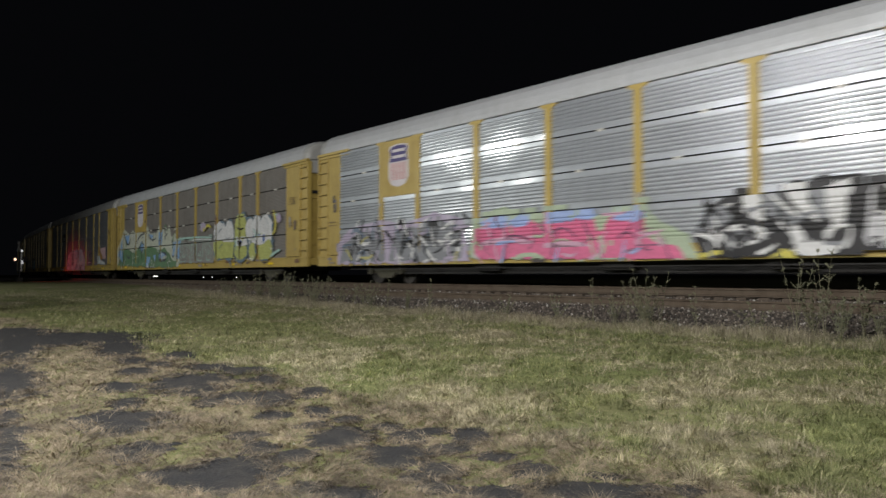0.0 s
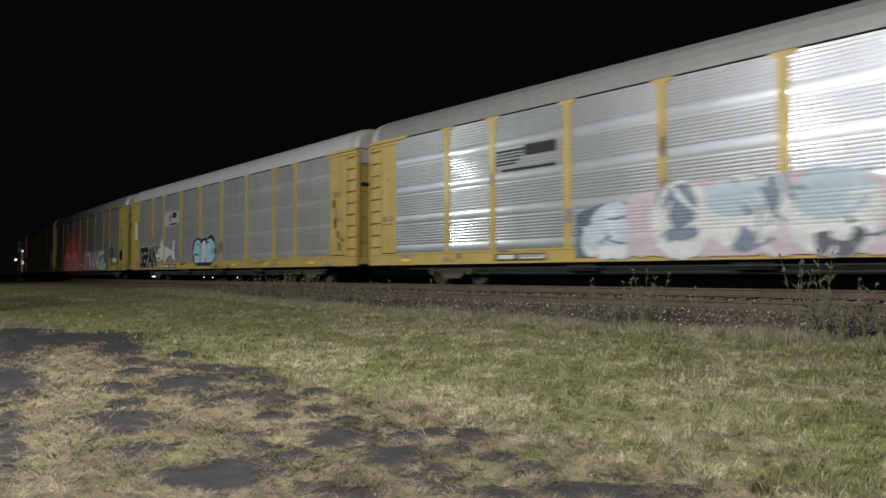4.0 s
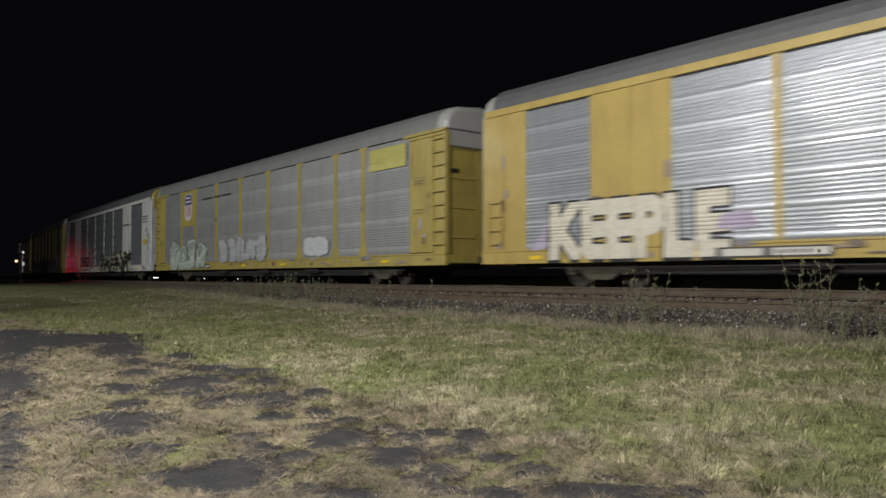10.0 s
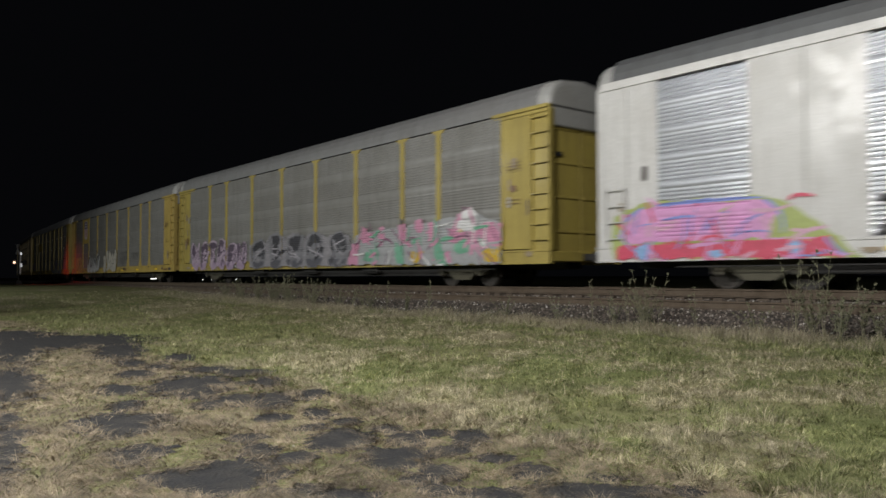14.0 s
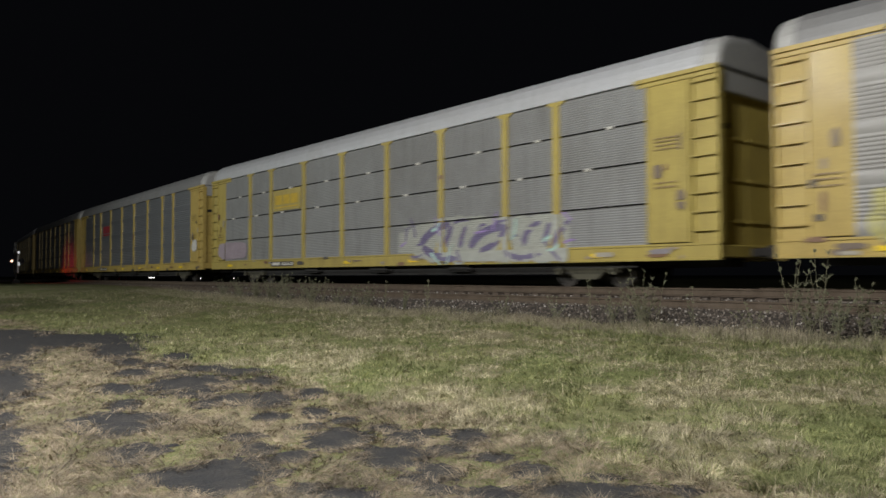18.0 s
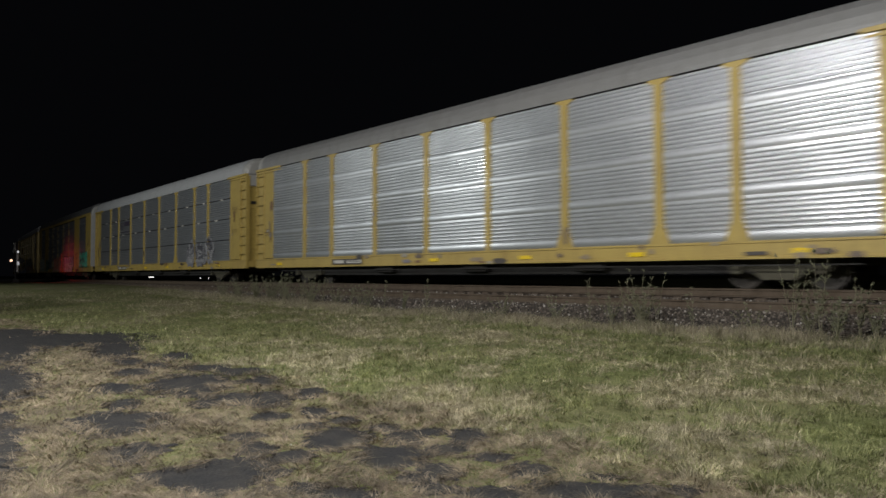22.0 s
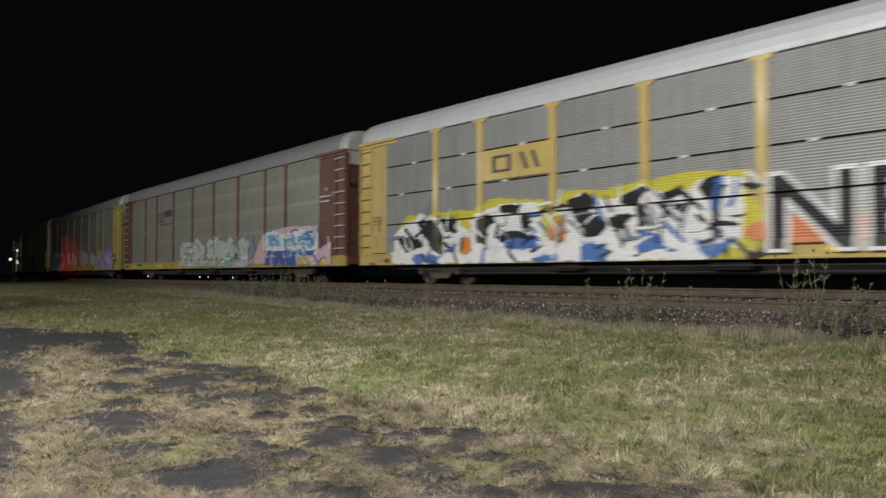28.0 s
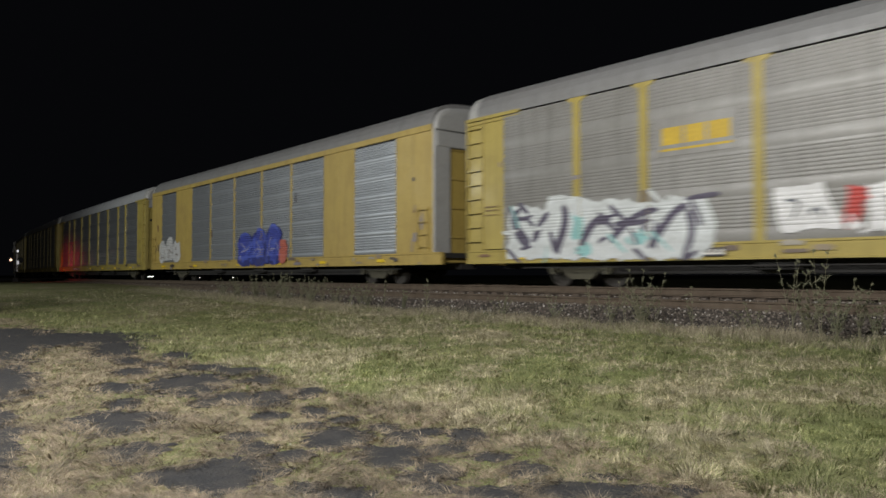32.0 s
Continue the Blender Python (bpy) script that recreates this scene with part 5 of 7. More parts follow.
CREAM_FILL = [("P", SKY, 1.86, 2.96, 2.95, 2.87, 2.54, 2.18), ("P", SKY, 0.47, 1.6, 1.32, 2.72, 1.5, 1.1), ("P", SKY, 7.18, 2.78, 7.98, 2.71, 7.41, 2.39), ("P", SKY, 8.94, 2.83, 9.59, 2.76, 9.54, 2.04, 8.99, 2.04), ("P", SKY, 6.68, 1.44, 7.34, 1.41, 7.16, 0.81, 6.62, 0.87), ("P", SKY, 7.86, 1.48, 8.51, 1.5, 8.29, 1.06), ("P", SKY, 11.42, 2.17, 12.14, 2.19, 11.57, 1.27, 11.41, 1.47), ("P", SKY, 12.29, 2.17, 12.81, 2.2, 12.5, 1.19, 12.24, 1.2)]
CREAM_LINES = [("B", INKY, 5.6, 2.02, 0.48, 0.33), ("B", SKY, 5.6, 2.04, 0.35, 0.24), ("B", INKY, 9.7, 1.39, 0.62, 0.27), ("B", SKY, 9.67, 1.4, 0.47, 0.19), ("R", INKY, 1.68, 3.04, 2.7, 1.73, 3.19, 2.68, 0.07), ("R", INKY, 7.06, 2.84, 7.41, 2.16, 8.42, 2.53, 0.045), ("R", INKY, 8.94, 2.04, 9.24, 2.45, 9.64, 2.67, 0.035), ("R", INKY, 11.26, 2.35, 11.42, 1.78, 12.06, 2.12, 0.04), ("R", INKY, 11.33, 1.47, 11.49, 1.15, 11.73, 1.45, 0.04), ("R", INKY, 4.11, 1.56, 4.56, 2.89, 6.06, 2.84, 0.065), ("R", INKY, 2.37, 1.63, 2.94, 1.06, 3.42, 1.86, 0.055)]
PALE_BLUE_ART = [("P", DUSTY, 11.08, 0.74, 11.08, 2.17, 12.3, 2.41, 14.67, 2.36, 15.96, 2.44, 16.86, 2.16, 17.76, 1.4, 17.82, 0.68), ("B", FROST, 12.6, 1.55, 0.82, 0.86), ("B", FROST, 14.02, 1.67, 0.92, 0.75), ("B", FROST, 14.76, 1.86, 0.34, 0.56), ("B", FROST, 15.96, 1.48, 0.93, 0.82), ("B", STEELY, 12.6, 1.91, 0.42, 0.5), ("B", MIST, 14.02, 1.99, 0.82, 0.41), ("B", STEELY, 14.72, 1.97, 0.24, 0.42), ("B", MIST, 15.93, 1.92, 0.77, 0.5), ("B", STEELY, 12.6, 1.25, 0.46, 0.16), ("B", STEELY, 14.16, 1.04, 0.27, 0.25), ("P", INKY, 15.57, 1.08, 16.63, 1.29, 16.41, 0.67, 15.76, 0.68), ("B", FROST, 16.11, 1.2, 0.24, 0.21)]
ORANGE_ART = [("P", FROST, 22.58, 1.12, 22.61, 1.66, 23.21, 1.74, 23.71, 1.39, 25.17, 1.21, 25.17, 1.04), ("P", BLUSH, 23.48, 2.24, 25.26, 2.33, 25.28, 1.46, 24.43, 1.47), ("P", OCHRE, 23.05, 2.4, 23.39, 2.37, 23.56, 2.03, 24.43, 1.47, 23.72, 1.43, 23.04, 1.91), ("R", PLUM, 25.29, 2.39, 25.34, 1.89, 25.37, 1.27, 0.04), ("R", INKY, 19.68, 1.74, 20.28, 2.35, 20.69, 1.6, 0.065), ("R", INKY, 19.35, 1.62, 19.65, 1.98, 20.05, 1.9, 0.045), ("R", INKY, 19.88, 1.27, 20.27, 1.53, 20.65, 1.19, 0.055)]
BLUE_BUBBLE = [("B", K, 11.81, 1.55, 0.77, 0.72), ("B", K, 12.85, 1.48, 0.83, 0.72), ("B", K, 13.54, 1.58, 0.7, 0.75), ("B", ICE, 11.84, 1.52, 0.66, 0.62), ("B", ICE, 12.81, 1.45, 0.76, 0.6), ("B", ICE, 13.54, 1.55, 0.62, 0.64), ("P", FROST, 12.47, 2.06, 12.89, 2.05, 12.91, 0.95, 12.49, 0.96), ("R", K, 11.37, 1.27, 11.65, 1.63, 11.98, 1.2, 0.045), ("R", INKY, 11.41, 1.38, 11.8, 1.44, 12.02, 1.27, 0.065), ("R", K, 12.89, 1.88, 13.16, 2.06, 13.49, 1.97, 0.045), ("R", INKY, 11.5, 1.95, 11.81, 1.96, 12.1, 1.86, 0.03), ("P", K, 11.71, 0.91, 13.66, 0.98, 13.66, 0.84, 11.9, 0.79)]
TEAL_ART = [("P", AQUA, 5.17, 0.7, 5.39, 1.45, 5.03, 1.77, 5.74, 2.14, 6.55, 2.29, 8.15, 2.03, 9.03, 1.92, 9.66, 2.12, 10.26, 2.18, 10.4, 1.75, 10.82, 1.8, 11.7, 1.54, 11.78, 0.95, 12.02, 0.66), ("P", W, 6.81, 2.17, 8.09, 2.03, 7.91, 1.58, 6.81, 1.78), ("B", W, 10.01, 1.96, 0.38, 0.25), ("B", FROST, 6.29, 1.93, 0.53, 0.28), ("P", W, 9.2, 2.07, 9.87, 2.06, 9.66, 1.6, 9.24, 1.62), ("B", FROST, 11.34, 1.33, 0.42, 0.28), ("B", BLUSH, 6.48, 1.5, 0.4, 0.12), ("B", ROSE, 9.65, 1.01, 0.34, 0.16), ("B", PALE_LILAC, 10.93, 1.72, 0.24, 0.21), ("B", PALE_LILAC, 12.24, 1.32, 0.42, 0.26), ("B", PLUM, 12.03, 1.18, 0.13, 0.19), ("B", MINT, 8.7, 1.04, 0.66, 0.27)]
TEAL_LINES = [("R", INKY, 5.39, 1.39, 6.42, 1.95, 7.06, 1.52, 0.05), ("R", INKY, 8.14, 1.33, 9.14, 1.65, 10.44, 0.99, 0.045), ("R", INKY, 10.05, 1.13, 10.53, 0.9, 10.62, 0.69, 0.04), ("R", INKY, 6.55, 2.29, 7.43, 2.22, 8.14, 1.98, 0.04), ("R", INKY, 6.81, 1.58, 7.67, 1.35, 8.14, 1.52, 0.04), ("R", INKY, 10.63, 1.23, 11, 1.38, 11.7, 1.5, 0.03), ("R", INKY, 5.6, 0.83, 6.15, 1.22, 6.67, 1, 0.04), ("R", INKY, 9.02, 0.76, 9.24, 1.02, 9.03, 1.3, 0.035), ("P", STEELY, 7.19, 2.51, 7.8, 2.38, 7.79, 2.1, 7.34, 2.17), ("P", PALE_LILAC, 3.24, 1.37, 3.73, 1.41, 4.43, 0.95, 5.17, 1.56, 5.17, 0.71, 4.5, 0.72, 3.48, 1.09), ("P", PALE_LILAC, 12.51, 1.04, 13.12, 1.13, 13.81, 1.35, 13.77, 1.1, 12.74, 0.92)]
CAMO_ART = [("P", SAND, 13.9, 0.69, 14.02, 1.75, 17.99, 1.72, 20.78, 2.05, 21.94, 1.83, 22.75, 0.66), ("R", K, 14.18, 0.92, 14.49, 1.66, 15.6, 1.5, 0.115), ("R", K, 15.6, 1.68, 16.1, 1.27, 14.87, 0.75, 0.11), ("R", K, 16.37, 1.65, 16.17, 1.01, 17.43, 0.82, 0.13), ("R", K, 17.37, 1.6, 18.36, 1.4, 17.04, 0.93, 0.08), ("R", K, 17.99, 0.7, 18.54, 1.55, 19.17, 1.57, 0.12), ("R", K, 19.06, 1.53, 19.45, 0.88, 20.31, 0.86, 0.115), ("R", K, 19.73, 1.54, 20.52, 1.51, 20.1, 1.05, 0.075), ("R", K, 20.65, 1.87, 21.75, 1.85, 21.98, 1.53, 0.085), ("R", K, 20.78, 1.59, 21.07, 0.75, 20.52, 0.67, 0.11), ("R", K, 21.65, 1.55, 21.46, 1.11, 22.25, 0.66, 0.125), ("R", K, 20.9, 1.27, 21.39, 1.18, 21.75, 1.28, 0.07)]
PINK_GREEN_ART = [("P", SILVER, 17.53, 0.74, 18.07, 1.76, 19.74, 1.97, 21.46, 2, 23.38, 2.09, 24.5, 2.2, 25.71, 1.87, 25.74, 0.66), ("P", CANDY, 17.84, 1.51, 18.21, 1.6, 18.21, 0.73, 17.53, 0.74), ("P", CANDY, 20.75, 2.05, 21.09, 2.1, 21.17, 1.46, 20.93, 1.28), ("P", CANDY, 23.37, 1.8, 25.71, 1.85, 25.74, 1.17, 23.42, 1.34), ("P", CANDY, 22.55, 0.78, 23.37, 1.1, 23.56, 0.72), ("B", CANDY, 18.65, 1.78, 0.25, 0.26), ("B", CANDY, 19.68, 1.72, 0.19, 0.34), ("B", CANDY, 21.86, 1.98, 0.21, 0.21), ("B", CANDY, 22.51, 1.77, 0.18, 0.25), ("B", CANDY, 23.97, 2.12, 0.19, 0.15)]
PINK_GREEN_FILL_A = [("P", JADE, 18.5, 0.86, 18.72, 1.21, 19.34, 1.24, 19.06, 0.8), ("P", JADE, 20.5, 1.28, 20.99, 1.37, 21.07, 0.73, 20.62, 0.77), ("P", JADE, 22.61, 1.31, 22.97, 1.42, 23.18, 0.7, 22.76, 0.71), ("B", JADE, 21.74, 1.39, 0.27, 0.17), ("B", JADE, 24.05, 1.2, 0.37, 0.21), ("B", JADE, 24.84, 1.29, 0.29, 0.16), ("P", GOLD, 25.13, 1.12, 25.7, 1.1, 25.66, 0.72, 25.08, 0.73), ("P", GOLD, 21.46, 1.11, 22.13, 1.12, 21.9, 0.76, 21.45, 0.8), ("P", W, 23.57, 1.93, 24.41, 2.01, 24.67, 1.69, 23.66, 1.63), ("B", W, 24.32, 2.17, 0.35, 0.13), ("R", PLUM, 19.47, 1.34, 20, 1.81, 20.38, 1.4, 0.05), ("R", PLUM, 22.34, 1.14, 22.56, 1.49, 22.87, 1.38, 0.035), ("R", PLUM, 23.56, 1.44, 24.13, 1.66, 24.67, 1.38, 0.035)]
PINK_GREEN_FILL_B = [("R", PLUM, 21.23, 1.36, 21.46, 1.72, 21.69, 1.53, 0.035)]
DRIP_ART_A = [("P", PALE_LILAC, 15.53, 2, 19.93, 1.86, 19.93, 1.39, 19.86, 0.66, 15.79, 0.71), ("P", FROST, 16.3, 1.37, 19.86, 1.39, 19.86, 0.66, 16.3, 0.7), ("R", K, 15.61, 1.96, 16.22, 1.43, 15.93, 0.7, 0.08), ("R", K, 16.96, 1.89, 17.2, 1.44, 17.62, 0.68, 0.075), ("R", K, 17.97, 1.89, 18.63, 1.34, 18.41, 0.67, 0.07), ("R", K, 18.85, 1.79, 19.49, 1.41, 19.26, 0.66, 0.07), ("R", K, 15.61, 2, 16.96, 1.95, 18.05, 1.91, 0.035), ("R", AQUA, 16.3, 0.78, 17.59, 0.84, 19.59, 0.76, 0.055), ("P", K, 21.57, 0.91, 22.01, 0.9, 22.01, 0.66, 21.56, 0.66), ("P", K, 22.39, 0.86, 22.71, 0.85, 22.71, 0.66, 22.39, 0.66), ("P", W, 25.97, 2.25, 26.58, 2.2, 26.58, 2.04, 25.97, 2.07)]
DRIP_ART_B = [("P", GOLD, 26.32, 2.23, 26.58, 2.2, 26.58, 2.04, 26.31, 2.05), ("R", OCHRE_DARK, 20.87, 2.01, 21.58, 2.06, 22.46, 2.18, 0.04), ("R", OCHRE_DARK, 21.22, 1.66, 21.91, 1.76, 22.56, 1.77, 0.035), ("R", OCHRE_DARK, 21.34, 1.28, 21.57, 1.6, 22.02, 1.21, 0.035)]
DUSK, INDIGO = (0.38, 0.39, 0.35), (0.16, 0.14, 0.24)
DUSK_ART = [("P", DUSK, 15.65, 1.08, 15.71, 1.75, 17.12, 2.04, 18.58, 2.15, 21.11, 1.95, 23.25, 1.95, 23.22, 0.66, 17.54, 0.76, 16.19, 1.07), ("R", INDIGO, 16.89, 1.32, 17.44, 1.83, 18.38, 1.91, 0.1575), ("R", INDIGO, 17, 1.23, 17.65, 0.85, 18.76, 0.82, 0.135), ("R", INDIGO, 18.07, 1.19, 18.37, 1.6, 18.48, 1.86, 0.1275), ("R", INDIGO, 18.85, 1.16, 18.96, 1.57, 19.15, 1.81, 0.105), ("R", INDIGO, 19.32, 1.14, 19.78, 1.77, 20.94, 1.69, 0.15), ("R", INDIGO, 19.77, 1.04, 20.53, 1.17, 20.94, 1.65, 0.105), ("R", INDIGO, 20.85, 1, 21.16, 0.69, 22.26, 0.89, 0.09), ("R", INDIGO, 21.55, 1.13, 21.63, 1.64, 22.21, 1.75, 0.1125), ("R", INDIGO, 22.33, 1.17, 22.48, 1.52, 22.55, 1.73, 0.105), ("R", INDIGO, 22.67, 1.08, 23.01, 1.62, 23.24, 1.74, 0.09)]
OLIVE, GUM, CORAL, IRIS = (0.36, 0.42, 0.14), (0.66, 0.32, 0.58), (0.60, 0.08, 0.14), (0.22, 0.28, 0.62)
GUM_ART_A = [("P", OLIVE, 0.54, 0.73, 0.57, 1.77, 1.44, 2.06, 4.4, 1.98, 5.06, 1.75, 5.81, 1.14, 6.33, 0.66), ("P", GUM, 0.76, 1.13, 0.84, 1.76, 1.8, 1.95, 3.24, 1.94, 4.4, 1.91, 4.91, 1.58, 4.84, 1.04), ("P", CORAL, 0.69, 0.72, 0.76, 1.05, 4.84, 1.04, 5.74, 1.08, 6.14, 0.66), ("B", OLIVE, 4.84, 1.32, 0.26, 0.27), ("R", IRIS, 0.84, 1.29, 0.76, 1.65, 1.44, 1.94, 0.045), ("R", IRIS, 1.8, 1.95, 3.16, 2.01, 4.4, 1.94, 0.045), ("R", IRIS, 4.4, 1.91, 4.91, 1.68, 4.81, 1.17, 0.04), ("R", IRIS, 1.97, 1.6, 2.66, 1.73, 3.32, 1.54, 0.035), ("R", IRIS, 2.99, 1.22, 3.08, 1.66, 3.64, 1.69, 0.03), ("R", IRIS, 3.79, 1.2, 3.95, 1.51, 4.4, 1.6, 0.03)]
GUM_ART_B = [("R", IRIS, 5.68, 1.06, 5.81, 0.84, 6.07, 0.68, 0.04), ("B", SKY, 1.44, 0.86, 0.21, 0.17), ("B", SKY, 3.32, 0.77, 0.17, 0.09), ("B", SKY, 5.05, 0.85, 0.14, 0.14)]
BLACK_WHITE_ART = [("P", ACID, 2.13, 0.68, 2.22, 1.71, 2.78, 2.27, 4.34, 2.23, 6.19, 2.26, 6.76, 2.53, 8.81, 2.36, 9.16, 2.15, 9.62, 2.5, 10.99, 2.45, 12.03, 2.56, 13.48, 2.64, 14.61, 2.55, 14.74, 2.1, 15.09, 1.57, 15.08, 1.01, 14.51, 0.66), ("P", W, 2.07, 0.66, 2.07, 1.66, 3.49, 2.23, 5.3, 2.01, 5.9, 1.55, 6.19, 2.16, 7.3, 2.34, 8.57, 2.29, 8.87, 1.7, 8.81, 1.33, 9.61, 1.21, 9.5, 2.13, 10.16, 2.43, 10.78, 2.21, 11.28, 2.17, 12.03, 2.48, 12.56, 2.22, 13.31, 2.23, 13.64, 2.51, 14.54, 2.45, 14.6, 1.75, 14.44, 1.03, 13.84, 0.66)]
BLACK_WHITE_FILL_A = [("P", K, 2.22, 1.6, 3.32, 1.55, 3.67, 1.2, 2.78, 1.05), ("P", K, 3.32, 2.01, 4.18, 2.07, 4.67, 1.5, 4.58, 0.95, 4.01, 1.19), ("P", K, 4.51, 2.05, 5.3, 1.99, 5.22, 1.58, 4.75, 1.6), ("P", K, 6.12, 1.96, 6.9, 2.06, 7.03, 1.8, 6.62, 1.62, 6.61, 1.11, 6.26, 1.23), ("P", K, 7.17, 2.3, 8.08, 2.28, 7.7, 2.01, 7.17, 2.1), ("P", K, 8.02, 1.99, 8.39, 1.97, 8.32, 1.59, 8.01, 1.6), ("P", K, 9.67, 2.2, 10.27, 2.41, 10.68, 2.21, 10.37, 1.8, 9.84, 1.92), ("P", K, 10.05, 1.82, 10.68, 1.86, 10.98, 1.59, 10.67, 1.26, 10.26, 1.27), ("P", K, 11.33, 2.2, 12.12, 2.44, 12.3, 2.33, 11.75, 1.96, 11.42, 2.03)]
BLACK_WHITE_FILL_B = [("P", K, 11.84, 1.95, 12.16, 2.01, 12.2, 1.19, 12.01, 0.96), ("P", K, 10.98, 1.76, 11.66, 1.76, 11.56, 1.47, 11.08, 1.5), ("P", K, 12.56, 2.22, 12.99, 2.34, 13.15, 2.17, 12.65, 2.05), ("P", K, 12.81, 1.88, 13.31, 1.92, 13.14, 1.62), ("P", K, 13.51, 2.22, 13.71, 2.49, 14.13, 2.47, 14.09, 2.01, 14, 1.2, 13.81, 1.2, 13.86, 1.96), ("P", COBALT, 3.14, 0.99, 4.5, 0.9, 4.34, 0.66, 3.32, 0.66), ("P", COBALT, 7.3, 1.29, 8.45, 1.44, 8.68, 1.01, 7.43, 1.04), ("P", COBALT, 8.44, 0.77, 9.38, 0.85, 9.38, 0.66, 8.44, 0.66), ("P", COBALT, 10.15, 1.05, 10.97, 1.07, 10.97, 0.66, 10.25, 0.66), ("P", COBALT, 11.83, 0.96, 12.02, 1.45, 12.38, 1.27, 12.8, 0.93, 11.83, 0.89)]
BLACK_WHITE_FILL_C = [("P", COBALT, 13.5, 0.99, 14.22, 1, 14.29, 0.89, 13.92, 0.66, 13.53, 0.87), ("R", K, 7.16, 1.3, 7.69, 1.59, 8.32, 1.33, 0.12), ("B", ORG, 9.39, 1.44, 0.25, 0.32), ("B", ORG, 5.75, 1.14, 0.23, 0.26)]
FROZEN_ART_A = [("P", BLUSH, 19.21, 0.81, 19.82, 1.08, 20.25, 1.68, 20.82, 2.04, 22.55, 2.29, 24.4, 2.26, 25.57, 2.17, 25.62, 1.3, 26.64, 1.52, 26.63, 0.69), ("P", W, 20.86, 1.43, 20.98, 2.08, 21.82, 2.19, 22.69, 1.98, 23.9, 2.15, 25.6, 2.01, 25.59, 1.3, 25.34, 1.01, 21.05, 1.14), ("P", AZURE, 21.13, 2, 22.26, 2.03, 22.33, 1.53, 21.21, 1.48), ("P", AZURE, 22.72, 1.85, 23.64, 2, 23.76, 1.47, 22.83, 1.49), ("P", AZURE, 23.92, 1.88, 25.52, 1.9, 25.34, 1.4, 24.02, 1.46), ("P", NAVY, 21.13, 1.35, 25.51, 1.26, 25.36, 1.1, 21.05, 1.11), ("P", NAVY, 21.05, 1.07, 23.89, 1.06, 23.89, 0.71, 21.05, 0.76), ("P", GOLD, 24.08, 1.01, 24.93, 1.03, 24.87, 0.72, 24.08, 0.73)]
FROZEN_ART_B = [("P", GOLD, 25.84, 0.95, 26.38, 0.95, 26.37, 0.74, 25.84, 0.73)]
FROZEN_LINES = [("R", W, 21.37, 1.47, 21.82, 1.98, 21.97, 1.44, 0.045), ("R", W, 21.97, 1.86, 22.41, 1.74, 22.55, 2.04, 0.045), ("R", W, 23.1, 1.4, 23.24, 1.79, 23.57, 1.48, 0.04), ("R", W, 24.14, 1.45, 24.4, 1.92, 24.76, 1.47, 0.04), ("R", W, 24.88, 1.52, 25.11, 1.83, 25.46, 1.86, 0.04), ("R", W, 23.77, 1.96, 23.96, 1.66, 23.89, 1.37, 0.04), ("R", NAVY, 21.52, 1.57, 21.67, 1.88, 22.12, 1.91, 0.03), ("R", NAVY, 24.27, 1.74, 24.64, 1.72, 25.23, 1.73, 0.025), ("R", NAVY, 22.83, 1.61, 23.24, 1.89, 23.63, 1.82, 0.03)]
MINT_ART = [("P", GHOST, 10.3, 0.78, 10.38, 1.11, 19.17, 0.91, 19.17, 0.67), ("G", GHOST, 11.21, 1.56, 0.93, 0.48), ("G", GHOST, 12.96, 1.54, 0.83, 0.51), ("G", GHOST, 14.95, 1.58, 0.74, 0.52), ("G", GHOST, 16.57, 1.46, 1.06, 0.52), ("G", GHOST, 18.56, 1.45, 0.62, 0.53), ("P", JADE, 16.34, 0.75, 16.62, 1.33, 17.3, 1.25, 17.55, 0.7), ("P", JADE, 18.04, 1.06, 18.37, 1.46, 18.42, 1.04), ("P", JADE, 15.43, 0.95, 16.01, 0.98, 15.89, 0.73, 15.37, 0.74), ("P", JADE, 13.93, 0.94, 14.7, 0.97, 14.57, 0.73, 13.92, 0.74), ("P", BLUSH, 15.99, 0.94, 16.67, 0.96, 16.56, 0.72, 16.01, 0.73), ("P", BLUSH, 17.4, 0.92, 17.99, 0.94, 18.08, 0.69, 17.55, 0.7)]
LILAC_ART = [("P", VIOLET, 21.29, 0.75, 21.29, 1.02, 21.67, 1.28, 22.1, 1.96, 22.51, 2.11, 22.99, 1.94, 23.55, 2.07, 24.17, 2.14, 25.31, 1.97, 25.57, 1.57, 25.67, 1.19, 25.96, 0.96, 26.06, 0.66), ("B", ORCHID, 22.98, 1.23, 0.44, 0.54), ("B", ORCHID, 24.2, 1.5, 0.48, 0.44), ("B", ORCHID, 25.06, 1.3, 0.34, 0.34), ("B", ORCHID, 22.3, 1.42, 0.22, 0.34), ("R", VIOLET_DARK, 22.19, 0.91, 22.3, 1.77, 22.9, 1.99, 0.055), ("R", VIOLET_DARK, 23.55, 2.03, 23.72, 1.36, 23.54, 0.96, 0.04), ("R", VIOLET_DARK, 24.17, 2.06, 24.67, 1.86, 25.23, 1.93, 0.04), ("R", VIOLET_DARK, 23.98, 0.95, 24.58, 1.16, 25.44, 0.9, 0.04), ("R", VIOLET_DARK, 24.66, 1.47, 24.99, 1.61, 25.45, 1.43, 0.03)]
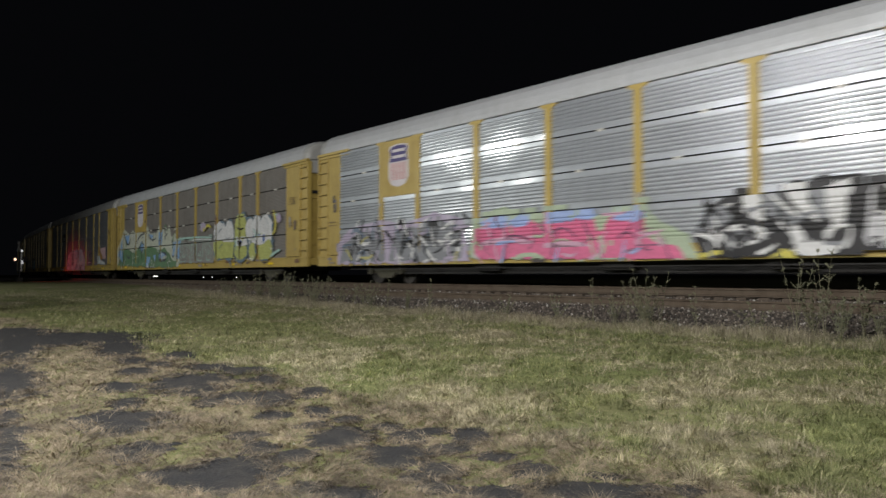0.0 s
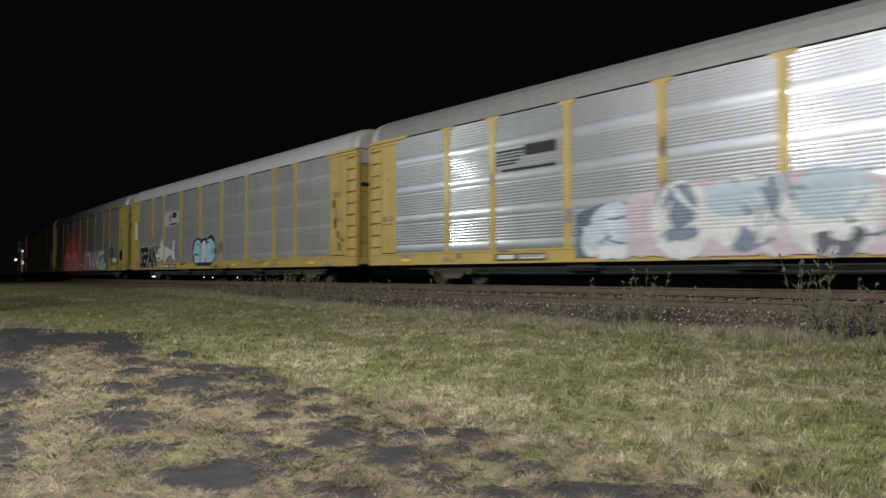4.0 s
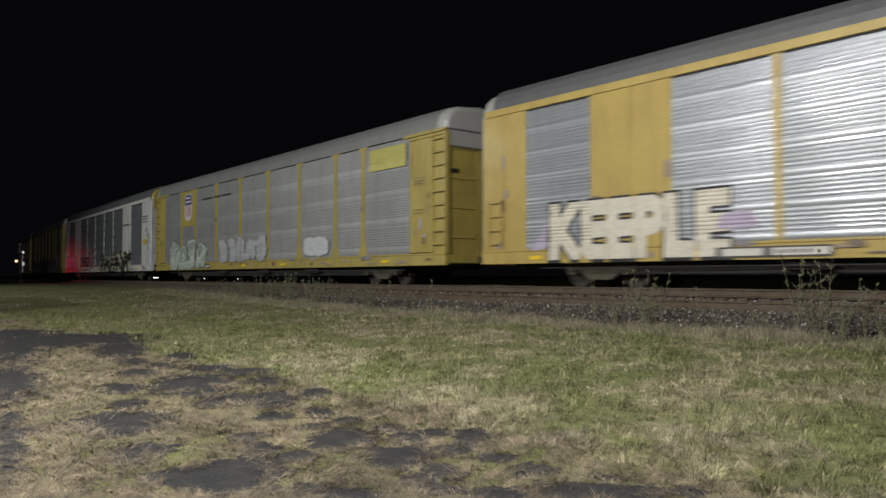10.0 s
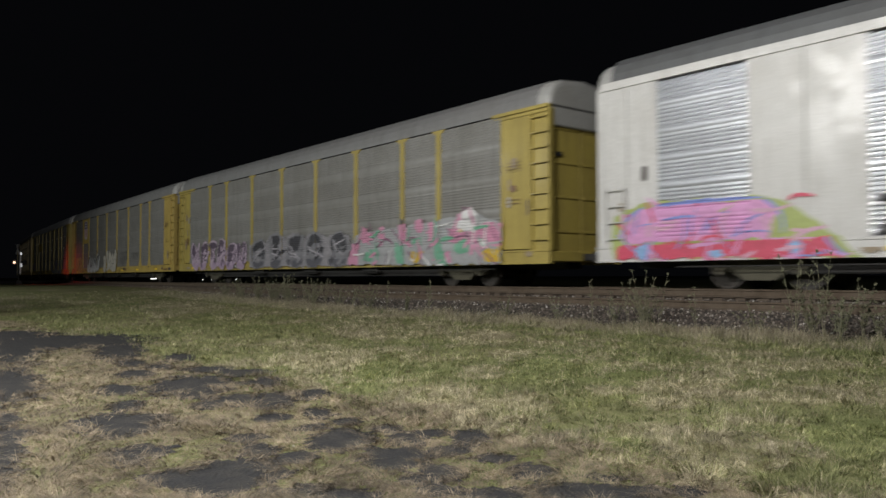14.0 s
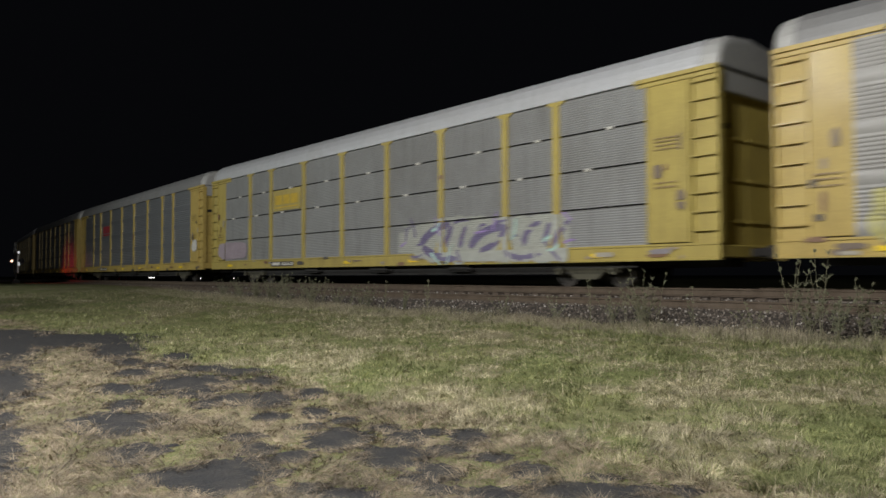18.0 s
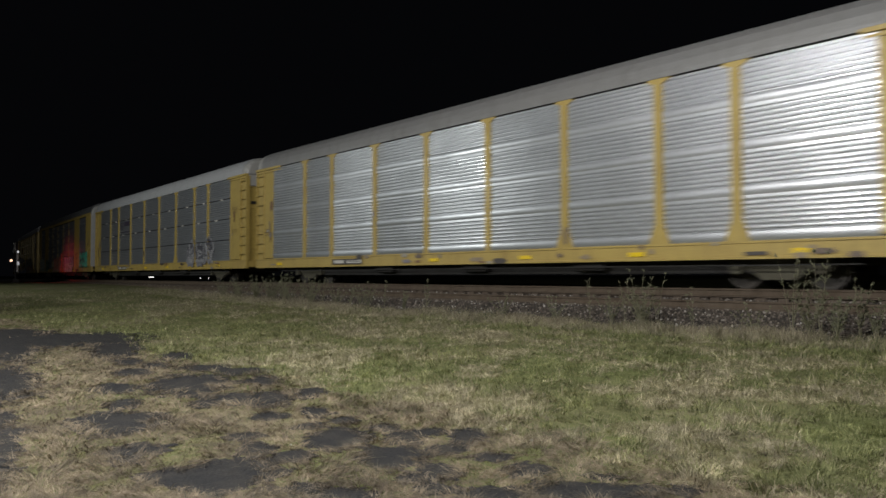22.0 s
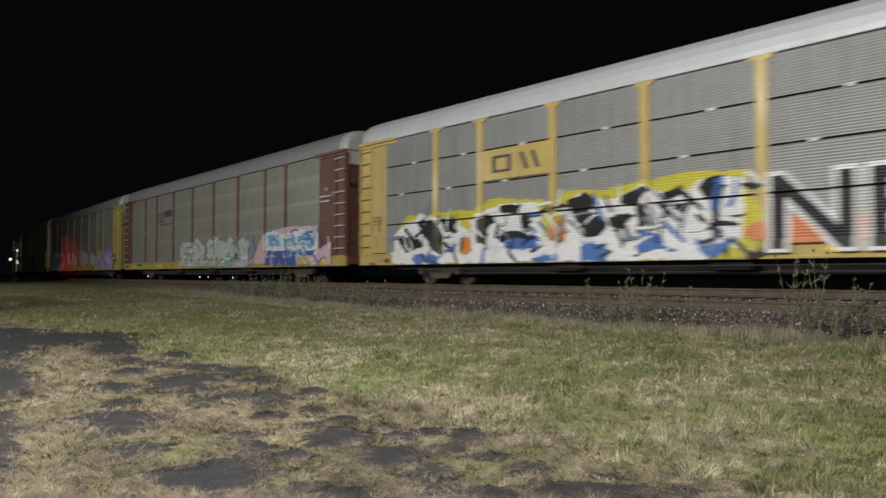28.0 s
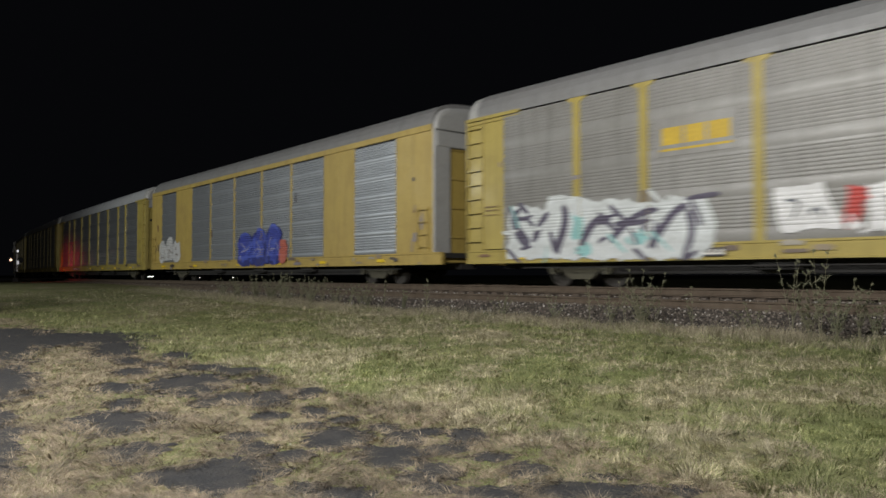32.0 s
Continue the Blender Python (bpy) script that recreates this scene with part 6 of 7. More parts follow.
LILAC_TRIM = [("P", K, 21.67, 0.91, 21.93, 0.92, 21.88, 0.72, 21.67, 0.72), ("P", W, 23.35, 1.7, 23.62, 1.71, 23.62, 1.43, 23.34, 1.42), ("P", CITRINE, 21.14, 2.03, 21.95, 2.02, 21.94, 1.36, 21.24, 1.39), ("P", CITRINE, 20.9, 0.73, 21.35, 0.98, 21.67, 0.72), ("P", CITRINE, 22.19, 0.71, 22.69, 0.81, 23.17, 0.69), ("P", CITRINE, 24.32, 0.67, 24.65, 0.75, 24.98, 0.66), ("R", K, 21.41, 1.74, 21.68, 1.81, 21.78, 1.67, 0.035), ("B", K, 26.29, 1.46, 0.18, 0.24), ("G", GHOST, 16.27, 1.56, 1.48, 0.59), ("G", GHOST, 19.6, 1.46, 0.8, 0.42), ("G", GHOST, 20.91, 1.4, 0.41, 0.35)]
WHITE_SCRAWL = [("P", W, 9.5, 2.11, 10.52, 2.09, 10.87, 1.22, 9.63, 1.19), ("P", RED, 10.96, 2.04, 11.29, 2.01, 11.22, 1.16, 10.93, 1.19), ("P", W, 11.34, 2.06, 12.23, 2.03, 12.17, 1.17, 11.34, 1.15), ("P", W, 12.44, 1.93, 12.75, 1.91, 12.74, 1.26, 12.48, 1.27), ("B", W, 13, 1.38, 0.5, 0.38), ("B", STEELY, 13.01, 1.49, 0.2, 0.12), ("B", STEELY, 13.06, 1.18, 0.16, 0.08), ("R", INKY, 9.76, 1.82, 10.21, 1.89, 9.89, 1.45, 0.035), ("R", INKY, 10.27, 1.51, 10.39, 1.79, 10.51, 1.45, 0.04), ("R", INKY, 11.68, 1.8, 11.79, 1.66, 11.7, 1.3, 0.035), ("R", INKY, 11.92, 1.83, 11.99, 1.56, 11.92, 1.25, 0.035)]
DARK_SCRAWL_A = [("P", FROST, 1.8, 0.77, 1.84, 2.18, 2.38, 2.24, 3.2, 2.04, 3.33, 2.42, 4.34, 2.34, 4.81, 2.17, 5.92, 2.17, 6.55, 2, 7.14, 2.08, 7.97, 2.02, 8.23, 1.51, 8.14, 0.95, 7.78, 0.66), ("R", AUBERGINE, 2.03, 2.06, 2.09, 1.34, 2.65, 1.11, 0.155), ("R", AUBERGINE, 2.79, 1.21, 3.06, 1.8, 3.33, 1.98, 0.12), ("R", AUBERGINE, 3.58, 0.99, 4.09, 1.74, 3.84, 2.14, 0.14), ("R", AUBERGINE, 4.45, 1.06, 4.81, 1.89, 5.38, 1.67, 0.13), ("R", AUBERGINE, 5.37, 1.12, 5.92, 1.82, 6.75, 1.85, 0.105), ("R", AUBERGINE, 6.54, 1, 7.14, 1.91, 7.52, 1.88, 0.12), ("R", AUBERGINE, 7.51, 1.8, 7.78, 1.29, 7.41, 0.72, 0.1), ("R", AUBERGINE, 5.49, 1.57, 6.02, 1.54, 6.54, 1.6, 0.08), ("B", AQUA, 4.56, 0.96, 0.26, 0.15)]
DARK_SCRAWL_B = [("B", AQUA, 6.13, 1.19, 0.25, 0.16), ("B", AQUA, 4.33, 1.54, 0.17, 0.29)]
TRAIN = []
TRAIN.append(dict(style="rows", frame=YELLOW, panel=STEEL_SATIN, roof=ROOF_PALE, off=-0.333, label="yellow car carrier, bright ribbed panels, pink and black graffiti",
         marks=SMALL + [("shield",), ("art", [("P", PALE_LILAC, 1.5, 0.7, 1.5, 1.5, 2.4, 2.05, 4.0, 2.2, 5.6, 2.0, 7.2, 2.3, 8.6, 2.0, 8.9, 0.7), ("P", GR, 1.7, 0.75, 1.8, 1.4, 3.0, 1.9, 4.4, 2.0, 4.6, 0.8), ("P", GR, 4.8, 0.75, 5.0, 1.8, 6.4, 1.9, 7.4, 2.1, 8.5, 1.8, 8.6, 0.8), ("F", K, 30, 0.06), ("F", W, 26, 0.05), ("F", STEELY, 12, 0.06), ("F", PALE_LILAC, 10, 0.05), ("F", K, 16, 0.03), ("F", CITRINE, 4, 0.05)]), ("art", EYE_ART_A + EYE_ART_B + [("F", ROSE, 16, 0.05), ("F", PLUM, 18, 0.025), ("F", PERI, 6, 0.05), ("F", PALE_GREEN, 8, 0.04)]), ("art", STRIPE_ART_A + STRIPE_ART_B + [("F", GR, 10, 0.05), ("F", W, 8, 0.05), ("F", K, 10, 0.05)]), ("burner", 20.1, 25.6, 0.68, 2.5, K, (0.6, 0.6, 0.62), (0.015, 0.015, 0.015), K, (0.6, 0.6, 0.6), 5, 3)]))
TRAIN.append(dict(style="fine", frame=YELLOW, panel=STEEL_BROWN, roof=ROOF_PALE, off=-0.013, label="yellow car carrier, grimy ribbed panels, green and white graffiti",
         marks=SMALL + [("shield", 4.42, 6.23, 2.99, True), ("art", CREAM_ART + CREAM_FILL + CREAM_LINES + [("F", CREAM, 22, 0.05), ("F", INKY, 16, 0.025), ("F", MOSS, 10, 0.06), ("F", W, 10, 0.03)]), ("piece", 12.6, 17.8, 0.9, 2.35, "cloud", [(0.26, 0.25, 0.24), (0.3, 0.29, 0.27)], (0.36, 0.5, 0.44), 4, 5),
                        ("art", BUBBLE_ART + BUBBLE_TOPS_A + BUBBLE_TOPS_B + [("F", SLATE, 6, 0.02), ("F", MINT, 4, 0.04)])]))
TRAIN.append(dict(style="plain", frame=YELLOW, panel=STEEL_SATIN, roof=ROOF_GREY, off=0.099, label="yellow car carrier with grey ribbed panels and pale blue bubble graffiti",
         marks=SMALL + [("mark", 6.5, 8.8, 3.4, 3.95, K, "dark"), ("burner", 9.5, 11.6, 0.7, 2.3, (0.10, 0.13, 0.17), (0.46, 0.54, 0.62), None, (0.62, 0.66, 0.7), (0.14, 0.18, 0.24), 1, 7), ("art", PALE_BLUE_ART + [("F", FROST, 10, 0.05), ("F", STEELY, 8, 0.04)]), ("art", ORANGE_ART)]))
TRAIN.append(dict(style="plain", frame=YELLOW, panel=STEEL_PALE, roof=ROOF_PALE, off=0.390, label="yellow car carrier, grey panels, white shark and pale blue graffiti",
         marks=SMALL + [("blots", (6.45, 9.0, 3.1, 3.95, (0.42, 0.43, 0.43))), ("mark", 7.2, 8.5, 3.3, 3.85, K, "dark"), ("word", "SEPAN", 1.9, 5.2, 0.7, 2.1, K, (0.5, 0.5, 0.5), 0.05, 0.035),
                        ("silhouette", SHARK, (0.6, 0.6, 0.6), (0.2, 0.2, 0.21)), ("silhouette", [(5.3, 1.62), (5.42, 1.68), (5.5, 1.6), (5.4, 1.54)], K, K), ("silhouette", [(5.15, 1.3), (5.5, 1.36), (5.75, 1.28), (5.4, 1.2)], (0.15, 0.15, 0.15), K), ("stencil", 5.2, 7.0, 0.72, 0.9, 1, False),
                        ("art", BLUE_BUBBLE), ("piece", 13.7, 15.2, 1.3, 2.0, "tag", [(0.1, 0.1, 0.1)], K, 3, 11), ("blots", (0.75, 1.5, 2.5, 3.7, (0.6, 0.58, 0.54)))]))
TRAIN.append(dict(style="plain", frame=OLIVE_YELLOW, panel=STEEL_DULL, roof=ROOF_GREY, off=0.079, label="yellow car carrier, dull panels, white lettering and teal graffiti",
         marks=SMALL + [("plate", 6.47, 9.08, 3.0, 3.95, OLIVE_YELLOW, TAG_DARK, "loop"), ("art", TEAL_ART + TEAL_LINES + [("F", MINT, 16, 0.07), ("F", W, 14, 0.06), ("F", INKY, 24, 0.028), ("F", PALE_LILAC, 8, 0.05)]), ("word", "STRANGE", 14.3, 21.4, 0.66, 2.18, W, (0.16, 0.15, 0.15), 0.05, 0.02), ("art", [("B", MINT, 21.4, 0.95, 0.7, 0.28), ("R", MINT, 13.6, 0.8, 14.2, 1.5, 14.5, 1.1, 0.1), ("B", PALE_LILAC, 12.9, 1.0, 0.3, 0.25)]), ("blots", (22.9, 24.0, 1.6, 2.3, (0.12, 0.1, 0.13)), (24.0, 25.2, 1.2, 1.5, W)), ("blots", (26.0, 26.6, 1.3, 2.0, K))]))
TRAIN.append(dict(style="solid", frame=YELLOW, panel=STEEL_MID, roof=ROOF_DARK, off=0.237, corner=CAP_PALE, label="yellow car carrier with wide plates between bright ribbed panels",
         marks=[("word", "KEEPLE", 2.65, 8.0, 0.64, 2.3, (0.66, 0.62, 0.52), K, 0.06, 0.035), ("art", [("B", PALE_LILAC, 8.1, 1.5, 0.5, 0.2), ("P", PALE_LILAC, 2.0, 1.0, 2.6, 1.7, 2.6, 1.0)]), ("box", 7.6, 10.1, 0.68, 0.92), ("bands", (17.75, 20.2, 3.45, 3.72, (0.5, 0.11, 0.02))), ("piece", 20.6, 22.6, 0.9, 2.4, "tag", [(0.12, 0.08, 0.04)], K, 3, 14),
                ("stencil", 25.5, 26.4, 3.6, 4.2, 3), ("piece", 20.7, 22.4, 0.95, 2.35, "cloud", [(0.40, 0.29, 0.08)], (0.14, 0.10, 0.05), 2, 114)]))
TRAIN.append(dict(style="plain", frame=OLIVE_YELLOW, panel=STEEL_PALE, roof=ROOF_GREY, off=-0.250, label="yellow car carrier, dull panels, shield plate, faded pale graffiti",
         marks=SMALL + [("shield",), ("burner", 2.6, 7.9, 0.66, 2.25, (0.2, 0.22, 0.2), (0.5, 0.56, 0.5), (0.3, 0.34, 0.32), (0.4, 0.46, 0.4), (0.6, 0.63, 0.58), 4, 15), ("burner", 9.6, 15.0, 0.98, 2.2, None, (0.48, 0.49, 0.51), None, (0.4, 0.42, 0.44), (0.36, 0.37, 0.39), 5, 16),
                        ("blots", (18.4, 20.4, 1.1, 1.85, (0.6, 0.62, 0.64))), ("bands", (23.3, 25.5, 4.0, 4.75, (0.5, 0.46, 0.12))), ("stencil", 7.4, 11.0, 4.15, 4.4, 1)]))
TRAIN.append(dict(style="solid", frame=WHITE, panel=STEEL_MID, roof=ROOF_DARK, off=0.161, end=STEEL_PALE, cap=OLIVE_YELLOW, tail_cap=CAP_PALE, corner=WHITE, label="white car carrier, grey ribbed panels, pink and black graffiti",
         marks=[("art", GUM_ART_A + GUM_ART_B + [("F", ROSE, 14, 0.05), ("F", IRIS, 12, 0.025), ("F", GUM, 8, 0.05), ("F", CORAL, 6, 0.05)]), ("word", "ZAVEZ", 6.5, 10.1, 1.02, 1.86, K, (0.42, 0.42, 0.44), 0.05, 0.03),
                ("art", CAMO_ART + [("F", K, 84, 0.085), ("F", SAND, 14, 0.04), ("F", K, 14, 0.04)]), ("stencil", 7.6, 10.0, 0.74, 0.94, 1), ("stencil", 20.5, 22.2, 3.6, 3.85, 1), ("stencil", 25.4, 26.6, 3.6, 4.1, 3), ("blots", (25.6, 26.3, 2.3, 2.6, (0.6, 0.42, 0.03)))]))
TRAIN.append(dict(style="plain", frame=OLIVE_YELLOW, panel=STEEL_DULL, roof=ROOF_GREY, off=-0.249, label="yellow car carrier, dull panels, long band of pink graffiti",
         marks=SMALL + [("burner", 1.9, 8.7, 0.68, 2.15, None, (0.50, 0.40, 0.50), (0.12, 0.09, 0.13), (0.4, 0.3, 0.42), (0.14, 0.1, 0.15), 6, 20), ("burner", 9.1, 17.6, 0.68, 2.2, (0.3, 0.29, 0.31), (0.22, 0.22, 0.24), (0.05, 0.05, 0.06), (0.10, 0.10, 0.12), (0.42, 0.4, 0.44), 5, 21),
                        ("art", PINK_GREEN_ART + PINK_GREEN_FILL_A + PINK_GREEN_FILL_B + [("F", SILVER, 16, 0.06), ("F", CANDY, 22, 0.07), ("F", PLUM, 14, 0.025), ("F", W, 10, 0.04), ("F", JADE, 8, 0.06)])]))
TRAIN.append(dict(style="plain", frame=YELLOW, panel=STEEL_DULL, roof=ROOF_GREY, off=0.006, label="yellow car carrier, stained panels, shield plate, faded white graffiti",
         marks=SMALL + [("shield",), ("burner", 1.8, 4.4, 0.9, 1.95, None, (0.40, 0.37, 0.14), None, None, (0.2, 0.2, 0.12), 4, 23), ("burner", 6.2, 10.0, 0.68, 2.0, None, (0.58, 0.58, 0.58), (0.12, 0.12, 0.12), None, (0.25, 0.24, 0.24), 4, 24),
                        ("burner", 11.4, 15.2, 0.68, 2.25, None, (0.58, 0.55, 0.48), None, (0.5, 0.48, 0.44), (0.12, 0.12, 0.11), 5, 25), ("piece", 16.0, 17.8, 1.1, 2.2, "tag", [(0.1, 0.1, 0.11)], K, 3, 26), ("piece", 18.8, 20.5, 1.4, 2.0, "tag", [(0.14, 0.14, 0.14)], K, 3, 27)]))
TRAIN.append(dict(style="fine", frame=OLIVE_YELLOW, panel=STEEL_PALE, roof=ROOF_PALE, off=-0.074, label="yellow car carrier, four rows of grey panels, purple graffiti",
         marks=SMALL + [("plate", 6.6, 8.95, 3.06, 3.94, OLIVE_YELLOW, LOGO_GOLD, "bars"), ("art", DUSK_ART + [("F", DUSK, 14, 0.05), ("F", INDIGO, 12, 0.05), ("F", MINT, 6, 0.05), ("F", LILAC, 6, 0.04)]), ("blots", (0.9, 4.0, 1.1, 1.9, (0.36, 0.3, 0.34)))]))
TRAIN.append(dict(style="bright", frame=YELLOW, panel=STEEL_BRIGHT, roof=ROOF_GREY, off=-0.134, label="yellow car carrier, clean bright ribbed panels, small red mark",
         marks=SMALL + [("mark", 7.2, 8.95, 3.2, 3.85, (0.38, 0.02, 0.04), "red"), ("blots", (26.0, 26.7, 1.6, 2.2, (0.62, 0.6, 0.56)))]))
TRAIN.append(dict(style="bright", frame=YELLOW, panel=STEEL_BRIGHT, roof=ROOF_GREY, off=-0.093, label="yellow car carrier with clean bright ribbed panels and no graffiti", marks=SMALL))
TRAIN.append(dict(style="rows", frame=YELLOW, panel=STEEL_SATIN, roof=ROOF_PALE, off=-0.007, label="yellow car carrier, four rows of bright panels, dark scrawl",
         marks=SMALL + [("mark", 6.6, 9.0, 3.3, 3.9, (0.06, 0.05, 0.08), "dark"), ("burner", 19.8, 23.6, 0.78, 2.2, None, (0.3, 0.3, 0.32), (0.1, 0.1, 0.12), (0.2, 0.2, 0.22), (0.4, 0.4, 0.42), 3, 29)]))
TRAIN.append(dict(style="solid", frame=YELLOW, panel=STEEL_MID, roof=ROOF_DARK, off=-0.052, corner=CAP_PALE, label="yellow car carrier, wide plates, orange, white and teal graffiti",
         marks=[("burner", 1.2, 4.4, 0.72, 2.2, None, (0.45, 0.5, 0.42), None, (0.3, 0.36, 0.3), (0.2, 0.26, 0.2), 3, 30), ("burner", 5.0, 7.1, 0.7, 2.2, (0.35, 0.42, 0.35), (0.04, 0.12, 0.07), None, None, (0.3, 0.4, 0.3), 2, 31), ("burner", 9.9, 14.9, 0.66, 2.25, (0.4, 0.34, 0.36), (0.62, 0.24, 0.16), None, (0.55, 0.3, 0.2), (0.62, 0.5, 0.45), 4, 32),
                ("art", DRIP_ART_A + DRIP_ART_B + [("F", K, 6, 0.04), ("F", W, 6, 0.04), ("F", OCHRE, 5, 0.03)]), ("word", "DOSE", 22.95, 26.4, 0.95, 2.2, (0.06, 0.50, 0.36), (0.02, 0.05, 0.045), 0.07, 0.03),
                ("stencil", 4.8, 5.9, 3.5, 3.9, 2)]))
TRAIN.append(dict(style="fine", frame=YELLOW, panel=STEEL_PALE, roof=ROOF_PALE, off=0.035, label="yellow car carrier, grey panel rows, large black and white graffiti",
         marks=SMALL + [("plate", 6.47, 9.08, 3.06, 3.94, YELLOW, TAG_DARK, "loop"), ("art", BLACK_WHITE_ART + BLACK_WHITE_FILL_A + BLACK_WHITE_FILL_B + BLACK_WHITE_FILL_C + [("F", K, 34, 0.06), ("F", W, 30, 0.05), ("F", STEELY, 12, 0.05), ("F", COBALT, 8, 0.06), ("F", K, 14, 0.03)]),
                        ("blots", (14.6, 22.2, 0.95, 1.5, (0.62, 0.22, 0.10))), ("word", "NEMA", 15.1, 22.0, 0.75, 2.45, K, W)]))
TRAIN.append(dict(style="plain", frame=BROWN, panel=STEEL_OLIVE, roof=ROOF_GREY, off=0.217, cap=CAP_PALE, sill=OLIVE_YELLOW, rung=TAG_WHITE, label="oxide brown car carrier, olive-grey panels, blue and pink graffiti",
         marks=SMALL[:2] + [("mark", 6.6, 8.9, 3.3, 3.95, (0.07, 0.07, 0.07), "dark"), ("art", MINT_ART + [("F", SILVER, 14, 0.05), ("F", W, 14, 0.04), ("F", STEELY, 18, 0.025), ("F", JADE, 5, 0.05), ("F", PALE_LILAC, 8, 0.04)]),
                            ("art", FROZEN_ART_A + FROZEN_ART_B + FROZEN_LINES + [("F", W, 20, 0.04), ("F", NAVY, 12, 0.045), ("F", AZURE, 10, 0.05)]), ("stencil", 25.8, 26.6, 3.0, 3.4, 2, False)]))
TRAIN.append(dict(style="plain", frame=OLIVE_YELLOW, panel=STEEL_DULL, roof=ROOF_GREY, off=0.002, label="yellow car carrier, dull panels, white scrawls, broad lilac graffiti",
         marks=SMALL + [("plate", 6.7, 8.75, 3.05, 3.95, STEEL_DULL, LOGO_GOLD, "bars"), ("art", DARK_SCRAWL_A + DARK_SCRAWL_B + [("F", AUBERGINE, 22, 0.07), ("F", FROST, 10, 0.05), ("F", AQUA, 6, 0.04)]), ("art", WHITE_SCRAWL),
                        ("art", LILAC_ART + LILAC_TRIM + [("F", GHOST, 24, 0.06), ("F", VIOLET, 10, 0.05), ("F", ORCHID, 12, 0.05), ("F", BLUSH, 12, 0.03), ("F", VIOLET_DARK, 8, 0.02)])]))
TRAIN.append(dict(style="solid", frame=YELLOW, panel=STEEL_MID, roof=ROOF_GREY, off=0.009, corner=CAP_PALE, label="yellow car carrier, wide plates, white and deep blue graffiti",
         marks=[("burner", 1.4, 4.9, 1.0, 2.5, None, (0.58, 0.58, 0.58), None, None, (0.25, 0.22, 0.2), 3, 43), ("burner", 12.4, 16.8, 0.72, 2.4, (0.03, 0.04, 0.2), (0.08, 0.12, 0.5), (0.05, 0.07, 0.36), (0.03, 0.04, 0.2), (0.3, 0.3, 0.5), 3, 44), ("blots", (16.6, 17.3, 0.8, 1.8, (0.5, 0.14, 0.1)))]))
TRAIN.append(dict(style="bright", frame=OLIVE_YELLOW, panel=STEEL_BRIGHT, roof=ROOF_PALE, off=-0.030, label="yellow car carrier with bright ribbed panels and a pale roof", marks=SMALL))
TRAIN.append(dict(style="plain", frame=OLIVE_YELLOW, panel=STEEL_DULL, roof=ROOF_GREY, off=0.0, label="yellow car carrier with dull ribbed panels and plain sill", marks=[]))
TRAIN.append(dict(style="fine", frame=OLIVE_YELLOW, panel=STEEL_MID, roof=ROOF_GREY, off=0.0, label="yellow car carrier with four rows of grey ribbed panels", marks=[]))
TRAIN.append(dict(style="plain", frame=YELLOW, panel=STEEL_DULL, roof=ROOF_GREY, off=0.0, label="golden yellow car carrier with dull grey ribbed panels", marks=[]))
CARS = [car(spec, i) for i, spec in enumerate(TRAIN)]

# ---- asphalt patches and grass ----
STEP, BX, BY = 0.05, -22.0, -0.5
NX, NY = 390, 130
BARE = np.array([[bare(BX + (i + 0.5) * STEP, BY + (j + 0.5) * STEP) for j in range(NY)] for i in range(NX)])
verts, faces, index = [], [], {}
for i in range(NX):
    for j in range(NY):
        if BARE[i, j] > -0.35:
            quad = []
            for a, b in ((i, j), (i + 1, j), (i + 1, j + 1), (i, j + 1)):
                if (a, b) not in index:
                    index[a, b] = len(verts)
                    x, y = BX + a * STEP, BY + b * STEP
                    verts.append((x, y, ground_z(x, y) + 0.006))
                quad.append(index[a, b])
            faces.append(tuple(quad))
lot = tagged(new("pavement", mesh_of("pavement", verts, faces, smooth=True)), "cracked old asphalt showing through dead grass", "asphalt", kind="structure")
lot.data.materials.append(asphalt)


def bare_at(x, y):
    i, j = np.floor((x - BX) / STEP).astype(int), np.floor((y - BY) / STEP).astype(int)
    ok = (i >= 0) & (i < NX) & (j >= 0) & (j < NY)
    return np.where(ok, BARE[np.clip(i, 0, NX - 1), np.clip(j, 0, NY - 1)], -1.0)


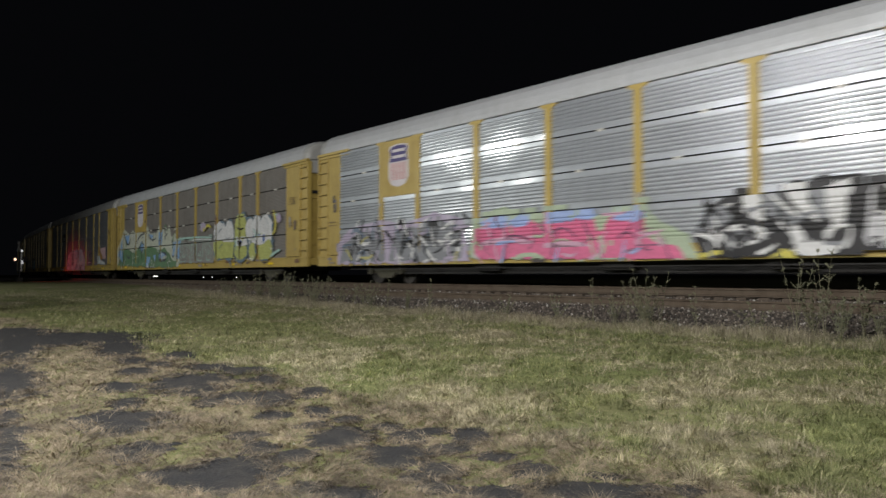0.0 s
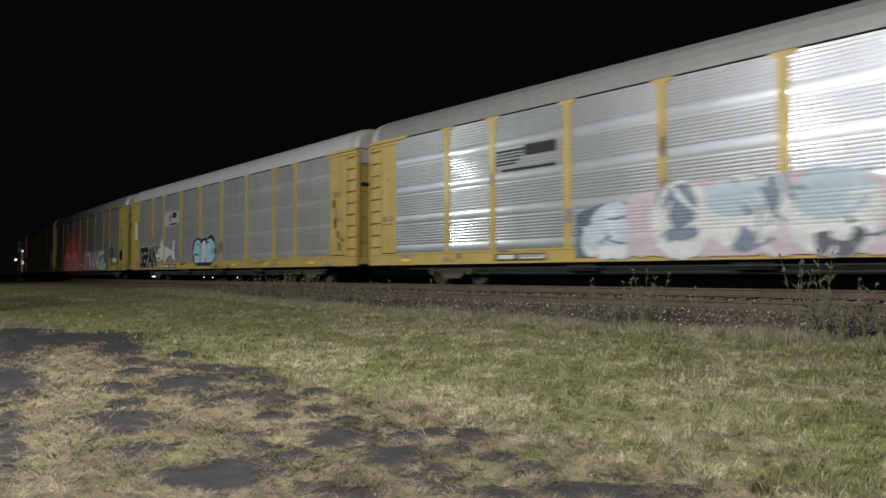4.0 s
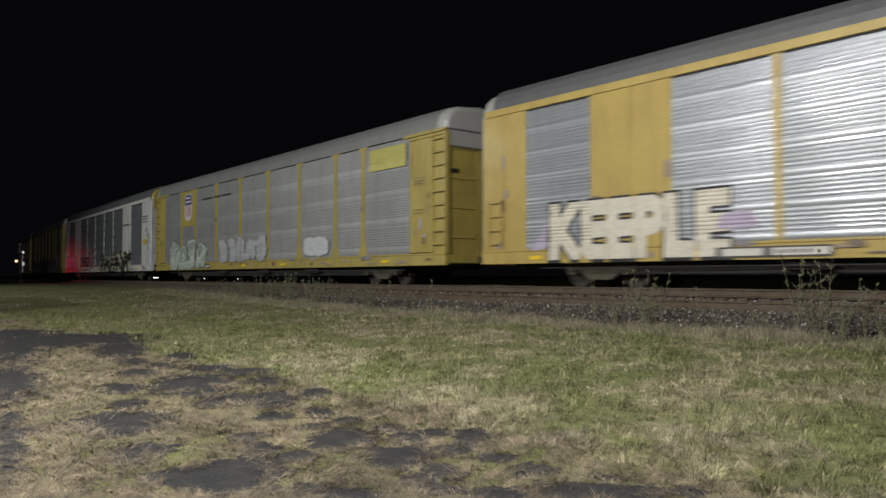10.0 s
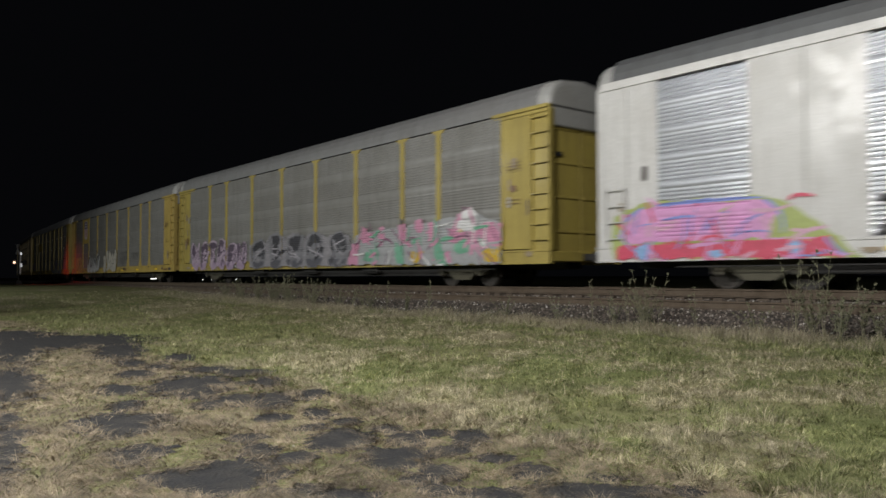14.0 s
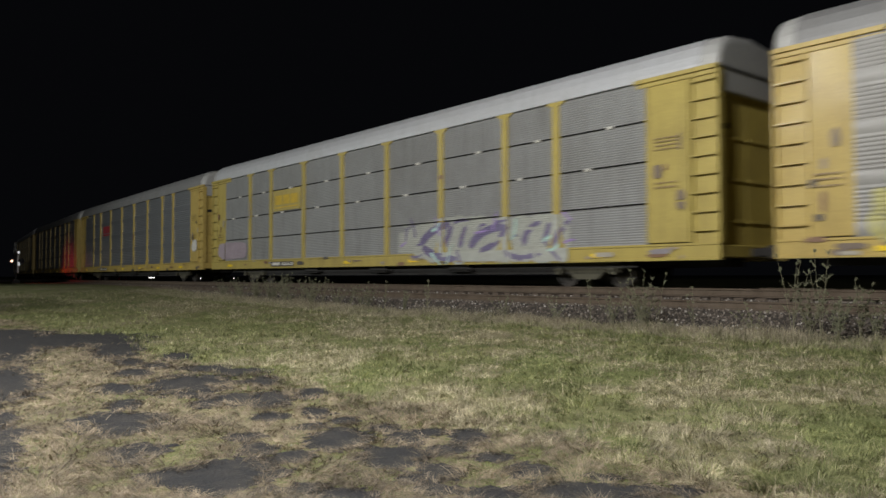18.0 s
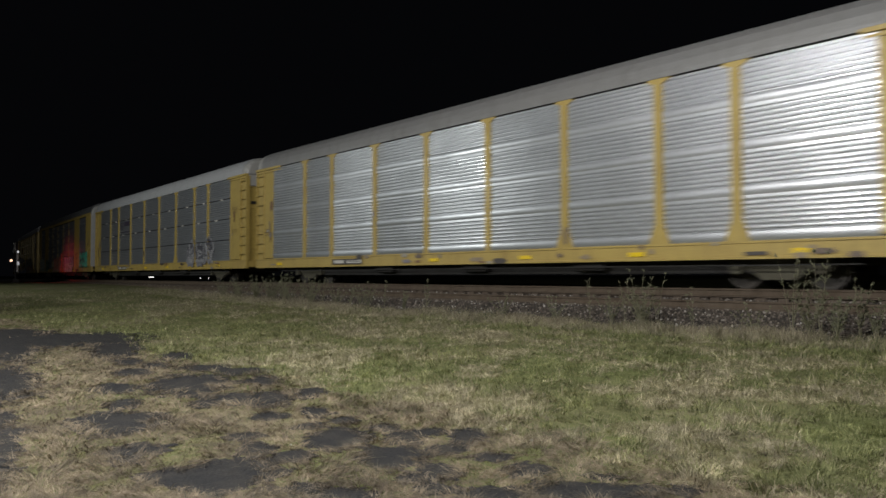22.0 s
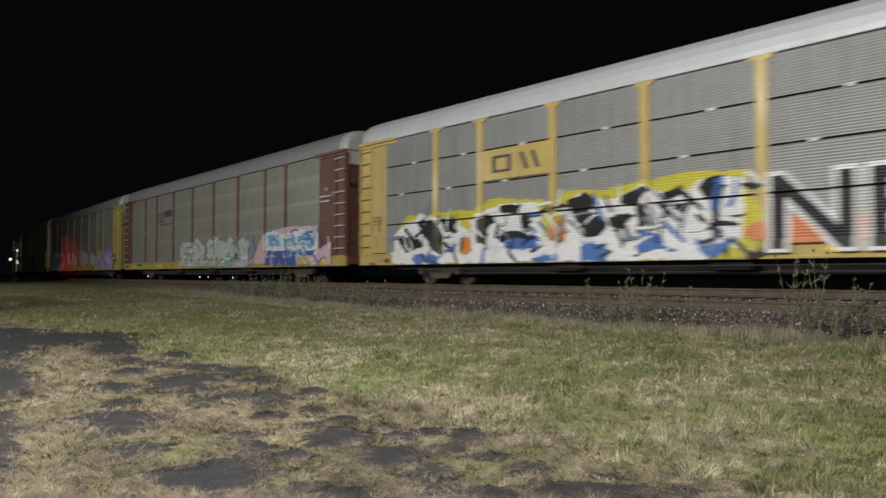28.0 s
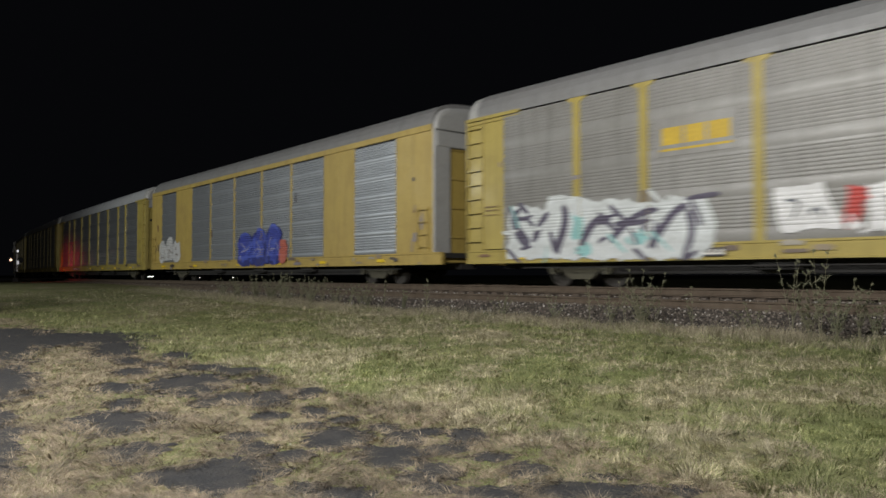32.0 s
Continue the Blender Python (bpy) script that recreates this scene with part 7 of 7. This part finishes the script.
def blade_material(name, dry, green, share, patch):
    m, nodes, links, bsdf = nodes_of(name)
    tc, geo = nodes.new("ShaderNodeTexCoord"), nodes.new("ShaderNodeNewGeometry")
    big = nodes.new("ShaderNodeTexNoise")
    big.inputs["Scale"].default_value, big.inputs["Detail"].default_value = patch, 5
    links.new(tc.outputs["Object"], big.inputs["Vector"])
    sub = nodes.new("ShaderNodeMath")
    sub.operation = "MULTIPLY_ADD"
    links.new(geo.outputs["Random Per Island"], sub.inputs[0])
    sub.inputs[1].default_value = 0.34
    links.new(big.outputs[0], sub.inputs[2])
    f = ramp(nodes, links, sub.outputs[0], [(share - 0.06, (0, 0, 0)), (share + 0.06, (1, 1, 1))])
    tone = mixed(nodes, links, f, ramp(nodes, links, geo.outputs["Random Per Island"], [(0, green[0]), (1, green[1])]),
                 ramp(nodes, links, geo.outputs["Random Per Island"], [(0, dry[0]), (1, dry[1])]))
    for scale, lo, hi in ((1.3, 0.72, 1.25), (6.5, 0.6, 1.36), (17.0, 0.68, 1.34)):
        mottle = nodes.new("ShaderNodeTexNoise")
        mottle.inputs["Scale"].default_value, mottle.inputs["Detail"].default_value = scale, 4
        links.new(tc.outputs["Object"], mottle.inputs["Vector"])
        tone = mixed(nodes, links, 1.0, tone, ramp(nodes, links, mottle.outputs[0], [(0.34, (lo, lo, lo)), (0.66, (hi, hi, hi * 0.97))]), "MULTIPLY")
    links.new(tone, bsdf.inputs["Base Color"])
    bsdf.inputs["Roughness"].default_value = 0.7
    bsdf.inputs["Specular IOR Level"].default_value = 0.25
    return m


def blades(name, x, y, height, width, lean, material, label, seed):
    """Many bent blades in one mesh."""
    rng = np.random.default_rng(seed)
    n = len(x)
    z = np.array([ground_z(a, b) for a, b in zip(x, y)])
    turn = rng.uniform(0, 2 * np.pi, n)
    tip = 2 * np.pi * (1.6 * tuft(x, y, 1.7, seed + 0.4) + 0.8 * tuft(x, y, 6.0, seed + 0.7)) + rng.normal(0, 0.7, n)
    dx, dy = np.cos(turn) * width / 2, np.sin(turn) * width / 2
    ox, oy = np.cos(tip) * lean * height, np.sin(tip) * lean * height
    up = height * np.sqrt(np.clip(1 - 0.6 * np.minimum(lean, 1.2) ** 2, 0.08, 1))
    P = np.empty((n, 5, 3))
    P[:, 0] = np.stack([x - dx, y - dy, z - 0.01], 1)
    P[:, 1] = np.stack([x + dx, y + dy, z - 0.01], 1)
    P[:, 2] = np.stack([x + dx * 0.8 + ox * 0.35, y + dy * 0.8 + oy * 0.35, z + up * 0.6], 1)
    P[:, 3] = np.stack([x - dx * 0.8 + ox * 0.35, y - dy * 0.8 + oy * 0.35, z + up * 0.6], 1)
    P[:, 4] = np.stack([x + ox, y + oy, z + up], 1)
    base = np.arange(n)[:, None] * 5
    quads, tris = base + np.array([0, 1, 2, 3]), base + np.array([3, 2, 4])
    me = bpy.data.meshes.new(name)
    me.vertices.add(5 * n)
    me.vertices.foreach_set("co", P.ravel())
    me.loops.add(7 * n)
    me.loops.foreach_set("vertex_index", np.concatenate([quads, tris], 1).ravel().astype(np.int32))
    me.polygons.add(2 * n)
    starts = (np.arange(n)[:, None] * 7 + np.array([0, 4])).ravel()
    me.polygons.foreach_set("loop_start", starts.astype(np.int32))
    me.update(calc_edges=True)
    me.materials.append(material)
    return tagged(new(name, me), label, "grass", kind="stuff")


def sown(n, r0, r1, seed):
    """Places strewn over the fan of ground in front of the camera, thinner with distance."""
    rng = np.random.default_rng(seed)
    r = r0 * (r1 / r0) ** rng.random(n)
    a = VIEW + rng.uniform(-0.62, 0.62, n)
    return r * np.cos(a), r * np.sin(a), r, rng


def tuft(x, y, scale, seed):
    return np.array([noise.noise((a * scale, b * scale, seed)) for a, b in zip(x, y)])


GREEN = ((0.115, 0.13, 0.05), (0.26, 0.27, 0.132))
DRY = ((0.25, 0.22, 0.15), (0.45, 0.40, 0.29))
LAWN = blade_material("lawn_blades", DRY, GREEN, 0.88, 2.0)
PARCHED_BLADES = blade_material("parched_blades", DRY, GREEN, 0.42, 2.0)
STRAW = blade_material("straw_blades", ((0.13, 0.102, 0.074), (0.31, 0.256, 0.194)), ((0.08, 0.085, 0.038), (0.17, 0.16, 0.085)), 0.42, 0.9)
# where the lawn is parched and where it is lush: centre x, y, half width, half depth as seen from the camera
PARCHED = [(-26.6, 10.2, 1.24, 3.0), (-15.2, 10.5, 0.8, 2.4), (-13.8, 11.2, 0.54, 1.2), (-13.4, 3.15, 0.54, 1.1), (-9.8, 5.86, 0.41, 0.72), (-7.5, 7.0, 0.3, 0.67), (-6.2, 4.96, 0.41, 0.57), (-5.2, 7.9, 0.39, 0.64),
           (-10.6, 10.1, 0.44, 1.2), (-5.3, 9.3, 0.42, 0.76), (-4.4, 6.6, 0.28, 0.34), (-4.6, 10.5, 0.35, 0.45), (-3.8, 5.5, 0.29, 0.25), (-3.3, 8.6, 0.28, 0.57), (-2.9, 5.3, 0.5, 0.5)]
LUSH = [(-23.7, 6.0, 1.7, 5.5), (-12.3, 8.1, 0.34, 0.84), (-16.0, 12.6, 0.42, 1.7), (-28.6, 13.7, 1.5, 3.5), (-8.5, 6.3, 0.47, 0.88), (-7.9, 6.6, 0.3, 0.93), (-10.7, 11.3, 0.4, 1.9), (-6.9, 7.6, 0.45, 1.17), (-8.9, 12.9, 0.67, 1.9),
        (-5.7, 8.0, 0.27, 0.65), (-5.3, 13.3, 0.56, 2.0), (-3.9, 6.9, 0.19, 0.38), (-2.65, 6.6, 0.32, 0.98), (-4.9, 6.0, 0.22, 0.4), (-16.2, 8.1, 1.08, 2.6), (-9.5, 8.3, 0.47, 0.62), (-3.5, 7.15, 0.21, 0.43), (-3.5, 4.7, 0.25, 0.3), (-12.9, 5.4, 0.89, 1.5), (-19.5, 6.6, 2.2, 2.4)]


def within(spots, x, y):
    best = np.full(len(x), -1.0)
    for cx, cy, a, b in spots:
        dx, dy = x - cx, y - cy
        d = math.hypot(cx, cy)
        best = np.maximum(best, 1.4 - np.hypot((dx * cy - dy * cx) / (d * a), (dx * cx + dy * cy) / (d * b)))
    return np.clip(best, 0, 1)


x, y, r, rng = sown(430000, 4.0, 42.0, 11)
coarse = tuft(x, y, 0.7, 2.0)
clump = tuft(x, y, 5.0, 1.0) + 0.6 * tuft(x, y, 11.0, 8.0)
keep = (y > 4.35 + 0.35 * coarse + 0.25 * tuft(x, y, 3.1, 5.0)) & (y < 13.6) & (bare_at(x, y) < -0.05) & (clump > -0.75 + rng.uniform(0, 0.55, len(x)))
x, y, r, clump = x[keep], y[keep], r[keep], clump[keep]
t = tuft(x, y, 1.3, 7.0)
dryness = 2.4 * within(PARCHED, x, y) - 1.3 * within(LUSH, x, y) + 1.1 * tuft(x, y, 0.8, 3.3) + 1.1 * tuft(x, y, 2.4, 6.1) + 0.3 * clump + rng.normal(0, 0.16, len(x))
h = rng.uniform(0.03, 0.095, len(x)) * np.clip(1 + 0.9 * t + 1.35 * clump, 0.25, 3.0) * (1 + 0.9 * np.clip((y - 11.5) / 2, 0, 1))
wide, lean = 0.0042 * np.clip(r / 6.5, 0.95, 3), rng.uniform(0.5, 2.3, len(x))
for pick, material, name, label in ((dryness > 0.22, PARCHED_BLADES, "dry_lawn_grass", "parched straw-coloured patches in the lawn"), (dryness <= 0.22, LAWN, "lawn_grass", "short uneven green lawn grass")):
    blades(name, x[pick], y[pick], h[pick], wide[pick], lean[pick], material, label, 12)
x, y, r, rng = sown(400000, 3.6, 24.0, 21)
clump = tuft(x, y, 4.0, 1.5) + 0.7 * tuft(x, y, 9.0, 8.5)
keep = (y < 4.75 + 0.4 * tuft(x, y, 0.7, 2.0) + 0.3 * tuft(x, y, 3.1, 6.0)) & (x > -25) & (bare_at(x, y) < 0.0 + 0.12 * clump + rng.normal(0, 0.07, len(x)))
x, y, r, clump = x[keep], y[keep], r[keep], clump[keep]
h = rng.uniform(0.03, 0.10, len(x)) * np.clip(1 + 0.7 * tuft(x, y, 1.6, 3.0) + 0.7 * clump, 0.3, 2.4)
blades("dry_grass", x, y, h, 0.0038 * np.clip(r / 5, 0.9, 3.5), rng.uniform(0.9, 2.6, len(x)), STRAW, "dead straw-coloured grass matted over old asphalt", 22)
rng = np.random.default_rng(31)
x, y = -45 * rng.random(130000) ** 1.2 + 1.0, rng.uniform(12.3, 15.0, 130000)
dip = tuft(x, y, 0.8, 9.0) + 0.4 * tuft(x, y, 2.6, 4.0)
keep = (dip > -0.55 + 0.28 * (y - 13.6)) & (rng.random(len(x)) < np.clip((x + 42) / 22, 0, 1))
x, y, dip = x[keep], y[keep], dip[keep]
blades("verge_grass", x, y, rng.uniform(0.06, 0.27, len(x)) * np.clip(0.85 + dip, 0.3, 2) * np.clip((y - 11.9) / 1.2, 0.35, 1), 0.0045 * np.ones(len(x)), rng.uniform(0.1, 1.0, len(x)),
       blade_material("verge_blades", ((0.19, 0.165, 0.115), (0.40, 0.355, 0.265)), ((0.09, 0.11, 0.05), (0.17, 0.18, 0.085)), 0.48, 0.4), "taller dry grass along the foot of the ballast", 32)

# ---- weeds along the ballast ----
STEM = surface("weed_stem", (0.2, 0.19, 0.12), rough=0.8, soil=0.3)
LEAF = surface("weed_leaf", (0.17, 0.18, 0.11), rough=0.75, soil=0.4, dirt=(0.2, 0.17, 0.1))


def weed(x, y, height, spread, stems, leaves, seed, label):
    rng = random.Random(seed)
    z = max(ground_z(x, y), float(np.interp(y - YC, [-3.6, -3.05, -2.1], [-1.3, -0.92, -0.46]))) - 0.02
    root = thing("weed", label, "weed", "weeds along the track", at=pose(x, y, z))
    tubes, lv, lf = [], [], []
    for k in range(stems):
        a, out = rng.uniform(0, 6.28), rng.uniform(0.2, 1.0) * spread
        h = height * rng.uniform(0.65, 1.0)
        pts = [(out * math.cos(a) * (j / 6) ** 1.4 + 0.01 * rng.uniform(-1, 1), out * math.sin(a) * (j / 6) ** 1.4, h * j / 6) for j in range(7)]
        tubes.append(tube(pts, [0.006 * (1 - j / 9) for j in range(7)], 5))
        for j in range(2, 7):
            for b in range(3):
                w, ln = rng.uniform(0, 6.28), rng.uniform(0.06, 0.2) * height * (1.15 - j / 8)
                p = Vector(pts[j])
                tip = p + Vector((math.cos(w) * ln * 0.7, math.sin(w) * ln * 0.7, ln * 0.75))
                tubes.append(tube([p, (p + tip) / 2 + Vector((0, 0, 0.02)), tip], [0.0035, 0.003, 0.002], 4))
                for q in range(leaves * 3):
                    c = p.lerp(tip, rng.random())
                    d = Vector((rng.uniform(-1, 1), rng.uniform(-1, 1), rng.uniform(-0.3, 1))).normalized()
                    s = d.orthogonal().normalized()
                    L, wd = rng.uniform(0.015, 0.042), rng.uniform(0.003, 0.0065)
                    o = len(lv)
                    lv += [tuple(c), tuple(c + d * L * 0.5 + s * wd), tuple(c + d * L), tuple(c + d * L * 0.5 - s * wd)]
                    lf.append((o, o + 1, o + 2, o + 3))
    part("stem", mesh_of("stem", *joined(tubes)), STEM, root)
    tagged(part("foliage", mesh_of("leaf", lv, lf), LEAF, root), kind="stuff")
    return root


WEEDS = [(-6.67, 1.35, 0.3, 4, 5), (-6.2, 1.42, 0.26, 4, 5), (-5.58, 1.05, 0.3, 5, 4), (-5.86, 0.75, 0.4, 9, 5), (-6.4, 0.8, 0.4, 8, 5), (-5.3, 0.7, 0.3, 6, 4), (-10.0, 1.15, 0.3, 4, 3), (-10.5, 0.95, 0.15, 2, 2), (-9.75, 1.1, 0.2, 2, 3), (-19.6, 0.95, 0.2, 2, 3), (-17.6, 0.9, 0.2, 3, 3), (-11.6, 0.95, 0.12, 2, 2), (-24.7, 0.9, 0.3, 4, 3), (-23.5, 0.95, 0.2, 3, 3)]
WEEDS += [(-26.6, 0.85, 0.45, 6, 4), (-28.4, 0.8, 0.5, 7, 4), (-8.8, 0.9, 0.15, 2, 3), (-21.9, 0.75, 0.3, 4, 3), (-25.6, 0.7, 0.5, 6, 4), (-30.5, 0.6, 0.4, 6, 4), (-22.8, 0.75, 0.6, 9, 3), (-24.1, 0.8, 0.6, 9, 3), (-27.5, 0.75, 0.6, 9, 3), (-20.9, 0.7, 0.5, 8, 3), (-18.6, 0.6, 0.4, 7, 3), (-12.6, 0.6, 0.4, 6, 3), (-10.2, 0.7, 0.5, 8, 3), (-7.4, 0.6, 0.4, 6, 3), (-14.4, 0.55, 0.4, 6, 3)]
WEEDS += [(-24.5, 0.95, 0.6, 10, 4), (-26.0, 1.0, 0.6, 10, 4), (-27.2, 0.95, 0.7, 10, 4), (-28.9, 0.9, 0.6, 10, 4), (-29.7, 0.85, 0.6, 9, 4), (-31.8, 0.7, 0.6, 9, 4), (-21.2, 0.8, 0.5, 7, 4), (-9.9, 0.9, 0.4, 7, 4), (-10.9, 0.7, 0.5, 7, 3)]
for i, (x, h, sp, st, lv) in enumerate(WEEDS):
    weed(x * 0.965, 13.7 + 0.12 * (i % 3), h * 1.12, sp, st, lv, 100 + i, "tall thin weed gone to seed beside the ballast" if h > 0.8 else "low bushy weed beside the ballast")
FLOWER = surface("pale_litter", (0.36, 0.34, 0.27), rough=0.7, soil=0.2)
for x, y, s in ((-11.2, 13.0, 0.05), (-9.3, 13.2, 0.05), (-4.06, 4.34, 0.016), (-4.5, 4.5, 0.012), (-10.6, 13.1, 0.04), (-5.2, 2.9, 0.012)):
    v, f = [(s, 0, 0), (0, s * 0.8, 0.005), (-s, 0.1 * s, 0.01), (0, -s, 0), (0, 0, s * 0.9)], [(0, 1, 4), (1, 2, 4), (2, 3, 4), (3, 0, 4), (3, 2, 1, 0)]
    ob = new("litter_scrap", mesh_of("scrap", v, f))
    ob.location = (x, y, ground_z(x, y) + 0.03)
    ob.data.materials.append(FLOWER)
    tagged(ob, "small pale scrap lying in the grass", "litter", "scraps in the grass")

# ---- the level crossing far along the line ----
road_m = surface("road_asphalt", (0.06, 0.058, 0.055), rough=0.9, soil=0.4, dirt=(0.1, 0.085, 0.06), grain=40, patch=0.5, bump=0.1)
verts = [(x, y, max(ground_z(x, y) + 0.03, -0.22 if abs(y - 20) > 6 else -0.03)) for y in np.arange(-60, 90, 1.5) for x in (-88, -84, -80, -76)]
faces = [(i * 4 + k, i * 4 + k + 1, i * 4 + k + 5, i * 4 + k + 4) for i in range(len(verts) // 4 - 1) for k in range(3)]
road = tagged(new("road", mesh_of("road", verts, faces)), "dark two-lane road that crosses the track", "road", kind="structure")
road.data.materials.append(road_m)

SILVER = surface("aluminium_mast", (0.5, 0.5, 0.5), rough=0.4, metal=0.7, soil=0.2)
signal = thing("crossing_signal", "crossing signal mast with lit lamps beside the track", "crossing signal", at=pose(-76.0, 14.9, ground_z(-76.0, 14.9)))
part("mast", mesh_of("mast", *tube([(0, 0, 0), (0, 0, 3.6)], [0.07, 0.06], 10)), UNDER, signal)
part("base", boxes((-0.25, 0.25, -0.25, 0.25, -0.05, 0.35), bevel=0.03), UNDER, signal)
for k, a in enumerate((40, -40)):
    part("crossbuck_board", boxes((-0.6, 0.6, -0.015, 0.015, -0.11, 0.11), bevel=0.005), WHITE, signal, "white crossing board", pose(0.04, -0.1 - 0.04 * k, 3.1, 0, a, 0))
for k in (-1, 1):
    lampbox = part("flasher", disc(0.26, -0.02, 0.02), BLACK, signal, "black disc with a red lamp", pose(0.1, 0.38 * k, 1.95, 0, 0, 90))
    part("lens", disc(0.11, -0.05, -0.021), glow("flasher_lens", (1.0, 0.62, 0.42), 1.6) if k < 0 else BLACK, lampbox)
part("arm_lamp", boxes((-0.06, 0.06, 0.10, 0.24, 2.62, 2.84), bevel=0.02), glow("white_lamp", (0.95, 0.97, 1.0), 0.45), signal, "small white lamp")
part("arm_bracket", boxes((-0.3, 0.05, -0.05, 0.05, 1.0, 1.2), (-0.06, 0.06, 0.06, 0.2, 0.9, 2.5), bevel=0.015), WHITE, signal, "white raised gate arm")
part("bell_lamp", boxes((0.0, 0.12, 0.10, 0.28, 1.55, 1.9), bevel=0.03), glow("dim_white_lamp", (0.95, 0.97, 1.0), 0.25), signal, "small white lamp")


def parked_car(at):
    paint_m = surface("pale_car_paint", (0.45, 0.46, 0.48), rough=0.3, soil=0.2)
    glass = surface("dark_car_glass", (0.02, 0.022, 0.025), rough=0.08, soil=0.05)
    root = thing("parked_car", "pale car waiting with its lamps lit at the crossing", "car", at=at)
    body = [(-2.2, 0.35), (-2.25, 0.75), (-2.0, 0.95), (-1.2, 1.02), (-0.6, 1.42), (0.9, 1.45), (1.7, 1.0), (2.2, 0.95), (2.25, 0.4), (1.8, 0.3), (-1.8, 0.3)]
    part("body", prism(body, -0.85, 0.85), paint_m, root)
    for y0, y1 in ((-0.865, -0.852), (0.852, 0.865)):
        part("window", prism([(-0.95, 1.05), (-0.55, 1.36), (0.85, 1.39), (1.4, 1.05)], y0, y1), glass, root)
    for x in (-1.4, 1.4):
        for y in (-0.8, 0.8):
            part("wheel", disc(0.32, -0.11, 0.11, 18), surface("tyre", (0.02, 0.02, 0.02), rough=0.8), root, at=pose(x, y, 0.32))
    for y in (-0.6, 0.6):
        part("headlight", boxes((-2.29, -2.25, y - 0.12, y + 0.12, 0.68, 0.8), bevel=0.01), glow("headlight", (1, 0.97, 0.9), 3.0), root)
    return root


parked_car(pose(-84.5, 12.3, -0.22, 0, 0, 90))


def unseen_box_truck(at):
    paint_m = surface("van_paint", (0.4, 0.4, 0.4), rough=0.35, soil=0.2)
    root = thing("shade_truck", "unseen grey box truck added to shade the lawn's left edge", "truck", at=at)
    body = [(-2.4, 0.4), (-2.45, 0.9), (-2.3, 1.15), (-1.9, 1.3), (-1.45, 1.98), (-1.05, 2.05), (-1.02, 3.1), (3.3, 3.1), (3.4, 3.0), (3.42, 0.45), (3.2, 0.36), (-2.2, 0.36)]
    part("body", prism(body, -0.9, 0.9), paint_m, root)
    for y0, y1 in ((-0.915, -0.902), (0.902, 0.915)):
        part("window", prism([(-1.75, 1.32), (-1.4, 1.85), (-1.1, 1.85), (-1.1, 1.32)], y0, y1), surface("dark_car_glass", (0.02, 0.022, 0.025), rough=0.08, soil=0.05), root)
    for x in (-1.6, 2.3):
        for y in (-0.82, 0.82):
            part("wheel", disc(0.34, -0.12, 0.12, 18), surface("tyre", (0.02, 0.02, 0.02), rough=0.8), root, at=pose(x, y, 0.34))
    return root


# out of view, added only to throw a shadow onto the lawn's left edge
unseen_box_truck(pose(-28.6, 2.2, ground_z(-28.6, 2.2)))

# lamps on the far side of the line, seen under the cars
FARLAMP = glow("far_lamp", (1.0, 0.97, 0.92), 2.2)
for x, y, z, w, h in ((-90.5, 31.9, 0.15, 0.26, 0.04), (-87.0, 36.4, 0.04, 0.03, 0.06), (-86.4, 37.2, 0.03, 0.03, 0.06), (-84.5, 39.4, 0.0, 0.035, 0.07)):
    post = thing("yard_lamp", "small lit lamp on a low post beyond the track", "lamp", "lamps beyond the track", at=pose(x, y, ground_z(x, y)))
    g = z - ground_z(x, y)
    part("post", mesh_of("post", *tube([(0, 0, 0), (0, 0, g - h)], [0.05, 0.04], 8)), BLACK, post)
    part("lamp_head", boxes((-w, w, -w, w, g - h, g + h), bevel=0.02), FARLAMP, post, "glowing white lamp head")

# ---- the train's run ----


def rear_at(t):
    """Metres along the track of the first car's rear end."""
    k = t / 32.0
    return -25.664 + 480.35 * k + 19.354 * k * k - 4.917 * k ** 3


def car_pose(s):
    """The pose of a car whose rear end is s metres along the track: its trucks follow the rails."""
    (x0, y0, _), (x1, y1, _) = on_track(s + 4.1), on_track(s + 23.5)
    return pose((x0 + x1) / 2, (y0 + y1) / 2, 0, 0, 0, math.degrees(math.atan2(y1 - y0, x1 - x0)))


def motions():
    for i, root in enumerate(CARS):
        walk(root, [(float(t), car_pose(rear_at(t) - PITCH * i + TRAIN[i]["off"])) for t in range(33)])


motions()
